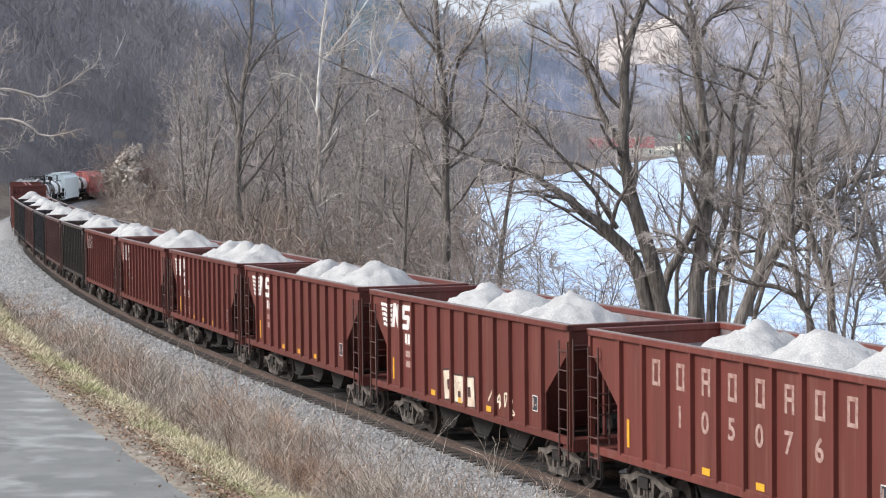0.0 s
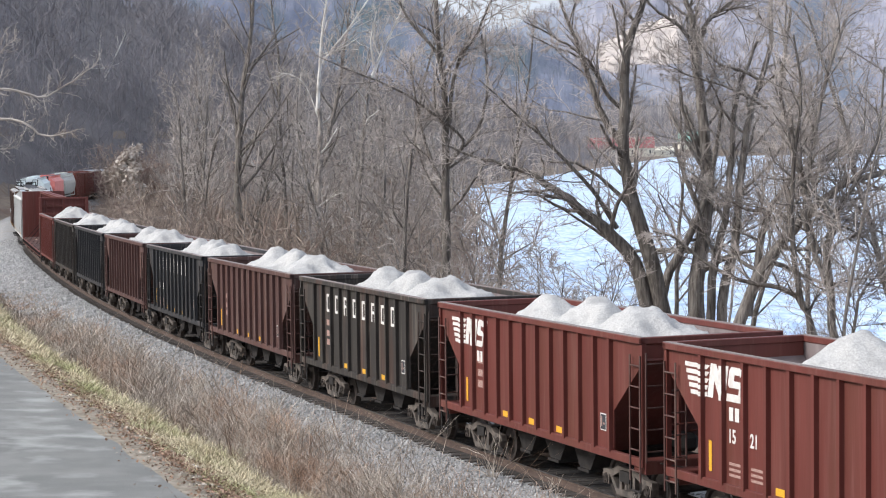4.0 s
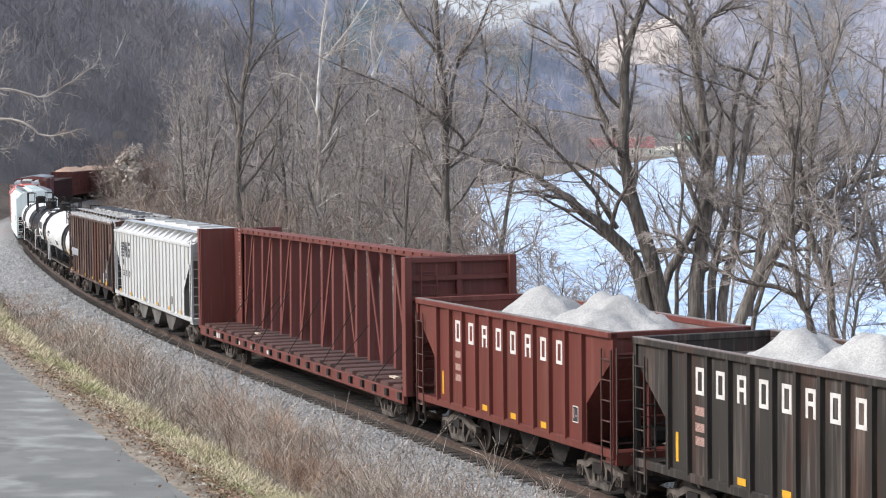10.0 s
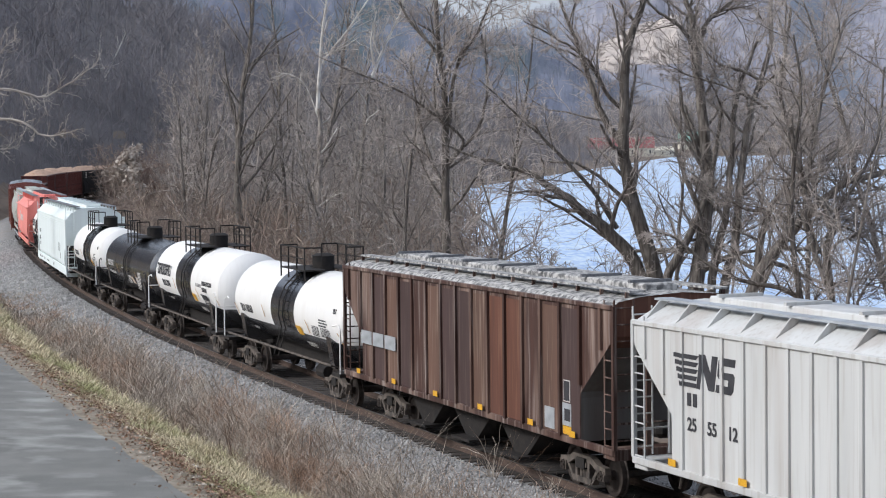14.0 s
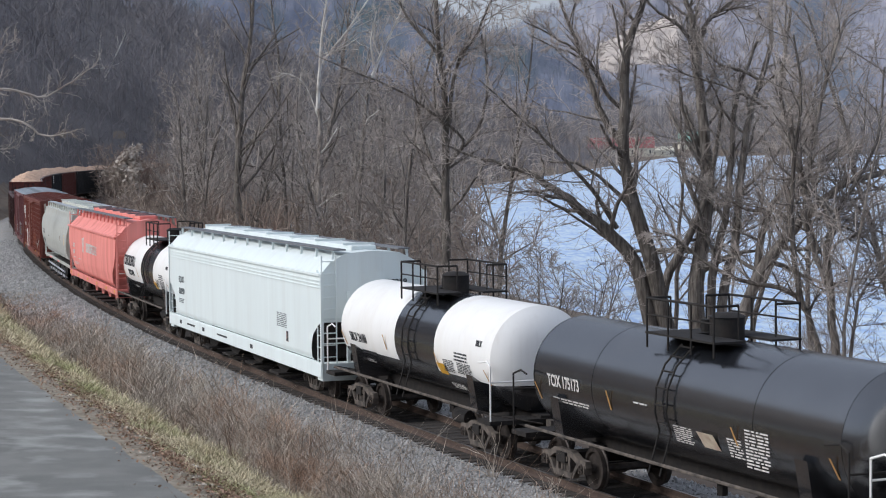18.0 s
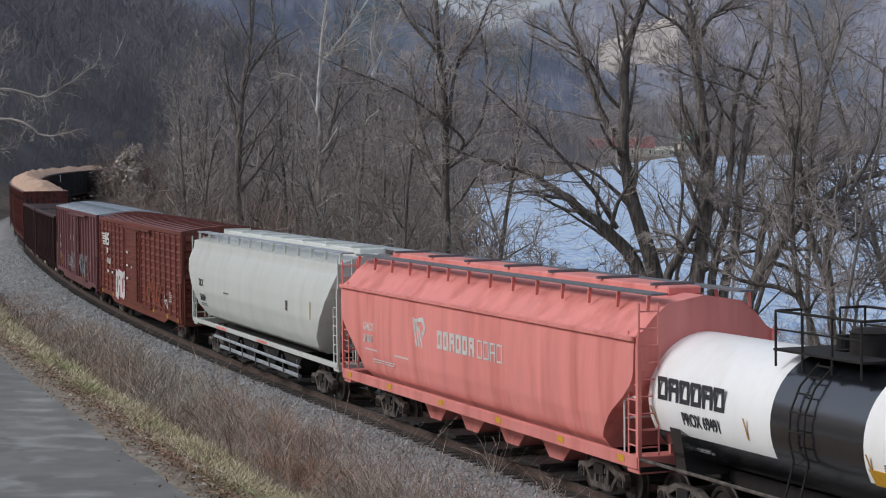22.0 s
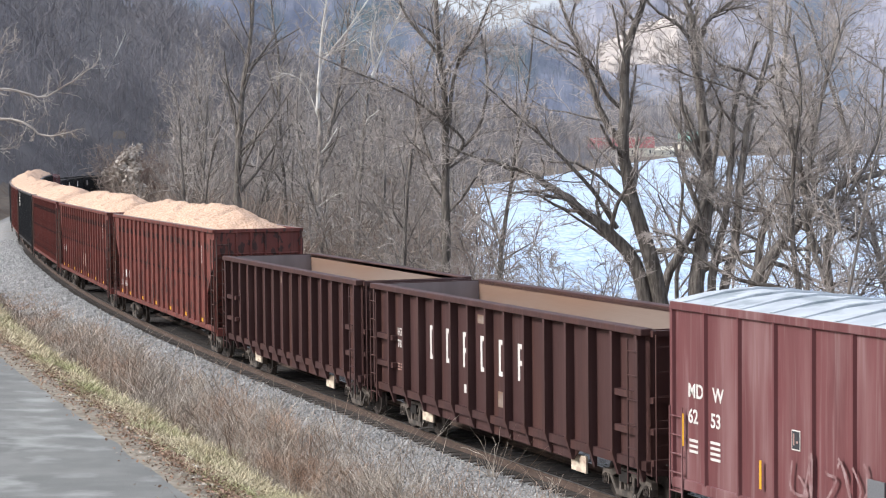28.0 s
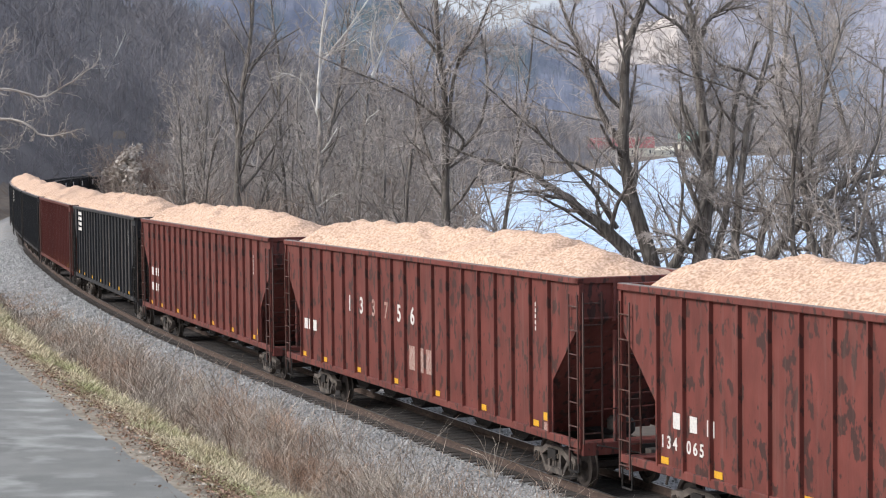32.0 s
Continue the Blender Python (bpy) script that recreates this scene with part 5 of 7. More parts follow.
FOREST_LABEL = "tall bare grey-brown tree in the river-bank thicket"
forest = [tree_thing("bare_tree", forest_tree(20 + k, 19 + k, 0.2 + 0.02 * k, 19, 0.2 + 0.03 * k, dens=(0, 6, 5)), MAT_BARK if k % 2 else MAT_BARK_DARK, FOREST_LABEL, "tree", fat=2.0) for k in range(4)]
clumps = [tree_thing("bare_tree", clump_tree(40 + k, 14 + k, 0.15, 3 + k % 2), MAT_BARK, "bare many-stemmed tree on the river bank", "tree", fat=1.8) for k in range(3)]
thin = [tree_thing("bare_sapling", forest_tree(60 + k, 10 + 2 * k, 0.075, 16, 0.12, dens=(0, 7, 5)), MAT_BARK, "slender bare sapling in the thicket", "tree", fat=1.3) for k in range(3)]
shrubs = [tree_thing("bare_shrub", brush(80 + k, 3.4 + 0.7 * k, 13), MAT_BRUSH, "tangled leafless tawny shrub beside the track", "shrub", MAT_BRUSH, MAT_BRUSH, fat=2.6) for k in range(4)]
near_shrubs = [tree_thing("bare_shrub", brush(90 + k, 3.0 + 0.7 * k, 16), MAT_BRUSH, "tangled leafless shrub on the river bank", "shrub", MAT_TWIG, MAT_BRUSH, fat=1.0) for k in range(2)]
for k, ob in enumerate(forest + clumps + thin + shrubs + near_shrubs):
    hx, hy = -40.0 - 6 * (k % 8), -60.0 - 14 * (k // 8)
    ob.matrix_basis = pose(hx, hy, ground_at(hx, hy))

# thicket on the inside of the curve
far_brush = []
for k in range(105):
    s = -350 + 290 * (k + trng.random()) / 105
    d = -trng.uniform(7, 36)
    x, y = along(s, d)
    if bearing(x, y) > -0.138 or y > 330:
        plant(trng.choice(forest + clumps[:2] + thin), float(x), float(y), trng.uniform(0.7, 1.05) * (0.8 if d > -14 else 1.0))
for k in range(300):
    s = -345 + 290 * (k + trng.random()) / 300
    d = -trng.uniform(5.5, 12) if k % 3 else -trng.uniform(10, 34)
    x, y = along(s, d)
    low = 0.42 if bearing(x, y) < -0.138 and y < 330 else 1.0
    q = trng.uniform(0.7, 1.35) * low
    if s > -150:
        plant(trng.choice(shrubs), float(x), float(y), q)
    else:
        far_brush.append((float(x), float(y), q))
for k in range(70):
    s, d = trng.uniform(-150, -52), -trng.uniform(8, 33)
    x, y = along(s, d)
    plant(trng.choice(shrubs), float(x), float(y), trng.uniform(0.9, 1.5))
for k in range(40):
    s, d = trng.uniform(-520, -348), -trng.uniform(6, 32)
    x, y = along(s, d)
    far_brush.append((float(x), float(y), trng.uniform(0.8, 1.4)))
for k in range(70):
    s, d = trng.uniform(-352, -270), -trng.uniform(5.5, 12)
    x, y = along(s, d)
    if bearing(x, y) > -0.162:
        far_brush.append((float(x), float(y), trng.uniform(1.3, 2.0)))
for k in range(24):
    s, d = trng.uniform(-520, -348), -trng.uniform(6, 32)
    x, y = along(s, d)
    plant(trng.choice(forest), float(x), float(y), trng.uniform(0.8, 1.1))
sources = [s_.children[0].data for s_ in shrubs]
protos = []
for me in sources:
    V, F = np.empty(len(me.vertices) * 3), np.empty(len(me.polygons) * 4, dtype=np.int32)
    me.vertices.foreach_get("co", V)
    me.polygons.foreach_get("vertices", F)
    protos.append((V.reshape(-1, 3), F.reshape(-1, 4)))
VV, FF, base = [], [], 0
for k, (x, y, q) in enumerate(far_brush):
    V, F = protos[k % 4]
    a = trng.uniform(0, 6.283)
    c, s_ = math.cos(a) * q, math.sin(a) * q
    VV.append(np.stack([V[:, 0] * c - V[:, 1] * s_ + x, V[:, 0] * s_ + V[:, 1] * c + y, V[:, 2] * q + ground_at(x, y) - 0.05], 1))
    FF.append(F + base)
    base += len(V)
tagged(link_arrays("thicket", np.concatenate(VV), np.concatenate(FF), MAT_BRUSH), "dense tawny leafless brush inside the curve", "brush", kind="stuff")
# river-bank growth between the track and the water
for k in range(60):
    s, d = trng.uniform(-75, 14), -trng.uniform(9, 35)
    x, y = along(s, d)
    if 0.01 < bearing(x, y) < 0.14:
        continue
    plant(trng.choice(near_shrubs), float(x), float(y), trng.uniform(0.6, 1.1))
for k in range(16):
    s, d = trng.uniform(-60, 10), -trng.uniform(16, 34)
    x, y = along(s, d)
    if not 0.015 < bearing(x, y) < 0.14:
        plant(trng.choice(thin), float(x), float(y), trng.uniform(0.7, 1.1))


for k in range(46):
    y = trng.uniform(84, 150)
    x = y * trng.uniform(-0.045, 0.008)
    s, d = track_sd(x, y)
    if -36 < d[0] < -9:
        plant(trng.choice(thin[:2] + near_shrubs), x, y, trng.uniform(0.55, 0.85) if k % 2 else trng.uniform(1.1, 1.7))


for k in range(70):
    y = trng.uniform(135, 270)
    x = y * trng.uniform(-0.05, 0.012)
    s, d = track_sd(x, y)
    if -37 < d[0] < -14:
        plant(clumps[k % 3] if k % 4 == 0 else shrubs[k % 4], x, y, trng.uniform(0.5, 0.75) if k % 4 == 0 else trng.uniform(1.4, 2.0))


# single large trees that stand out against the river
def lone(seed, x, y, sk, label, bark=MAT_BARK_DARK):
    t = tree_thing("bare_tree", sk, bark, label, "tree")
    t.matrix_basis = pose(x, y, ground_at(x, y))
    return t


lone(2, 2.2, 86, forest_tree(102, 15, 0.14, 16, 0.2, (-0.04, 0), dens=(0, 8, 6), top=3), "slim crooked bare tree by the river")
lone(3, -13.4, 132, forest_tree(103, 24, 0.32, 26, 0.25, (0.0, 0), dens=(0, 8, 6), top=3, reach=0.26), "tall bare tree rising from the thicket")
lone(5, -11.0, 145, forest_tree(105, 22, 0.24, 24, 0.3, dens=(0, 8, 6), top=3, reach=0.26), "tall bare tree rising from the thicket")
lone(8, 18.5, 78, clump_tree(108, 18, 0.2, 3, 0.3, 13, reach=0.42, dens=(0, 8, 7), top=3), "dark many-stemmed bare tree on the river bank")
lone(13, 12.6, 84, forest_tree(113, 16, 0.13, 26, 0.15, (0.05, 0), dens=(0, 9, 7), reach=0.42, spread=(0.5, 1.1), top=3), "slender leaning bare tree on the river bank", MAT_BARK)
lone(14, 16.2, 88, forest_tree(114, 17, 0.14, 26, 0.15, (-0.05, 0), dens=(0, 9, 7), reach=0.42, spread=(0.5, 1.1), top=3), "twiggy bare tree on the river bank", MAT_BARK)
lone(15, 10.3, 90, forest_tree(116, 15, 0.12, 24, 0.15, (0.02, 0), dens=(0, 9, 7), reach=0.42, spread=(0.5, 1.1), top=3), "twiggy bare tree on the river bank", MAT_BARK)


for seed, x, y, h in ((121, 2.3, 77, 7.0), (122, 3.4, 72, 6.2), (123, 4.6, 70, 6.6), (124, 5.4, 75, 6.0), (125, 1.2, 82, 7.6)):
    lone(seed, x, y, clump_tree(seed, h, 0.055, 4, 0.55, 9, dens=(0, 7, 4), reach=0.42, lift=0.03), "low branchy bare tree at the water's edge", MAT_BARK_DARK)


def grown_tree(seed, x, y, boughs, label, bark=MAT_BARK_DARK, dens=(0, 9, 7), twig=None, reach=1.25, top=3, dark_base=False):
    """A tree from its main boughs: (x, z) bends in the world, base and tip radius, side branches, their length."""
    sk = Skeleton(seed, (4, 2))
    z0 = ground_at(x, y)
    for bends, r0, r1, kids, length in boughs:
        dy = sk.r.uniform(-0.35, 0.35)
        pts = [Vector((px - x + sk.r.gauss(0, 0.05), dy * k * 0.6, pz - z0 + sk.r.gauss(0, 0.05))) for k, (px, pz) in enumerate(bends)]
        fine = []
        for i in range(len(pts) - 1):
            p0, p1, p2, p3 = pts[max(i - 1, 0)], pts[i], pts[i + 1], pts[min(i + 2, len(pts) - 1)]
            for f in (0, 0.25, 0.5, 0.75):
                f2, f3 = f * f, f * f * f
                q = 0.5 * (2 * p1 + (p2 - p0) * f + (2 * p0 - 5 * p1 + 4 * p2 - p3) * f2 + (3 * p1 - p0 - 3 * p2 + p3) * f3)
                fine.append(q + Vector((sk.r.gauss(0, 0.35), sk.r.gauss(0, 0.35), sk.r.gauss(0, 0.35))) * min(r0, 0.2) * 0.4)
        fine.append(pts[-1])
        sk.tubes["trunk"].append((fine, r0 * 0.85, r1 * 0.85, 9))
        sk.sprout(fine, 0.03, 0.025, int(kids * 2.4), 0.05, 1.7, 2, 3, (0.5, 1.3), 0.06, 0.16, (0, 0, 5))
        sk.sprout(fine, r0 * 0.7, r1, int(kids * 1.3), 0.22, length * reach, 1, top, (0.4, 1.15), 0.05, 0.2, dens)
    t = lone(seed, x, y, sk, label, bark) if twig is None else lone_twigs(x, y, sk, label, bark, twig, MAT_BARK if dark_base else None)
    return t


def lone_twigs(x, y, sk, label, bark, twig, base=None):
    t = tree_thing("bare_tree", sk, bark, label, "tree", twig=twig, fat=1.3, base=base)
    t.matrix_basis = pose(x, y, ground_at(x, y))
    return t


grown_tree(141, 7.3, 72, [
    ([(7.8, -1.7), (7.1, 2.4), (6.1, 4.0), (5.3, 4.8), (4.2, 5.6), (3.0, 6.3), (1.8, 6.8), (-0.0, 7.3)], 0.36, 0.03, 12, 2.2),
    ([(8.3, -0.5), (7.6, 2.6), (6.9, 5.2), (6.5, 6.8), (6.4, 8.6), (6.6, 10.5), (7.1, 12.1), (7.5, 13.3)], 0.38, 0.09, 12, 3.0),
    ([(6.4, 7.4), (5.8, 8.2), (5.4, 9.4), (4.8, 11.1), (4.1, 13.1)], 0.17, 0.05, 9, 2.6),
    ([(6.4, 8.6), (5.9, 9.3), (5.2, 10.3), (4.1, 11.0), (3.0, 11.7)], 0.1, 0.025, 8, 2.2),
    ([(6.2, 4.3), (5.4, 5.7), (4.1, 7.1), (2.8, 8.4), (1.4, 9.7)], 0.11, 0.025, 9, 2.2),
], "leaning bare maple with a long drooping limb")
grown_tree(142, 9.5, 75, [
    ([(9.8, -1.9), (9.5, 1.3), (9.8, 4.5), (9.9, 6.4), (9.7, 9.5), (9.5, 11.2), (9.1, 12.9)], 0.42, 0.1, 14, 3.0),
    ([(7.9, -0.8), (8.3, 2.1), (9.1, 3.6), (9.6, 4.5), (10.1, 6.4), (10.4, 8.5)], 0.25, 0.07, 9, 2.4),
    ([(9.5, 11.0), (8.9, 11.7), (8.1, 12.2), (6.9, 13.1)], 0.1, 0.04, 8, 2.4),
    ([(9.6, 11.2), (10.0, 11.9), (10.5, 12.3), (11.1, 12.9)], 0.11, 0.05, 8, 2.6),
], "large bare tree with a straight thick trunk by the river", MAT_BARK)
grown_tree(143, 10.2, 73, [
    ([(10.0, -1.9), (10.2, 1.4), (10.7, 4.1), (11.0, 6.2), (11.4, 8.4), (11.9, 10.4), (12.1, 12.9)], 0.25, 0.08, 12, 2.8),
    ([(9.5, -1.7), (9.9, 2.3), (10.3, 4.5), (10.5, 6.6), (10.8, 9.0), (11.6, 11.1)], 0.22, 0.06, 11, 2.8),
    ([(11.7, 9.4), (10.8, 9.9), (10.1, 10.2), (9.2, 11.0)], 0.08, 0.03, 8, 2.0),
    ([(11.8, 8.6), (11.0, 9.1), (10.2, 9.4), (9.0, 9.7), (8.2, 10.1)], 0.07, 0.02, 8, 2.0),
], "bare tree with crooked rising boughs by the river", MAT_BARK)
grown_tree(144, 10.9, 71, [
    ([(10.0, -0.8), (10.8, 1.8), (11.4, 3.1), (12.5, 4.3), (13.2, 5.1), (14.5, 5.9), (16.1, 6.3)], 0.28, 0.12, 12, 2.2),
    ([(10.7, 1.2), (11.1, 3.2), (11.4, 4.6), (12.1, 5.6), (13.1, 6.4), (14.3, 6.9)], 0.19, 0.05, 10, 2.2),
    ([(12.4, 4.3), (11.7, 4.9), (10.8, 5.0), (9.7, 5.5), (8.5, 6.4)], 0.11, 0.025, 7, 1.6),
    ([(13.0, 4.9), (12.3, 7.2), (12.0, 9.4), (12.2, 11.9)], 0.14, 0.05, 11, 2.8),
    ([(12.3, 4.2), (13.3, 4.6), (14.5, 4.5), (16.1, 3.8)], 0.085, 0.03, 9, 1.8),
], "bare tree arching over the river bank", MAT_BARK)
grown_tree(145, 13.0, 69, [
    ([(13.3, -1.6), (12.7, 1.0), (12.0, 2.1), (10.6, 2.6), (9.1, 3.2), (8.1, 4.0), (7.3, 4.3)], 0.15, 0.025, 9, 1.6),
    ([(12.4, 1.6), (12.1, 3.1), (11.9, 4.5), (12.0, 6.6), (12.2, 8.9), (12.0, 11.0)], 0.14, 0.04, 12, 2.6),
    ([(12.5, 1.3), (12.9, 2.0), (13.7, 2.5), (14.8, 2.5)], 0.055, 0.02, 8, 1.6),
], "dark crooked bare tree with low sweeping limbs")
grown_tree(146, 14.2, 70, [
    ([(13.9, -1.7), (13.5, 1.0), (13.3, 3.6), (13.4, 4.4), (12.8, 5.7), (12.2, 6.9), (11.9, 8.3)], 0.2, 0.06, 12, 2.4),
    ([(13.4, 2.4), (12.7, 3.8), (12.5, 5.1), (12.8, 7.4), (13.2, 9.3), (13.8, 11.5)], 0.15, 0.05, 12, 2.8),
    ([(13.4, 4.0), (13.9, 5.0), (14.5, 5.9), (15.3, 7.3), (15.6, 9.9)], 0.12, 0.04, 12, 2.6),
    ([(14.1, -1.4), (14.3, 1.2), (14.7, 2.2), (15.9, 3.3)], 0.09, 0.03, 9, 2.0),
    ([(13.4, 4.4), (14.1, 4.3), (14.8, 3.8), (15.0, 2.6)], 0.06, 0.015, 8, 1.4),
], "crooked bare tree on the river bank", MAT_BARK)
grown_tree(147, 0.2, 80, [
    ([(0.1, -2.5), (0.2, 3.7), (0.2, 7.1), (0.1, 9.8), (-0.1, 11.8), (-0.2, 14.5)], 0.24, 0.07, 13, 3.0),
    ([(0.1, 9.1), (-0.3, 11.1), (-1.2, 12.3), (-1.7, 13.4)], 0.1, 0.04, 7, 2.4),
    ([(0.3, 8.2), (0.6, 10.5), (1.5, 11.8), (2.2, 13.4)], 0.1, 0.04, 7, 2.4),
    ([(0.4, 6.9), (0.8, 7.5), (-0.5, 8.7), (-2.0, 9.7), (-3.5, 10.4), (-4.7, 10.8)], 0.08, 0.025, 10, 2.0),
    ([(0.2, 5.7), (-0.5, 7.1), (-1.1, 8.9), (-1.3, 10.9)], 0.1, 0.03, 8, 2.4),
    ([(0.2, 6.6), (1.4, 8.0), (1.7, 9.8), (1.6, 11.8)], 0.09, 0.03, 8, 2.2),
], "tall straight dark-barked bare tree by the river")

# pale trees: two white sycamores over the thicket, limbs that reach in over the line
MAT_TWIG_PALE = mat("pale_tan_twigs", (0.52, 0.47, 0.42), (0.36, 0.31, 0.27), rough=0.95, scale=0.7)
grown_tree(148, -8.6, 128, [
    ([(-8.2, -1.6), (-7.9, 5.9), (-7.8, 9.9)], 0.21, 0.16, 3, 2.0),
    ([(-7.8, 9.7), (-7.6, 13.6), (-7.2, 16.8), (-7.0, 19.0)], 0.15, 0.06, 8, 3.0),
    ([(-7.6, 12.7), (-7.2, 13.3), (-5.9, 14.8), (-4.6, 16.6), (-3.7, 18.3)], 0.1, 0.045, 7, 2.4),
    ([(-7.8, 9.2), (-8.6, 11.3), (-9.5, 12.0), (-10.2, 12.2)], 0.045, 0.03, 6, 1.8),
], "tall white-barked bare sycamore above the thicket", MAT_BARK_PALE, (0, 5, 4, 3), MAT_TWIG_PALE, dark_base=True)
grown_tree(149, -5.0, 126, [
    ([(-5.6, -1.6), (-5.0, 7.5), (-4.4, 11.9)], 0.15, 0.12, 4, 2.0),
    ([(-4.4, 11.8), (-3.7, 13.2), (-3.1, 14.5), (-2.5, 15.9), (-2.1, 17.3)], 0.13, 0.05, 8, 2.4),
    ([(-4.1, 12.5), (-4.4, 14.1), (-4.0, 15.9)], 0.08, 0.03, 5, 2.0),
], "slim white-barked bare sycamore", MAT_BARK_PALE, (0, 5, 4, 3), MAT_TWIG_PALE, dark_base=True)
grown_tree(150, -28.2, 112, [
    ([(-28.2, -0.6), (-28.3, 6.1), (-28.6, 10.8), (-28.9, 15.6)], 0.2, 0.08, 5, 2.0),
    ([(-28.2, 8.0), (-26.4, 10.4), (-24.7, 10.8), (-23.4, 10.6), (-22.3, 10.4), (-21.2, 10.8), (-20.1, 11.6), (-19.5, 12.1)], 0.12, 0.03, 10, 1.5),
    ([(-28.2, 6.1), (-26.0, 8.8), (-24.7, 9.2), (-23.3, 8.9), (-22.1, 8.2), (-21.1, 8.3), (-20.1, 8.6)], 0.13, 0.03, 9, 1.3),
    ([(-28.3, 9.3), (-26.0, 12.1), (-24.7, 12.6), (-24.1, 13.2), (-23.4, 13.6)], 0.04, 0.02, 5, 1.2),
    ([(-28.2, 5.2), (-26.0, 7.4), (-24.4, 7.5), (-23.8, 8.0)], 0.035, 0.02, 5, 1.0),
], "pale bare tree reaching its limbs over the line", MAT_TWIG_PALE, (0, 3, 2), MAT_TWIG_PALE, top=3)
grown_tree(151, -83.5, 500, [
    ([(-83.3, 20.0), (-83.3, 26.3), (-84.7, 31.2), (-84.4, 36.0)], 0.34, 0.12, 6, 4.0),
    ([(-83.3, 26.0), (-81.4, 29.8), (-79.3, 34.0), (-78.0, 37.0)], 0.28, 0.1, 6, 4.0),
], "pale bare sycamore on the wooded slope", MAT_BARK_PALE, (0, 4, 3), MAT_TWIG_PALE, top=3)

# pale-leaved young oak where the line comes out of the trees
MAT_LEAF = mat("dry_pale_oak_leaves", (0.6, 0.53, 0.46), (0.4, 0.34, 0.29), rough=0.9, scale=2, rand=0.0)
for (ox, oy, oh, seed) in ((-50.2, 312, 9.6, 1), (-48.2, 306, 8.2, 2), (-46.0, 300, 6.6, 3)):
    osk = forest_tree(120 + seed, oh, 0.09, 16, 0.08, reach=0.36, spread=(0.6, 1.2), dens=(0, 5, 4))
    oak = lone(11, ox, oy, osk, "young oak holding dry pale leaves beside the curve", MAT_BARK)
    tips = np.array([tuple(p[-1]) for p, *_ in osk.tubes["twig"]] + [tuple(p[1]) for p, *_ in osk.tubes["twig"]])
    rs = np.random.RandomState(seed)
    C = np.repeat(tips, 4, 0) + rs.normal(0, 0.3, (len(tips) * 4, 3))
    A, B = rs.normal(0, 0.15, C.shape), rs.normal(0, 0.15, C.shape)
    P = np.stack([C - A, C + B, C + A, C - B], 1).reshape(-1, 3)
    tagged(link_arrays("leaves", P, np.arange(len(P)).reshape(-1, 4), MAT_LEAF, oak), "dry pale hanging leaves", kind="stuff")


# ---- far woods: one joined mesh of simple leafless trees ----
def far_tree(seed):
    sk = Skeleton(seed)
    q = sk.r
    pts = sk.bend((0, 0, -1), (0, 0, 1), 15, 3, 0.05, 0.0)
    sk.tubes["twig"].append((pts, 0.16, 0.05, 3))
    for k in range(7):
        p = pts[0].lerp(pts[-1], 0.25 + 0.7 * k / 7)
        a = q.uniform(0, 6.283)
        limb = sk.bend(p, (math.cos(a), math.sin(a), 1.1), q.uniform(3, 5.5), 2, 0.15, 0.05)
        sk.tubes["twig"].append((limb, 0.09, 0.05, 3))
        for j in range(3):
            b = a + q.uniform(-1.2, 1.2)
            c = limb[1].lerp(limb[2], q.uniform(-0.8, 1))
            sk.tubes["twig"].append((sk.bend(c, (math.cos(b), math.sin(b), q.uniform(0.2, 1.6)), q.uniform(1.5, 3.2), 1, 0.1, 0), 0.06, 0.03, 3))
    return sk.arrays("twig", 1.0)


def woods(name, X, Y, Z, size, material, label, seed):
    protos = [far_tree(200 + k) for k in range(4)]
    rs = np.random.RandomState(seed)
    VV, FF, base = [], [], 0
    for x, y, z, q in zip(X, Y, Z, size):
        V, F = protos[rs.randint(4)]
        a = rs.uniform(0, 6.283)
        c, s_ = math.cos(a) * q, math.sin(a) * q
        W = np.stack([V[:, 0] * c - V[:, 1] * s_ + x, V[:, 0] * s_ + V[:, 1] * c + y, V[:, 2] * q + z], 1)
        VV.append(W)
        FF.append(F + base)
        base += len(W)
    return tagged(link_arrays(name, np.concatenate(VV), np.concatenate(FF), material), label, "woods", kind="stuff")


rs = np.random.RandomState(8)
N1, N2, N3 = 3200, 480, 560
s_ = np.concatenate([-190 - 1050 * rs.uniform(0, 1, N1) ** 1.3, rs.uniform(-1300, -480, N2), rs.uniform(-500, -215, N3)])
d_ = np.concatenate([14 + rs.uniform(0, 1, N1) ** 0.8 * 130, rs.uniform(-37, 12, N2), rs.uniform(9, 42, N3)])
X, Y = along(s_, d_)
Z = land_z(X, Y)
size = rs.uniform(0.7, 1.25, N1 + N2 + N3)
size[N1:] *= 0.75
size[N1 + N2:] *= 0.6
woods("hillside_woods", X, Y, Z, size, MAT_FARWOOD, "leafless grey-brown woods on the steep slope", 1)
# ---- ground cover: grass, dry weeds, leaf litter, ballast stones ----
MAT_GRASS = mat("straw_winter_grass", (0.74, 0.65, 0.45), (0.5, 0.42, 0.26), rough=0.9, scale=1.3, coords="Object", col3=(0.4, 0.39, 0.2), scale3=0.35, mask3=(0.5, 0.62), island=0.4)
MAT_WEED = mat("dry_grey_weeds", (0.55, 0.48, 0.4), (0.31, 0.265, 0.22), rough=0.95, scale=1.6, col3=(0.4, 0.27, 0.19), scale3=0.4, mask3=(0.48, 0.62), island=0.55)
MAT_LITTER = mat("brown_leaf_litter", (0.4, 0.27, 0.19), (0.22, 0.135, 0.09), rough=0.95, scale=2, col3=(0.48, 0.43, 0.36), scale3=1.5, mask3=(0.55, 0.62), island=0.5)
rs = np.random.RandomState(21)


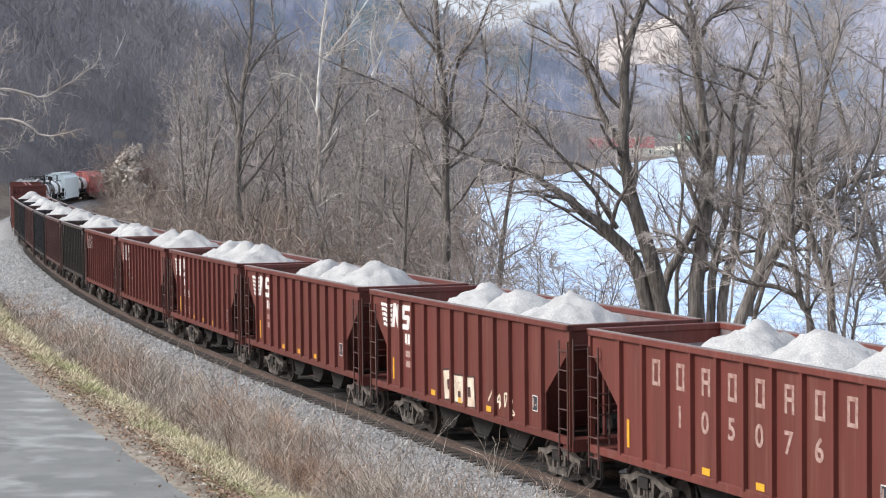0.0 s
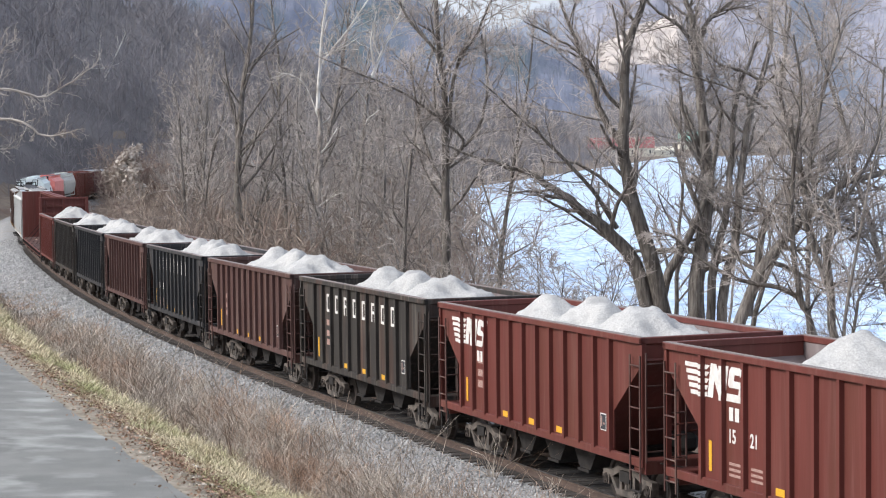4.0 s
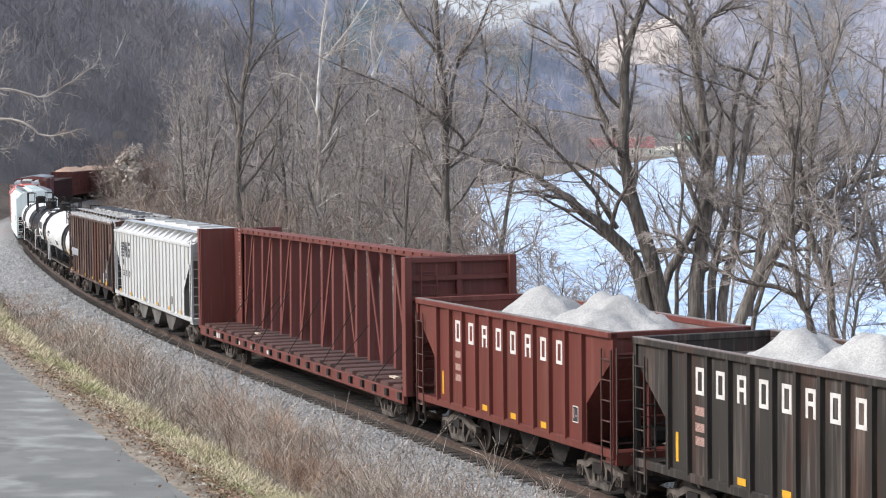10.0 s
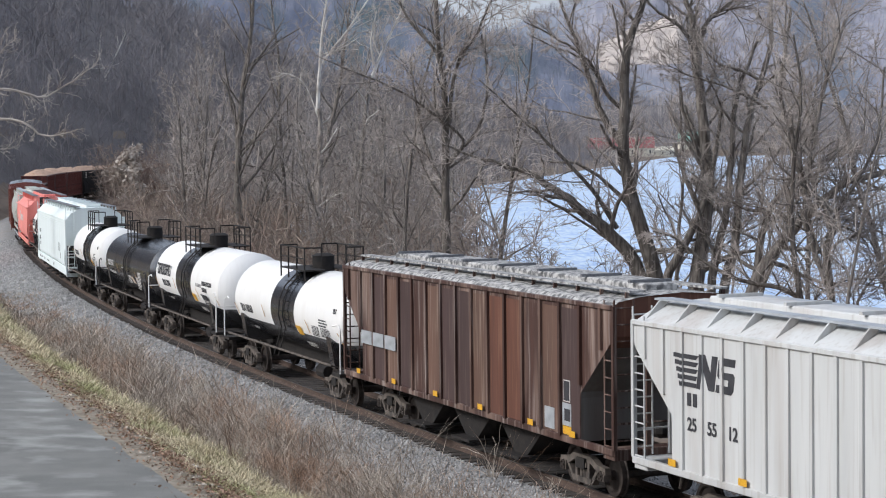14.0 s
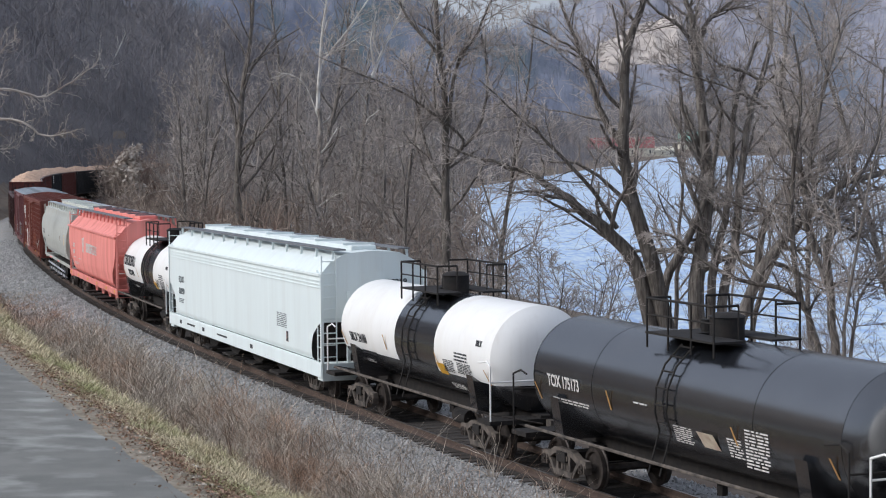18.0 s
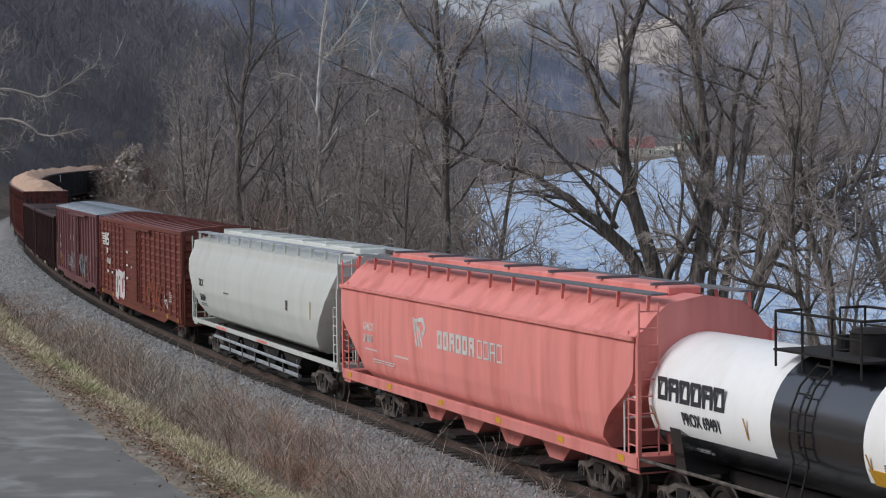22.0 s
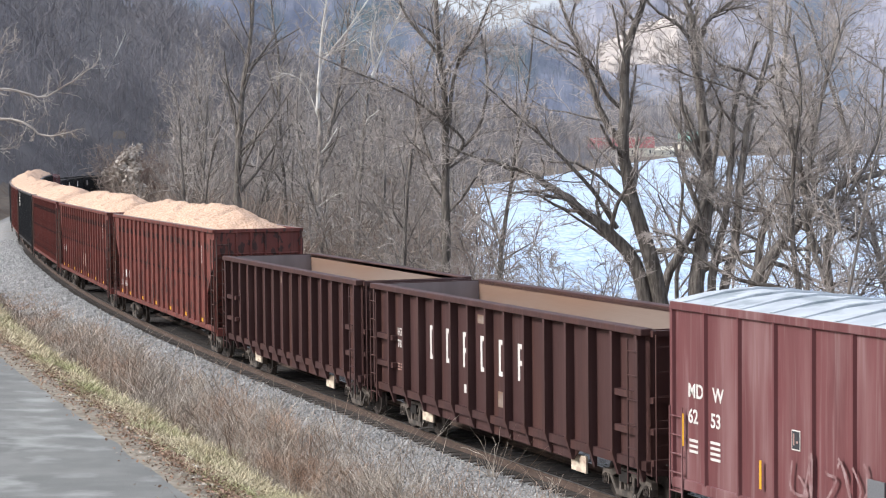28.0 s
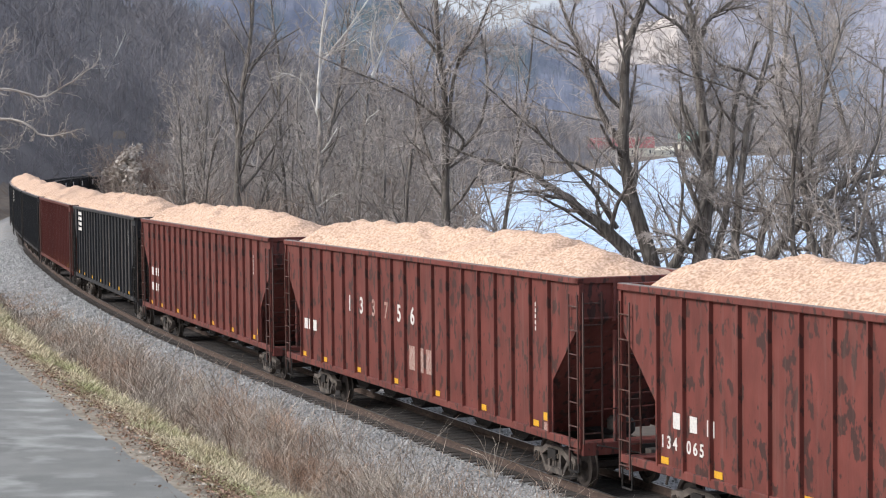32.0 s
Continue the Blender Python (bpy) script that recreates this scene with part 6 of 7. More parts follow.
def near_s(n, lo=-95, hi=14):
    """More samples towards the near end of the stretch."""
    return hi - (hi - lo) * rs.uniform(0, 1, n) ** 1.7


def blades(name, n, d_of, height, width, lean, material, label, category, lo=-95):
    s, d = near_s(n, lo), d_of(n)
    x, y = along(s, verge(s, d))
    z = np.interp(d, PROFILE_D, PROFILE_Z) - 0.06
    B = np.stack([x, y, z], 1)
    a = rs.uniform(0, 6.283, n)
    h = rs.uniform(*height, n) * (np.interp(s, [-80, -56, -38, -24], [0.12, 0.4, 0.8, 1.0]) if "weed" in name else 1.0)
    h = h * (0.5 + 1.1 * np.clip(fbm(s, d * 1.6, 0.55, 9.0) + 0.45, 0, 1))
    w = rs.uniform(*width, n) * (1 + np.clip(-s, 0, 90) / 45)
    L = np.stack([np.cos(a) * lean * h * rs.uniform(0.2, 1.4, n), np.sin(a) * lean * h * rs.uniform(0.2, 1.4, n), h], 1)
    bend = np.stack([np.cos(a + 0.7) * lean * h * 0.5, np.sin(a + 0.7) * lean * h * 0.5, -0.12 * h], 1)
    side = np.stack([np.full(n, 0.97), np.full(n, 0.2), np.zeros(n)], 1) * w[:, None] / 2
    M = B + L * 0.55
    T = B + L + bend
    P = np.stack([B - side, B + side, M + side * 0.8, M - side * 0.8, T + side * 0.25, T - side * 0.25], 1).reshape(-1, 3)
    i = np.arange(n)[:, None] * 6
    F = np.concatenate([i + np.array([[0, 1, 2, 3]]), i + np.array([[3, 2, 4, 5]])])
    return tagged(link_arrays(name, P, F, material), label, category, kind="stuff")


blades("grass", 64000, lambda n: 5.6 + 3.6 * rs.beta(1.6, 1.3, n) + 0.25 * np.sin(np.arange(n)), (0.08, 0.3), (0.008, 0.017), 0.8, MAT_GRASS, "straw-coloured winter grass on the verge", "grass")
blades("verge_grass", 4000, lambda n: rs.normal(9.1, 0.4, n), (0.05, 0.16), (0.008, 0.014), 0.9, MAT_GRASS, "short pale grass along the road edge", "grass")
blades("dry_weeds", 24000, lambda n: np.clip(rs.normal(4.35, 0.85, n), 2.7, 6.4), (0.25, 1.3), (0.006, 0.013), 0.62, MAT_WEED, "dense dry grey-brown weeds beside the ballast", "weeds")
blades("ballast_weeds", 1300, lambda n: rs.uniform(2.2, 4.4, n), (0.15, 0.6), (0.006, 0.01), 0.4, MAT_WEED, "sparse dry weeds in the ballast edge", "weeds")

# twiggy weed thickets, one joined mesh
wsk = [brush(300 + k, 1.0, 9, 0.35) for k in range(3)]
parts_ = []
for w in wsk:
    for key in w.tubes:
        w.tubes[key] = [(p, r0 * 0.42, r1 * 0.7, n) for p, r0, r1, n in w.tubes[key]]
    (V1, F1), (V2, F2) = w.arrays("limb"), w.arrays("twig")
    parts_.append((np.concatenate([V1, V2]), np.concatenate([F1, F2 + len(V1)])))
VV, FF, base = [], [], 0
for k in range(430):
    s, d = float(near_s(1, -58)[0]), float(np.clip(rs.normal(4.4, 0.85), 2.8, 6.4))
    x, y = along(s, verge(s, d))
    V, F = parts_[k % 3]
    a, q = rs.uniform(0, 6.28), rs.uniform(0.6, 1.25) * float(np.interp(s, [-58, -30], [0.4, 1.0]))
    z = float(np.interp(d, PROFILE_D, PROFILE_Z)) - 0.05
    VV.append(np.stack([(V[:, 0] * math.cos(a) - V[:, 1] * math.sin(a)) * q + x, (V[:, 0] * math.sin(a) + V[:, 1] * math.cos(a)) * q + y, V[:, 2] * q + z], 1))
    FF.append(F + base)
    base += len(V)
tagged(link_arrays("weed_thicket", np.concatenate(VV), np.concatenate(FF), MAT_WEED), "tangled twiggy dry weeds below the ballast", "weeds", kind="stuff")

# a tuft of tall straw stalks beside the near rail
tuft = tagged(new("weed_tuft"), "tuft of tall bent straw stalks in the ballast", "weeds")
tx, ty = along(-0.8, 1.6)
tuft.matrix_basis = pose(float(tx), float(ty), -0.22)
for k in range(15):
    a, q = rs.uniform(0, 6.28), rs.uniform(0.15, 0.9)
    ln = rs.uniform(0.5, 1.45)
    tsk = Skeleton(400 + k)
    tsk.tubes["twig"].append((tsk.bend((0.05 * math.cos(a), 0.05 * math.sin(a), 0), (math.cos(a) * q, math.sin(a) * q, 1), ln, 6, 0.17, -0.12 * q), 0.008, 0.005, 4))
    V, F = tsk.arrays("twig")
    link_arrays("stalk", V, F, MAT_WEED, tuft)


def flakes(name, n, s, d, size, material, label, category, lift=0.01):
    x, y = along(s, verge(s, d))
    z = np.interp(d, PROFILE_D, PROFILE_Z) + lift
    C = np.stack([x, y, z], 1)
    A, B = rs.normal(0, 1, (n, 3)), rs.normal(0, 1, (n, 3))
    A[:, 2] *= 0.4
    B[:, 2] *= 0.4
    A *= (size * rs.uniform(0.5, 1.2, n) / np.linalg.norm(A, axis=1))[:, None]
    B *= (size * rs.uniform(0.5, 1.2, n) / np.linalg.norm(B, axis=1))[:, None]
    P = np.stack([C - A, C - B, C + A, C + B], 1).reshape(-1, 3)
    return tagged(link_arrays(name, P, np.arange(len(P)).reshape(-1, 4), material), label, category, kind="stuff")


n = 27000
flakes("leaf_litter", n, near_s(n), np.where(rs.uniform(0, 1, n) < 0.86, 9.15 + rs.normal(0, 0.42, n), rs.uniform(5, 9.6, n)), 0.04, MAT_LITTER, "brown fallen leaves along the road edge", "leaves", 0.07)

# loose ballast stones: squashed octahedra
n = 46000
s, d = near_s(n, -135, 12), np.where(rs.uniform(0, 1, n) < 0.75, rs.uniform(1.3, 4.4, n), rs.uniform(-3.5, -1.35, n))
x, y = along(s, d)
z = np.interp(d, PROFILE_D, PROFILE_Z) + 0.045 + 0.075 * np.clip((2.4 - np.abs(d)) / 0.6, 0, 1)
C = np.stack([x, y, z], 1)
size = rs.uniform(0.018, 0.042, n) * (1 + np.clip(-s, 0, 135) / 110)
O = np.array([(1, 0, 0), (0, 1, 0), (-1, 0, 0), (0, -1, 0), (0, 0, 1), (0, 0, -1)], float)
J = O[None] * rs.uniform(0.6, 1.3, (n, 6, 1)) + rs.normal(0, 0.25, (n, 6, 3))
P = (C[:, None] + J * size[:, None, None]).reshape(-1, 3)
F = np.array([(0, 1, 4), (1, 2, 4), (2, 3, 4), (3, 0, 4), (1, 0, 5), (2, 1, 5), (3, 2, 5), (0, 3, 5)])
tagged(link_arrays("ballast_stones", P, (np.arange(n)[:, None, None] * 6 + F[None]).reshape(-1, 3), MAT_STONE), "loose pale grey ballast stones on the shoulder", "stones", kind="stuff")

# ---- houses on the far shore ----
MAT_REDROOF = mat("red_metal_roof", (0.36, 0.14, 0.135), (0.27, 0.115, 0.11), rough=0.5, scale=0.3)
MAT_GREENROOF = mat("green_metal_roof", (0.3, 0.45, 0.38), (0.24, 0.38, 0.32), rough=0.5, scale=0.3)
MAT_SIDING = mat("pale_siding", (0.7, 0.66, 0.55), (0.6, 0.56, 0.47), rough=0.8, scale=0.3)
MAT_DARKWIN = mat("dark_window_glass", (0.03, 0.035, 0.04), (0.05, 0.055, 0.06), rough=0.15, scale=0.5)


def house(x, y, L, W, h, ridge, roof, label, z=None):
    root = tagged(new("house"), label, "house", group="houses across the river")
    boxes("wall", [(-L / 2, L / 2, -W / 2, W / 2, 0, h)], MAT_SIDING, root)
    bm = bmesh.new()
    prism(bm, [(-W / 2 - 0.5, h), (0, h + ridge), (W / 2 + 0.5, h), (W / 2 + 0.5, h - 0.3), (-W / 2 - 0.5, h - 0.3)], -L / 2 - 0.6, L / 2 + 0.6, "x")
    part("roof", bm, roof, root)
    for k in range(3):
        wx = -L / 3 + k * L / 3
        boxes("window", [(wx - 0.7, wx + 0.7, -W / 2 - 0.05, -W / 2, h * 0.35, h * 0.75)], MAT_DARKWIN, root)
    root.matrix_basis = pose(x, y, z if z is not None else ground_at(x, y) - 0.2, 0, 0, 4)
    return root


house(142, 1735, 30, 14, 8, 9, MAT_REDROOF, "long pale building with a red roof across the river")
house(201, 2040, 27, 14, 9, 11, MAT_REDROOF, "pale house with a steep red roof across the river")
house(241, 2205, 26, 10, 7, 4, MAT_SIDING, "low cream-coloured house on the far shore")
house(296, 2405, 26, 13, 10, 11, MAT_GREENROOF, "house with a green roof on the far shore")
house(91, 1500, 5, 5, 4, 3, MAT_SIDING, "small white shed on the far shore")

# trees along the far shore
rs = np.random.RandomState(31)
X = rs.uniform(-20, 420, 420)
Y = np.interp(X, SHORE_X, SHORE_Y) + 45 + rs.uniform(0, 1, 420) ** 1.5 * 420
keep = ~((X > 100) & (X < 330) & (Y - np.interp(X, SHORE_X, SHORE_Y) < 190))
X, Y = X[keep], Y[keep]
woods("far_shore_woods", X, Y, land_z(X, Y), rs.uniform(0.5, 1.1, len(X)), MAT_FARWOOD, "leafless trees along the far shore", 3)


# brushy woods on the shore that runs on past the curve
Y = 400 + 930 * rs.uniform(0, 1, 460) ** 1.3
X = np.interp(Y, [380, 430, 512, 937, 1340], [-60, -2, 9, 49, 90]) - 3 - rs.uniform(0, 1, 460) ** 1.8 * 60
X, Y = X[track_sd(X, Y)[1] < -12], Y[track_sd(X, Y)[1] < -12]
MAT_SHOREWOOD = mat("brown_shore_woods", (0.3, 0.265, 0.24), (0.19, 0.165, 0.155), rough=1.0, scale=0.05, detail=8, island=0.25)
woods("shore_woods", X, Y, land_z(X, Y), rs.uniform(0.75, 1.3, len(X)), MAT_SHOREWOOD, "brown leafless woods on the near shore past the curve", 4)


# low dark brush along both shores
Y = 420 + 920 * rs.uniform(0, 1, 300)
X = np.interp(Y, [380, 430, 512, 937, 1340], [-60, -2, 9, 49, 90]) - 4 - rs.uniform(0, 7, 300)
X2 = rs.uniform(86, 330, 260)
Y2 = np.interp(X2, SHORE_X, SHORE_Y) + rs.uniform(16, 34, 260)
X, Y = np.concatenate([X, X2]), np.concatenate([Y, Y2])
MAT_SHOREBRUSH = mat("dark_shore_brush", (0.16, 0.14, 0.13), (0.09, 0.078, 0.075), rough=1.0, scale=0.05, detail=8, island=0.25)
woods("shore_brush", X, Y, land_z(X, Y) - 0.3, np.concatenate([rs.uniform(0.25, 0.5, 300), rs.uniform(0.15, 0.3, 260)]), MAT_SHOREBRUSH, "low dark leafless brush along the shore", 6)


# ---- the far hills' own trees, slim and simple, one joined mesh a hill ----
def slim_tree(seed):
    """A trunk and rising limbs, each a thin three-sided tube."""
    sk = Skeleton(seed)
    q = sk.r
    top = Vector((q.uniform(-1, 1), q.uniform(-1, 1), 15))
    sk.tubes["twig"].append(([Vector((0, 0, -1)), top], 0.2, 0.06, 3))
    for k in range(9):
        p = Vector((0, 0, -1)).lerp(top, 0.3 + 0.65 * k / 9)
        a, ln = q.uniform(0, 6.283), q.uniform(2.5, 5.5)
        sk.tubes["twig"].append(([p, p + Vector((math.cos(a) * 0.55, math.sin(a) * 0.55, q.uniform(0.5, 1.0))) * ln], 0.14, 0.07, 3))
    return sk.arrays("twig", 1.0)


def hill_woods(hill_name, u0, u1, v0, v1, n, depth, y0, size, material, label, seed, clear=None):
    protos = [slim_tree(230 + k) for k in range(4)]
    q = np.random.RandomState(seed)
    U, V = q.uniform(u0, u1, n), q.uniform(v0, v1, n)
    if clear:
        out = ~((U > clear[0][0]) & (U < clear[0][1]) & (V > clear[1][0]) & (V < clear[1][1]))
        U, V = U[out], V[out]
    PX, PY, PZ = HILLS[hill_name](U, V)
    VV, FF, base = [], [], 0
    for x, y, z in zip(PX, PY, PZ):
        W, F = protos[q.randint(4)]
        a, g = q.uniform(0, 6.283), size * q.uniform(0.6, 1.2)
        c, s_ = math.cos(a) * g, math.sin(a) * g
        VV.append(np.stack([W[:, 0] * c - W[:, 1] * s_ + x, W[:, 0] * s_ + W[:, 1] * c + y, W[:, 2] * g + z], 1))
        FF.append(F + base)
        base += len(W)
    tagged(link_arrays("hill_woods", np.concatenate(VV), np.concatenate(FF), material), label, "woods", kind="stuff")


# blue-grey and pale tree colours include the distance haze
MAT_BLUEWOOD = mat("haze_tinted_blue_trees", (0.2, 0.22, 0.28), (0.3, 0.31, 0.36), rough=1.0, scale=0.02, detail=6, col3=(0.13, 0.18, 0.19), scale3=0.011, island=0.2)
MAT_PALEWOOD = mat("haze_tinted_pale_trees", (0.27, 0.27, 0.31), (0.4, 0.39, 0.42), rough=1.0, scale=0.02, detail=6, col3=(0.2, 0.24, 0.28), scale3=0.008, island=0.2)
MAT_BROWNWOOD = mat("brown_grey_far_trees", (0.19, 0.175, 0.178), (0.31, 0.285, 0.275), rough=1.0, scale=0.03, detail=6, col3=(0.2, 0.15, 0.14), scale3=0.015, island=0.25)
hill_woods("backdrop_left", -230, 330, 0.05, 1.04, 3600, 700, 2500, 1.1, MAT_BLUEWOOD, "bare trees on the far hill, tinted blue-grey with painted haze", 51)
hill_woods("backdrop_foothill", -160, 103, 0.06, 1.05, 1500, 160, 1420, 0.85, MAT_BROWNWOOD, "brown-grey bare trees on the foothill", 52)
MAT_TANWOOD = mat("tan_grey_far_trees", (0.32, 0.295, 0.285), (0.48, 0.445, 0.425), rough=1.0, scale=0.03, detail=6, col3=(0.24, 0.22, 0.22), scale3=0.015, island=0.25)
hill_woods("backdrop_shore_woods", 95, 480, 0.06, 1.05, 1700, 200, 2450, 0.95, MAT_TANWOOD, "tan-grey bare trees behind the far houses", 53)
hill_woods("backdrop_right", 60, 760, 0.05, 1.04, 3600, 900, 3000, 1.1, MAT_PALEWOOD, "bare trees on the far hill, paled with painted haze", 54, ((256, 394), (0.22, 0.42)))

# ---- ties under the near rails, each a piece of the track ----
tie = bmesh.new()
bx(tie, -0.11, 0.11, -1.3, 1.3, -0.36, -0.165)
tie_me = to_mesh("tie", tie, MAT_TIE, 0.012)
for k in range(250):
    s = 12 - 0.52 * k
    x, y, h = track(s)
    piece("tie", tie_me, track_bed, pose(x, y, 0, 0, 0, math.degrees(h) + trng.uniform(-1, 1)))
# ---- the train, from its head to its tail: trailing edge of each body at 16 s ----
TRAIN = []


def couple(car, back, L, half, load=None):
    TRAIN.append((car, back + L / 2, half))
    if load:
        TRAIN.append((load, back + L / 2, half))


rng = random.Random(11)


def hollow_block(w, h, stroke, thick, bar=False):
    """A hollow upright block, lying in x and y; bar adds a rung across its middle."""
    bm = bmesh.new()
    bx(bm, 0, stroke, 0, h, 0, thick)
    bx(bm, w - stroke, w, 0, h, 0, thick)
    bx(bm, stroke, w - stroke, h - stroke, h, 0, thick)
    bx(bm, stroke, w - stroke, 0, stroke, 0, thick) if not bar else bx(bm, stroke, w - stroke, h * 0.42, h * 0.42 + stroke, 0, thick)
    return bm


def block_graffiti(car, x, z, w, h, n, fill, rim, y, seed, label):
    """Fat leaning block letters, each a hollow shape on a slightly larger rim."""
    q = random.Random(seed)
    cw = w / n
    for k in range(n):
        ww, hh = cw * q.uniform(0.9, 1.05), h * q.uniform(0.85, 1.05)
        m = pose(x + k * cw, y, z + q.uniform(-0.05, 0.08), 90, 0, 0) @ pose(0, 0, 0, 0, 0, q.uniform(-9, 9))
        bm = bmesh.new()
        bx(bm, -0.05, ww + 0.05, -0.05, hh + 0.05, 0, 0.004)
        part("graffiti", bm, rim, car, label + ", outline").matrix_basis = m
        bm = hollow_block(ww, hh, cw * 0.34, 0.004, k % 2 == 1)
        part("graffiti", bm, fill, car, label).matrix_basis = m @ pose(0, 0, 0.006)


def company_blocks(car, xs, z, w, h, stroke, y, material, label):
    """A spaced-out company name, as plain hollow blocks on a side that faces the road."""
    for k, x in enumerate(xs):
        part("lettering", hollow_block(w, h, stroke, 0.004, k % 3 == 2), material, car, label).matrix_basis = pose(x, y, z, 90)


def sand_hopper(back, gap_to, body, label, ribs=11, name_mat=None, number="", number_mat=None, emblem=False, spray=False, pair=None):
    L = gap_to - back - 0.85
    car = open_hopper(label, L, 3.55, body, ribs, 3.1, 2.0, 1.3, 3, M_INSIDE, L / 2 - 1.55, rib_proud=0.09)
    e = L / 2
    pitch = (L - 2.76) / (ribs - 1)
    ribx = [-e + 1.38 + k * pitch for k in range(ribs)]
    if name_mat:
        company_blocks(car, [ribx[k] + pitch / 2 - 0.15 for k in range(1, min(9, ribs - 1))], 2.68, 0.3, 0.5, 0.075, -1.502, name_mat, "spaced-out company name in hollow blocks, worn")
    if number:
        for k, ch in enumerate(number):
            letters(ch, 0.56, ribx[2 + k] + pitch / 2 - 0.17, 2.0, -1.504, number_mat or M_MARK, car)
    elif pair:
        for k, text in enumerate(pair):
            letters(text, 0.34, ribx[1 + k] + pitch / 2 - 0.24, 1.95, -1.504, M_MARK, car, squeeze=0.8)
        end_bars("lettering", [(ribx[k] + pitch / 2 - 0.2, z, 0.38, 0.05) for k in (1, 2) for z in (1.35, 1.45, 1.55)], -1.502, M_FADED, car, "small worn stencil lines")
    else:
        end_bars("lettering", [(ribx[1] + pitch / 2 - 0.16, z, 0.32, 0.16) for z in (1.75, 2.0, 2.3)], -1.502, M_FADED if body is not P_BLACK else M_MARK, car, "small worn stencil marks")
    if emblem:
        ribbed_emblem(car, -e + 0.72, 2.68, 0.62, M_MARK, -1.5, ribx, 0.091)
    if spray:
        block_graffiti(car, -0.95, 1.2, 1.9, 0.68, 3, M_SPRAY, M_DARKSPRAY, -1.506, 14, "cream block graffiti letters")
        scrawl(car, 1.6, 1.3, 1.6, 0.45, 4, M_SPRAY, -1.506, 0.05, 15, "thin cream spray-paint scrawl")
    end_bars("reflector", [(ribx[0] + 0.2, 1.35, 0.1, 0.55)], -1.506, M_YELLOW, car, "upright yellow reflector")
    if emblem:
        end_bars("lettering", [(ribx[1] + pitch / 2 - 0.2 + 0.2 * k, 2.34, 0.14, 0.24) for k in range(2)], -1.503, M_MARK, car, "white reporting mark in blocks")
    for k in (3, 5, 7):
        if k < ribs - 1:
            reflectors(car, [ribx[k] + pitch / 2 - 0.14], 1.24, -1.506)
    stencil_box(car, ribx[-2] + pitch / 2 - 0.16, 1.55, -1.502)
    c = rng.uniform(-0.3, 0.3)
    peaks = [(-e * 0.38 + c, rng.uniform(3.84, 3.98), 0.08), (e * 0.04 + c * 0.5, rng.uniform(3.84, 3.98), 0.12), (e * 0.46 + c, rng.uniform(3.86, 4.04), 0.2)]
    if rng.random() < 0.25:
        peaks = [(-e * 0.2 + c, 3.95, 0.15), (e * 0.4, 4.05, 0.3)]
    load = heap("sand_load", "pale grey crushed stone heaped in cones in an open hopper", "stone load", L - 2.0, 1.44, 2.3, 3.42, peaks, M_GRAVEL, rough=0.085)
    couple(car, back, L, L / 2 - 1.55, load)
    return car


OX = "oxide-red open hopper car of pale stone"
sand_hopper(212.7, 225.6, P_BRICK, OX + ", faded lettering", 11, M_FADED, "105076", M_FADED)
sand_hopper(199.6, 212.7, P_OXIDE, OX + ", white emblem and cream graffiti", 12, emblem=True, spray=True)
for back, front, pair in ((187.0, 199.6, None), (175.3, 187.0, ("15", "514")), (163.6, 175.3, ("15", "21")), (152.3, 163.6, None)):
    sand_hopper(back, front, P_OXIDE, OX + ", white striped emblem", 12, emblem=True, pair=pair)
sand_hopper(141.0, 152.3, P_DARK, "sooty brown open hopper car heaped with pale stone", 11, M_MARK)
sand_hopper(129.6, 141.0, P_BROWN, "dull brown open hopper car heaped with pale stone", 12)
sand_hopper(118.4, 129.6, P_BLACK, "sooty black open hopper car with white lettering, heaped with stone", 12, M_MARK, pair=("10", "34"))
sand_hopper(107.2, 118.4, P_BROWN, "dull red-brown open hopper car heaped with pale stone", 12)
sand_hopper(95.7, 107.2, P_BLACK, "black open hopper car with bold white numbers, heaped with stone", 12, M_WORN, "103612")
sand_hopper(84.1, 95.7, P_DARK, "dark brown open hopper car with white lettering, heaped with stone", 12, M_MARK)
sand_hopper(72.5, 84.1, P_BRICK, "brick-red open hopper car with white lettering, heaped with stone", 11, M_MARK)

beam = lumber_flat("empty rust-red centre-beam lumber flat car with tall bulkheads", 21.7, 8.4)
couple(beam, 49.8, 21.7, 8.4)

# covered hoppers with ribbed sides
FLAT = [(1.36, 1.2), (1.54, 1.22), (1.55, 3.82), (1.5, 3.87), (0.95, 4.17), (0.0, 4.23)]
CUT = [(1.2, 1.5), (2.2, 1.5), (3.3, 0.15), (3.4, 0.05), (4.4, 0.05)]
ns = covered_hopper("light grey ribbed covered hopper car with a dark striped emblem", 16.7, FLAT, CUT, P_GREY, 5.9, ribs=23, sill=(1.1, 1.24), eave_bays=15, deep_eaves=True, walk_mat=M_ROOF, bay_mat=P_GRIME_SHADE, bay_y=1.3, rib_proud=0.04)
ns_ribs = [-7.85 + 15.7 / 22 * k for k in range(23)]
ribbed_emblem(ns, -6.75, 2.8, 0.64, M_INK, -1.551, ns_ribs, 0.041)
for k, pair in enumerate(("25", "55", "12")):
    letters(pair, 0.34, ns_ribs[2 + k] + 0.17, 2.0, -1.556, M_INK, ns)
end_bars("lettering", [(ns_ribs[2] + 0.17, 2.45, 0.14, 0.24), (ns_ribs[2] + 0.38, 2.45, 0.14, 0.24)], -1.552, M_INK, ns, "small dark stencil marks")
stencil_box(ns, 4.7, 1.5, -1.594)
reflectors(ns, [-6.9, -4.4, -1.3, 1.6, 4.0, 6.2], 1.26, -1.594)
couple(ns, 32.0, 16.7, 5.9)
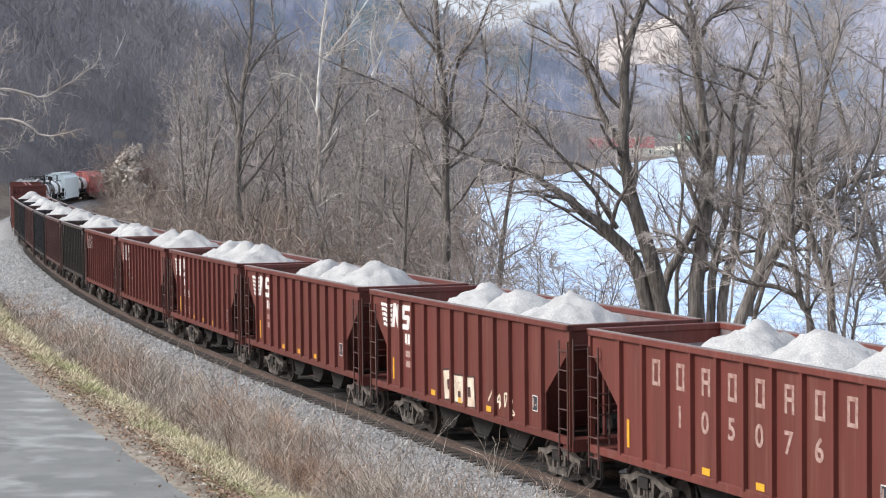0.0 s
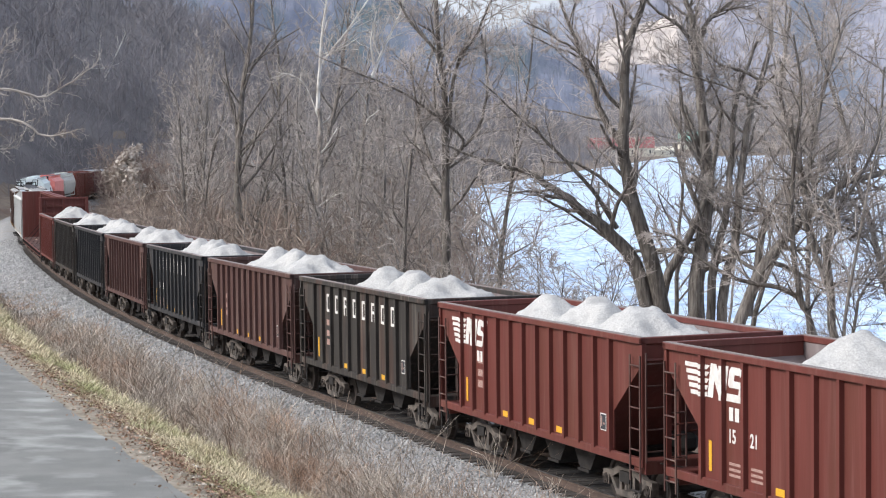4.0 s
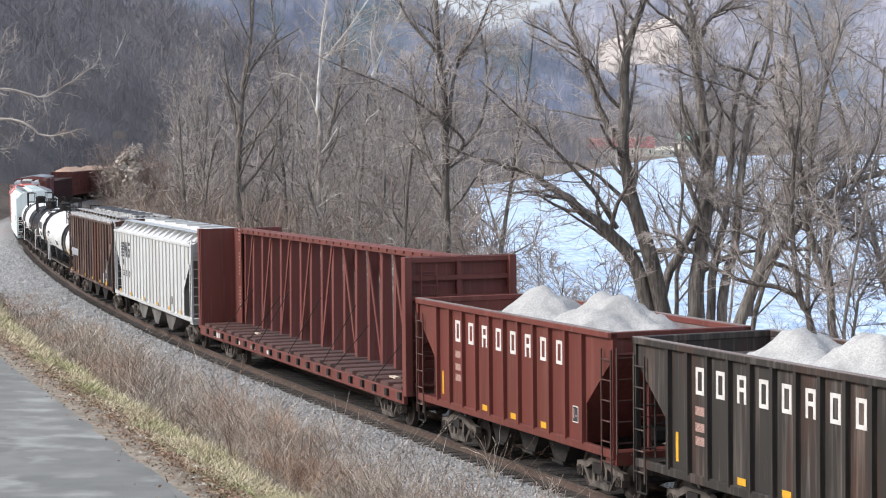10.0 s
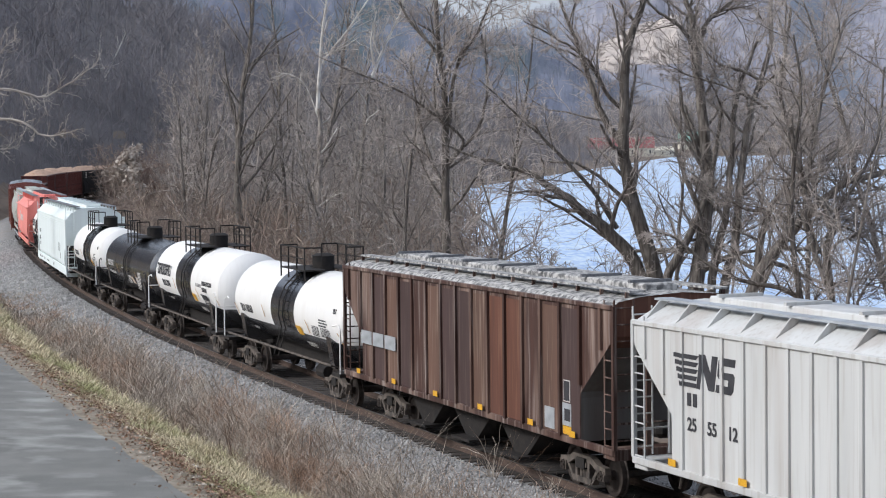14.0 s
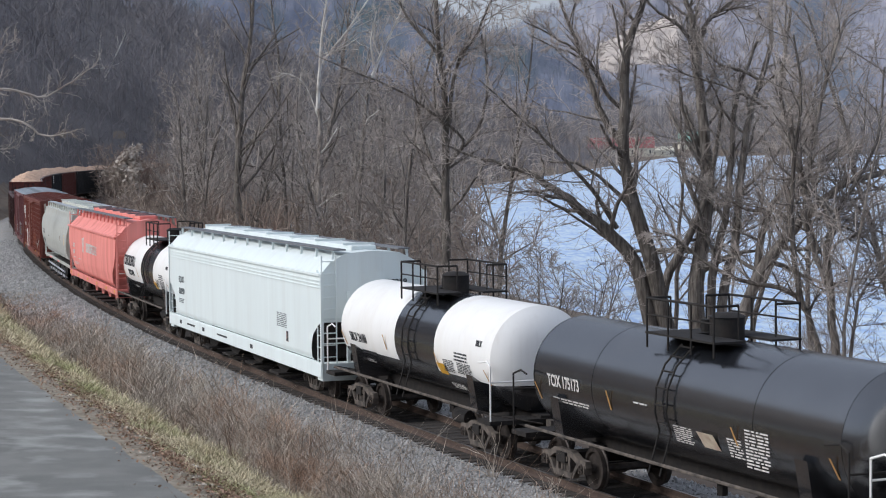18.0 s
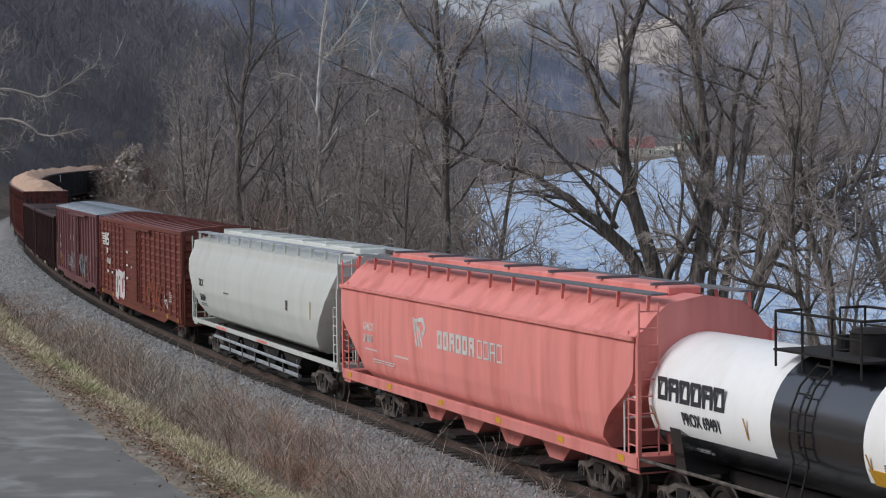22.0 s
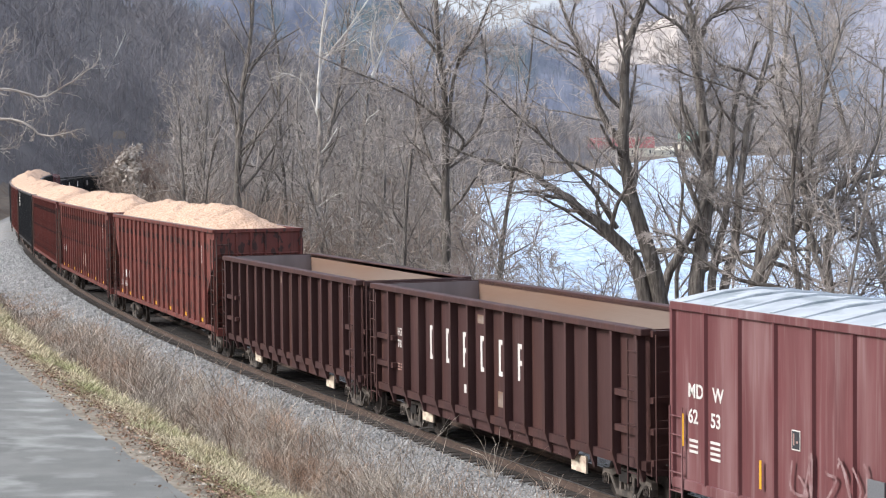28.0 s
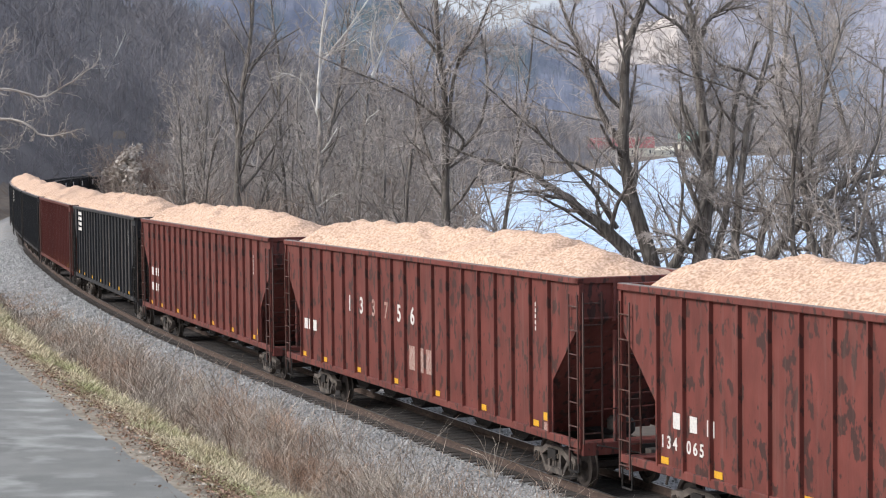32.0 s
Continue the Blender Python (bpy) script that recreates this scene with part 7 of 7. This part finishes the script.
HIGH = [(1.36, 1.2), (1.54, 1.22), (1.55, 3.96), (1.52, 4.07), (1.42, 4.15), (0.9, 4.24), (0.0, 4.3)]
br = covered_hopper("rust-streaked brown ribbed covered hopper car with a grey roof", 16.4, HIGH, CUT, P_RUSTY, 5.8, ribs=17, sill=(1.1, 1.24), eave_bays=15, walk_mat=M_WORN, roof_mat=M_WORN, dark_ends=P_ORANGE)
for k, ink in enumerate((P_RUSTY, P_PLUMRUST, P_TANRUST, P_PLUMRUST, P_RUSTY, P_TANRUST, P_PLUMRUST, P_PLUMRUST, P_TANRUST, P_ORANGE, P_ORANGE, P_RUSTY, P_TANRUST, P_PLUMRUST)):
    x = -6.6875 + 0.9625 * (k + 0.5) - 0.05
    boxes("side_panel", [(x - 0.43, x + 0.43, -1.556, -1.546, 1.26, 3.9)], ink, br, "rust-stained side panel")
slabs("lettering", [(x, x + 0.8, -1.624, -1.618, 2.1, 2.45) for x in (-6.6, -5.7, -4.8)], M_ROOF, br, "three pale blue-grey number plates")
reflectors(br, [-7.0, -4.3, -1.4, 1.4, 4.2, 6.3], 1.26, -1.622)
slabs("data_panel", [(4.95, 5.45, -1.562, -1.557, 1.3, 1.75), (5.85, 6.27, -1.562, -1.557, 1.45, 1.92)], M_ROOF, br, "pale grey data panel")
slabs("data_panel", [(5.9, 6.22, -1.562, -1.557, 1.95, 2.4)], M_MARK, br, "white-bordered data panel")
slabs("data_panel", [(5.92, 6.2, -1.566, -1.562, 1.97, 2.38), (5.95, 6.22, -1.566, -1.562, 1.55, 1.8)], M_INK, br, "dark data panel")
slabs("reflector", [(5.87, 6.27, -1.562, -1.557, 1.27, 1.44)], M_YELLOW, br, "broad yellow reflector")
couple(br, 14.8, 16.4, 5.8)

# tank cars
TW = "white tank car with black band and belly"
def stencil_block(tk, m, w, rows, ink, seed, h=0.032, label="small stencil lines"):
    """Lines too small to read, as broken thin bars."""
    q = random.Random(seed)
    bm = bmesh.new()
    for j in range(rows):
        x = 0.0
        while x < w - 0.05:
            ln = min(q.uniform(0.08, 0.3), w - x)
            bx(bm, x, x + ln, -j * h * 2, -j * h * 2 + h, 0.0, 0.004)
            x += ln + q.uniform(0.03, 0.07)
    part("lettering", bm, ink, tk, label).matrix_basis = m


def flat_panel(name, tk, m, w, h, material, label):
    bm = bmesh.new()
    bx(bm, 0, w, 0, h, 0, 0.005)
    part(name, bm, material, tk, label).matrix_basis = m


M_AMBER = mat("faded_amber_stripe", (0.6, 0.33, 0.1), (0.42, 0.24, 0.09), rough=0.6, scale=9)
for back, L, lab, num, code, mark, band, R, zc in ((1.35, 12.6, TW, "160263", "TILX", False, (-1.5, 1.1), 1.24, 2.31), (-12.05, 11.8, TW + ", bold lettering", "73945", "PROX", True, (-1.7, 1.0), 1.27, 2.41), (-25.67, 12.65, "glossy black tank car with a railed top platform", "175173", "TCIX", False, (-1.3, 1.3), 1.24, 2.27), (-38.85, 11.5, TW, "24181", "SBLX", False, (-1.05, 1.8), 1.24, 2.33), (-72.3, 11.5, "short white tank car with a black band and belly", "69491", "PROX", True, (-1.0, 1.8), 1.24, 2.35)):
    black = "glossy black" in lab
    tk = tank_car(lab, L, L / 2 - 1.5, not black, band, R, zc)
    ink = M_MARK if black else M_INK

    def on_shell(a, x):
        return pose(x, -(R + 0.007) * math.cos(a), zc + (R + 0.007) * math.sin(a), 90 - math.degrees(a))
    x0 = -L / 2 + 0.75
    if mark:
        for k in range(6):
            part("lettering", hollow_block(0.36, 0.44, 0.09, 0.006, k % 3 == 1), ink, tk, "bold dark company name in hollow blocks").matrix_basis = on_shell(0.02, x0 + k * 0.42)
        letters(code + " " + num, 0.36, 0, 0, 0, ink, tk, on_shell(-0.3, x0 + 0.9) @ Matrix.Diagonal((0.72, 1, 1, 1)))
    else:
        letters(code + " " + num, 0.36, 0, 0, 0, ink, tk, on_shell(-0.12 if black else -0.28, x0 + 0.35) @ Matrix.Diagonal((0.76, 1, 1, 1)))
        stencil_block(tk, on_shell(-0.34 if black else -0.48, x0 + 0.5), 1.7, 2, ink, L + 1)
    if num == "73945":
        for text, a in (("SODIUM HYDROXIDE", 0.02), ("SOLUTION", -0.16)):
            letters(text, 0.22, 0, 0, 0, M_INK, tk, on_shell(a, L / 2 - 3.0) @ Matrix.Diagonal((0.75, 1, 1, 1)))
        stencil_block(tk, on_shell(0.02, 1.9), 0.9, 3, M_INK, 7, 0.022)
        flat_panel("data_panel", tk, on_shell(-0.52, L / 2 - 3.0), 0.95, 0.4, M_INK, "dark data panel")
        stencil_block(tk, on_shell(-0.32, L / 2 - 2.95) @ pose(0, 0.02, 0.006), 0.85, 5, M_MARK, 8, 0.025)
    elif not black:
        letters(code, 0.2, 0, 0, 0, M_INK, tk, on_shell(0.22, L / 2 - 1.3) @ Matrix.Diagonal((0.8, 1, 1, 1)))
        stencil_block(tk, on_shell(-0.02, L / 2 - 2.6), 0.8, 3, M_INK, L + 2, 0.04)
        stencil_block(tk, on_shell(-0.2, L / 2 - 3.4), 0.7, 7, M_INK, L + 3, 0.022)
        stencil_block(tk, on_shell(-0.2, L / 2 - 2.5), 0.9, 7, M_INK, L + 4, 0.02)
    else:
        stencil_block(tk, on_shell(-0.3, 0.2), 0.7, 8, M_MARK, 5, 0.022)
        flat_panel("data_panel", tk, on_shell(-0.55, 1.2), 0.6, 0.36, M_SPRAY, "faded yellow data panel")
        stencil_block(tk, on_shell(-0.3, 2.2), 0.5, 7, M_MARK, 6, 0.028)
        stencil_block(tk, on_shell(-0.1, 2.9), 0.8, 12, M_MARK, 9, 0.03)
        stencil_block(tk, on_shell(-0.08, -1.3), 0.55, 1, M_MARK, 10, 0.03)
    if not black:
        flat_panel("placard", tk, on_shell(-0.52, band[1] + 0.15), 0.5, 0.32, M_YELLOW, "yellow warning panel")
        stencil_block(tk, on_shell(-0.75, band[1] + 0.4), 0.8, 4, M_MARK, L + 5, 0.025)
        stencil_block(tk, on_shell(-0.75, x0 + 0.6), 0.9, 2, M_MARK, L + 6, 0.03)
    for x, a in ((-L / 2 + 0.55, -0.42), (L / 2 - 0.65, -0.5), (-L / 2 + 3.95, -0.3), (L / 2 - 3.8, -0.4)):
        flat_panel("reflector", tk, on_shell(a, x), 0.05, 0.42, M_AMBER, "upright amber reflector")
    couple(tk, back, L, L / 2 - 1.5)

# covered hoppers with smooth sides
SMOOTH = [(1.5, 1.22), (1.56, 1.3), (1.57, 2.2), (1.57, 3.62), (1.54, 3.72), (1.25, 4.05), (0.8, 4.28), (0.0, 4.34)]
CUT2 = [(1.2, 0.95), (1.6, 1.05), (1.95, 0.85), (2.25, 0.3), (2.35, 0.08), (4.4, 0.06)]
eq = covered_hopper("smooth pale blue-grey covered hopper car, clean paint", 20.1, SMOOTH, CUT2, P_BLUEGREY, 7.6, dark_ends=P_BLUEGREY, sill=(0.78, 1.2), bays=4, walk_mat=M_WALK, eave_bays=13, y_sill=1.55)
boxes("side_crease", [(-9.9, 9.9, -1.59, -1.56, z, z + 0.035) for z in (3.3, 3.4, 3.5)], P_BLUEGREY, eq)
letters("620259", 0.3, -8.4, 2.02, -1.582, M_GREYINK, eq)
letters("620259", 0.24, 0, 0, 0, M_INK, eq, pose(10.0, 0.3, 3.35, 90, 0, 90))
letters("EQUX", 0.3, -8.4, 2.45, -1.582, M_GREYINK, eq)
stencil_block(eq, pose(5.3, -1.574, 2.3, 90), 1.1, 8, M_GREYINK, 31, 0.028)
stencil_block(eq, pose(-8.4, -1.574, 1.82, 90), 0.8, 3, M_GREYINK, 32, 0.03)
stencil_box(eq, 6.3, 1.5, -1.56)
slabs("lettering", [(x, x + 0.3, -1.61, -1.603, 0.93, 1.06) for x in (-8.2, -4.6, 2.1)] + [(-7, -5.8, -1.61, -1.603, 0.97, 1.03), (-2.4, -1, -1.61, -1.603, 0.97, 1.03)], M_INK, eq, "sill stencils")
couple(eq, -59.3, 20.1, 7.6)

ROUND = [(1.2, 1.2), (1.42, 1.38), (1.54, 1.75), (1.585, 2.4), (1.572, 2.95), (1.49, 3.35), (1.33, 3.7), (1.08, 3.97), (0.7, 4.18), (0.0, 4.3)]
CUT3 = [(1.2, 2.4), (1.7, 1.75), (2.1, 1.3), (2.6, 0.75), (3.1, 0.3), (3.4, 0.08), (4.4, 0.05)]
CUT4 = [(1.2, 1.7), (1.6, 1.5), (2.0, 1.05), (2.35, 0.5), (2.6, 0.2), (2.8, 0.07), (4.4, 0.05)]
LEDGE = [(1.22, 1.16), (1.48, 1.42), (1.57, 1.9), (1.59, 2.6), (1.57, 3.3), (1.54, 3.54), (1.36, 3.66), (1.12, 3.93), (0.8, 4.17), (0.0, 4.3)]
pk = covered_hopper("faded coral-red covered hopper car with rounded sides and white lettering", 17.6, LEDGE, CUT4, P_PINK, 6.3, bays=4, walk_mat=M_WALK, eave_bays=14, y_sill=1.5, dark_ends=P_PINK, bay_mat=P_PINK, bay_y=0.85)
company_blocks(pk, [-1.55 + k * 0.4 for k in range(6)], 2.42, 0.32, 0.44, 0.1, -1.594, M_MARK, "white company name in bold hollow blocks")
company_blocks(pk, [0.95 + k * 0.38 for k in range(4)], 2.42, 0.3, 0.42, 0.045, -1.594, M_MARK, "white company name in thin hollow blocks")
bm = bmesh.new()
for k in range(3):
    prism(bm, [(-3.0 + k * 0.2, 2.35), (-2.92 + k * 0.2, 2.35), (-3.1 + k * 0.17, 3.05 - 0.1 * k), (-3.2 + k * 0.17, 3.05 - 0.1 * k)], -1.595, -1.587)
prism(bm, [(-3.2, 3.0), (-2.5, 3.1), (-2.3, 2.85), (-2.5, 2.6), (-2.6, 2.7), (-2.45, 2.86), (-2.6, 2.98), (-3.2, 2.92)], -1.595, -1.587)
part("emblem", bm, M_MARK, pk, "white curved-stripe emblem")
letters("31830", 0.28, -6.9, 2.15, -1.592, M_MARK, pk)
letters("GACX", 0.28, -6.9, 2.47, -1.592, M_MARK, pk)
end_bars("lettering", [(-6.8, 1.95, 0.9, 0.035), (-4.6, 1.95, 1.0, 0.035)], -1.575, M_MARK, pk, "white stencil marks")
stencil_block(pk, pose(-6.2, -1.56, 1.72, 90), 1.6, 2, M_MARK, 41, 0.03)
reflectors(pk, [-8.3, -5.2, -1.6, 1.9, 5.2, 8.0], 1.06, -1.554)
couple(pk, -89.4, 17.6, 6.3)
BELLY = [(0.95, 1.3), (1.28, 1.5), (1.49, 1.85), (1.585, 2.4), (1.572, 2.95), (1.49, 3.35), (1.33, 3.7), (1.3, 3.74), (1.26, 4.02), (0.7, 4.18), (0.0, 4.28)]
tl = covered_hopper("pale cream-grey covered hopper car with unloading pipes", 17.8, BELLY, CUT3, P_CREAM, 6.5, sill=(1.1, 1.24), bays=4, walk_mat=M_ROOF, eave_bays=13, y_sill=1.32, pipes=True)
letters("56604", 0.34, 0, 0, 0, M_INK, tl, pose(-6.9, -1.525, 2.0, 99.8))
letters("TILX", 0.34, -6.9, 2.52, -1.59, M_INK, tl)
end_bars("lettering", [(-3.3, 2.45, 0.7, 0.04)], -1.59, M_INK, tl, "dark stencil marks")
end_bars("reflector", [(7.0, 2.35, 0.07, 0.5)], -1.592, M_YELLOW, tl, "upright yellow reflector")
end_bars("lettering", [(-5.2, 1.13, 1.4, 0.08), (0.2, 1.13, 1.2, 0.08)], -1.374, P_PINK, tl, "reddish sill stencil")
stencil_box(tl, 4.4, 2.42, -1.588)
stencil_block(tl, pose(-6.8, -1.51, 1.9, 99.8), 0.9, 2, M_GREYINK, 62, 0.03)
couple(tl, -108.2, 17.8, 6.5)

# box cars
nb = box_car("rust-red box car with a ribbed roof, white emblem and graffiti", 19.6, 4.3, P_BOX, 7.0, P_BOX, 19, True, (-2.2, 0.85))
rail_emblem(nb, -8.8, 3.1, -1.6, 0.56, M_MARK)
letters("463 502", 0.34, -7.6, 2.3, -1.6, M_MARK, nb)
end_bars("lettering", [(-7.6, 2.75, 0.4, 0.24), (-7.5, 1.9, 0.4, 0.1), (-6.3, 1.9, 0.4, 0.1)], -1.598, M_MARK, nb, "white stencil marks")
M_MAROON = mat("spray_paint_red", (0.4, 0.06, 0.09), (0.22, 0.05, 0.08), rough=0.7, scale=4)
block_graffiti(nb, -5.2, 1.0, 2.9, 1.15, 4, M_MARK, M_MAROON, -1.602, 2, "white block graffiti letters edged in red")
scrawl(nb, 2.6, 1.15, 3.3, 1.2, 4, M_SPRAY_RED, -1.602, 0.1, 4, "faded orange looping graffiti")
scrawl(nb, 6.6, 1.3, 0.6, 0.5, 1, M_MARK, -1.612, 0.06, 9, "small white tag")
end_bars("lettering", [(-1.9, 3.0 - 0.55 * k, 0.5, 0.09) for k in range(3)] + [(-0.6, 2.4, 0.16, 0.12)], -1.675, M_MARK, nb, "white scuffed labels on the door")
stencil_block(nb, pose(7.5, -1.598, 1.9, 90), 0.45, 5, M_MARK, 42, 0.04)
reflectors(nb, [-9.2, -6.2, -3.2, 0.8, 3.8, 6.8, 9.0], 0.92, -1.58)
couple(nb, -128.6, 19.6, 7.0)
md = box_car("dusty plum-red box car with a silver roof and scrawled graffiti", 18.6, 4.35, P_PLUM, 6.6, M_SILVER, 17, False, (-2.2, 1.6))
for text, x, z in (("MD", -8.75, 2.62), ("W", -7.88, 2.62), ("62", -8.75, 2.15), ("53", -7.95, 2.15)):
    letters(text, 0.36, x, z, -1.524, M_MARK, md)
end_bars("lettering", [(-8.7, 1.8 - 0.1 * k, 0.3, 0.05) for k in range(3)] + [(-7.95, 1.85 - 0.1 * k, 0.34, 0.05) for k in range(4)], -1.524, M_MARK, md, "white stencil lines")
end_bars("reflector", [(-8.85, 1.7, 0.07, 0.6), (-6.2, 1.3, 0.07, 0.5), (6.4, 1.5, 0.07, 0.5)], -1.598, M_YELLOW, md, "upright yellow reflector")
scrawl(md, 2.0, 1.15, 3.6, 1.1, 8, M_ROOF, -1.604, 0.09, 5, "pale scrawled graffiti")
scrawl(md, 2.1, 1.2, 3.4, 1.0, 7, M_INK, -1.613, 0.045, 7, "dark outlines of graffiti")
scrawl(md, -1.9, 1.15, 2.6, 1.1, 7, M_ROOF, -1.70, 0.07, 6, "pale scrawled graffiti on the door")
scrawl(md, -5.2, 1.2, 2.2, 1.0, 5, M_PLUMCHALK, -1.604, 0.05, 8, "faint chalky scrawl")
slab("door_label", -0.9, -0.2, -1.632, -1.626, 2.75, 3.1, M_MARK, md, "white door notice")
slab("door_label", -1.75, -1.6, -1.632, -1.626, 2.8, 3.0, M_MARK, md)
slab("tack_board", -3.0, -2.55, -1.62, -1.595, 1.6, 1.95, M_WALK, md, "grey steel placard board")
slab("tack_board", -2.5, -2.36, -1.62, -1.6, 3.45, 3.6, M_INK, md)
end_bars("reflector", [(-2.95, 1.2, 0.08, 0.45), (3.3, 1.1, 0.07, 0.5)], -1.6, M_YELLOW, md, "upright yellow reflector")
stencil_box(md, -5.3, 2.1, -1.524)
couple(md, -148.2, 18.6, 6.6)

# gondolas
for back, L, ribs, marks in ((-164.5, 15.3, 15, "7621"), (-180.0, 14.4, 15, "7551")):
    g = gondola_car("empty dark maroon gondola car, rusty orange inside", L, 3.72, L / 2 - 1.75, ribs)
    p = (L - 0.5) / (ribs - 1)
    company_blocks(g, [-L / 2 + 0.25 + p * (3.5 + k) - 0.16 for k in range(6)], 2.1, 0.36, 0.82, 0.11, -1.462, M_MARK if marks == "7621" else M_SPRAY, "tall pale company name in hollow blocks")
    for text, z in (("HZGX", 2.5), (marks, 2.2)):
        letters(text, 0.26, -L / 2 + 0.25 + p + 0.22, z, -1.463, M_MARK, g)
    stencil_block(g, pose(-L / 2 + 0.25 + p + 0.2, -1.463, 1.75, 90), 0.6, 3, M_FADED, 61, 0.035)
    end_bars("lettering", [(-L / 2 + 0.25 + p * 5.4, 1.5, 0.14, 0.2), (-L / 2 + 0.25 + p * 2.7, 2.0, 0.1, 0.05)], -1.463, M_MARK, g, "small white patch")
    slabs("rust_patch", [(-L / 2 + 0.25 + p * 6.2, -L / 2 + 0.25 + p * 6.7, -1.466, -1.46, 3.2, 3.4), (-L / 2 + 0.25 + p * 7.3, -L / 2 + 0.25 + p * 7.7, -1.466, -1.46, 1.4, 1.75)], M_ORANGE_RUST, g, "orange rust patch on the side")
    couple(g, back, L, L / 2 - 1.75)

# wood-chip hoppers
CHIP_ROWS = [(-202.3, P_CHIP, "134065"), (-224.6, P_CHIP, "133756"), (-246.8, P_CHIP, ""), (-268.9, P_BLACK, "mark"), (-291.1, P_OXIDE, ""), (-313.2, P_BLACK, ""), (-335.3, P_BLACK, "mark"), (-357.4, P_BLACK, ""), (-379.5, P_BLACK, "")]
for k, (back, body, num) in enumerate(CHIP_ROWS):
    L = 20.6
    c = open_hopper(("black" if body is P_BLACK else "rust-blotched red") + " high-sided hopper car heaped with wood chips", L, 4.55, body, 19, 3.7, 2.3, 1.45, 6, M_INSIDE, 8.0, rib_proud=0.08, bay_foot=0.6, bay_y=0.8, rib_w=0.033, end_ribs=(-0.75, -0.25, 0.25, 0.75))
    e = L / 2
    pitch = (L - 3.06) / 18
    if num.isdigit():
        if num == "133756":
            for j, ch in enumerate(num):
                letters(ch, 0.6, -e + 1.53 + pitch * (4.3 + 1 * j), 2.85, -1.505, M_FADED if j in (2, 3) else M_MARK, c)
            end_bars("lettering", [(-e + 1.75 + j * 0.42, 2.05, 0.3, 0.3) for j in range(3)], -1.504, M_MARK, c)
            end_bars("lettering", [(0.2 + j * 0.6, 1.7, 0.4, 0.6) for j in range(3)], -1.504, M_FADED, c, "faded round stencils")
        else:
            for j, ch in enumerate(num):
                letters(ch, 0.33, -e + 1.57 + pitch * (j // 3) + 0.235 * (j % 3), 1.55, -1.504, M_MARK, c)
            end_bars("lettering", [(-e + 2.05 + j * 0.62, 1.95, 0.26, 0.3) for j in range(3)], -1.503, M_MARK, c)
    elif num == "mark":
        for y in (-1.57, 1.59):
            sx = -1 if y < 0 else 1
            end_bars("emblem", [(sx * (e - 2.8) - 0.6, 3.4 + 0.25 * j, 1.3, 0.16) for j in range(4)], y, M_MARK, c, "white striped emblem")
    else:
        end_bars("lettering", [(-e + 1.8 + j * 0.6, 2.4 - 0.6 * i, 0.35, 0.3) for j in range(3) for i in range(2)], -1.503, M_MARK if body is not P_OXIDE else M_FADED, c)
    reflectors(c, [-e + 1.6 + pitch * j for j in (0, 2, 5, 8, 11, 14, 17)], 1.24, -1.506)
    end_bars("reflector", [(e - 1.66, 1.6, 0.06, 0.5), (e - 1.9, 1.42, 0.3, 0.17)], -1.506, M_YELLOW, c, "yellow corner reflector")
    end_bars("lettering", [(e - 1.88, 1.2, 0.26, 0.18)], -1.504, M_FADED, c, "faded data stencil")
    end_bars("lettering", [(e - 2.32, 3.3 + 0.13 * j, 0.05, 0.09) for j in range(5)], -1.504, M_MARK, c, "small upright stencil")
    n = [rng.uniform(-0.08, 0.08) for _ in range(5)]
    load = heap("wood_chip_load", "heaped pale orange wood chips in a high-sided hopper", "wood chips", L - 0.35, 1.44, 4.2, 4.5, [(-7.0, 5.12 + n[0], 2.0), (-5.0, 5.12 + n[3], 1.6), (-3.0, 5.2 + n[1], 1.6), (-1.1, 5.16 + n[4], 1.6), (0.8, 5.2 + n[2], 1.6), (2.6, 5.15 + n[0], 1.6), (4.4, 5.18 + n[3], 1.6), (6.6, 5.1 + n[4], 1.6)], M_CHIPS, rough=0.06, slope=0.44)
    couple(c, back + 0.2, L, 8.0, load)

# tail: a plum box car and black hoppers with white emblem plates
tb = box_car("plum-red box car behind the wood-chip hoppers", 14.0, 4.3, P_PLUM, 5.0, P_PLUM, 13, False, (-1.5, 1.5))
couple(tb, -395.0, 14.0, 5.0)
for k in range(9):
    back = -407.0 - 11.6 * k
    L = 10.8
    c = open_hopper("black open hopper car with a white emblem plate", L, 3.6, P_BLACK, 11, 3.1, 2.0, 1.3, 3, M_SOOT_SHADE, L / 2 - 1.55)
    end_bars("emblem", [(2.6, 2.3, 1.0, 0.75)], 1.61, M_MARK, c, "white square emblem")
    end_bars("emblem", [(-3.6, 2.3, 1.0, 0.75)], -1.59, M_MARK, c, "white square emblem")
    couple(c, back, L, L / 2 - 1.55)


def motions():
    """The train rolls past: every car follows the track with both of its trucks, and its wheels turn."""
    for ob, mid, half in TRAIN:
        rows = []
        for k in range(33):
            t = float(k)
            s = mid + train_s(t)
            ax, ay, _ = track(s + half)
            bx_, by, _ = track(s - half)
            h = math.degrees(math.atan2(ay - by, ax - bx_))
            rows.append((t, pose((ax + bx_) / 2, (ay + by) / 2, 0, 0, 0, h)))
        walk(ob, rows)
    rolled = {}
    for w, x in WHEELSETS:
        if x not in rolled:
            walk(w, [(k / FPS, pose(x, 0, 0.46, 0, math.degrees(train_s(k / FPS) / 0.46) % 360)) for k in range(0, 961)])
            rolled[x] = w.animation_data
        else:
            w.rotation_mode = "QUATERNION"
            w.animation_data_create()
            w.animation_data.action = rolled[x].action
            w.animation_data.action_slot = rolled[x].action_slot


motions()
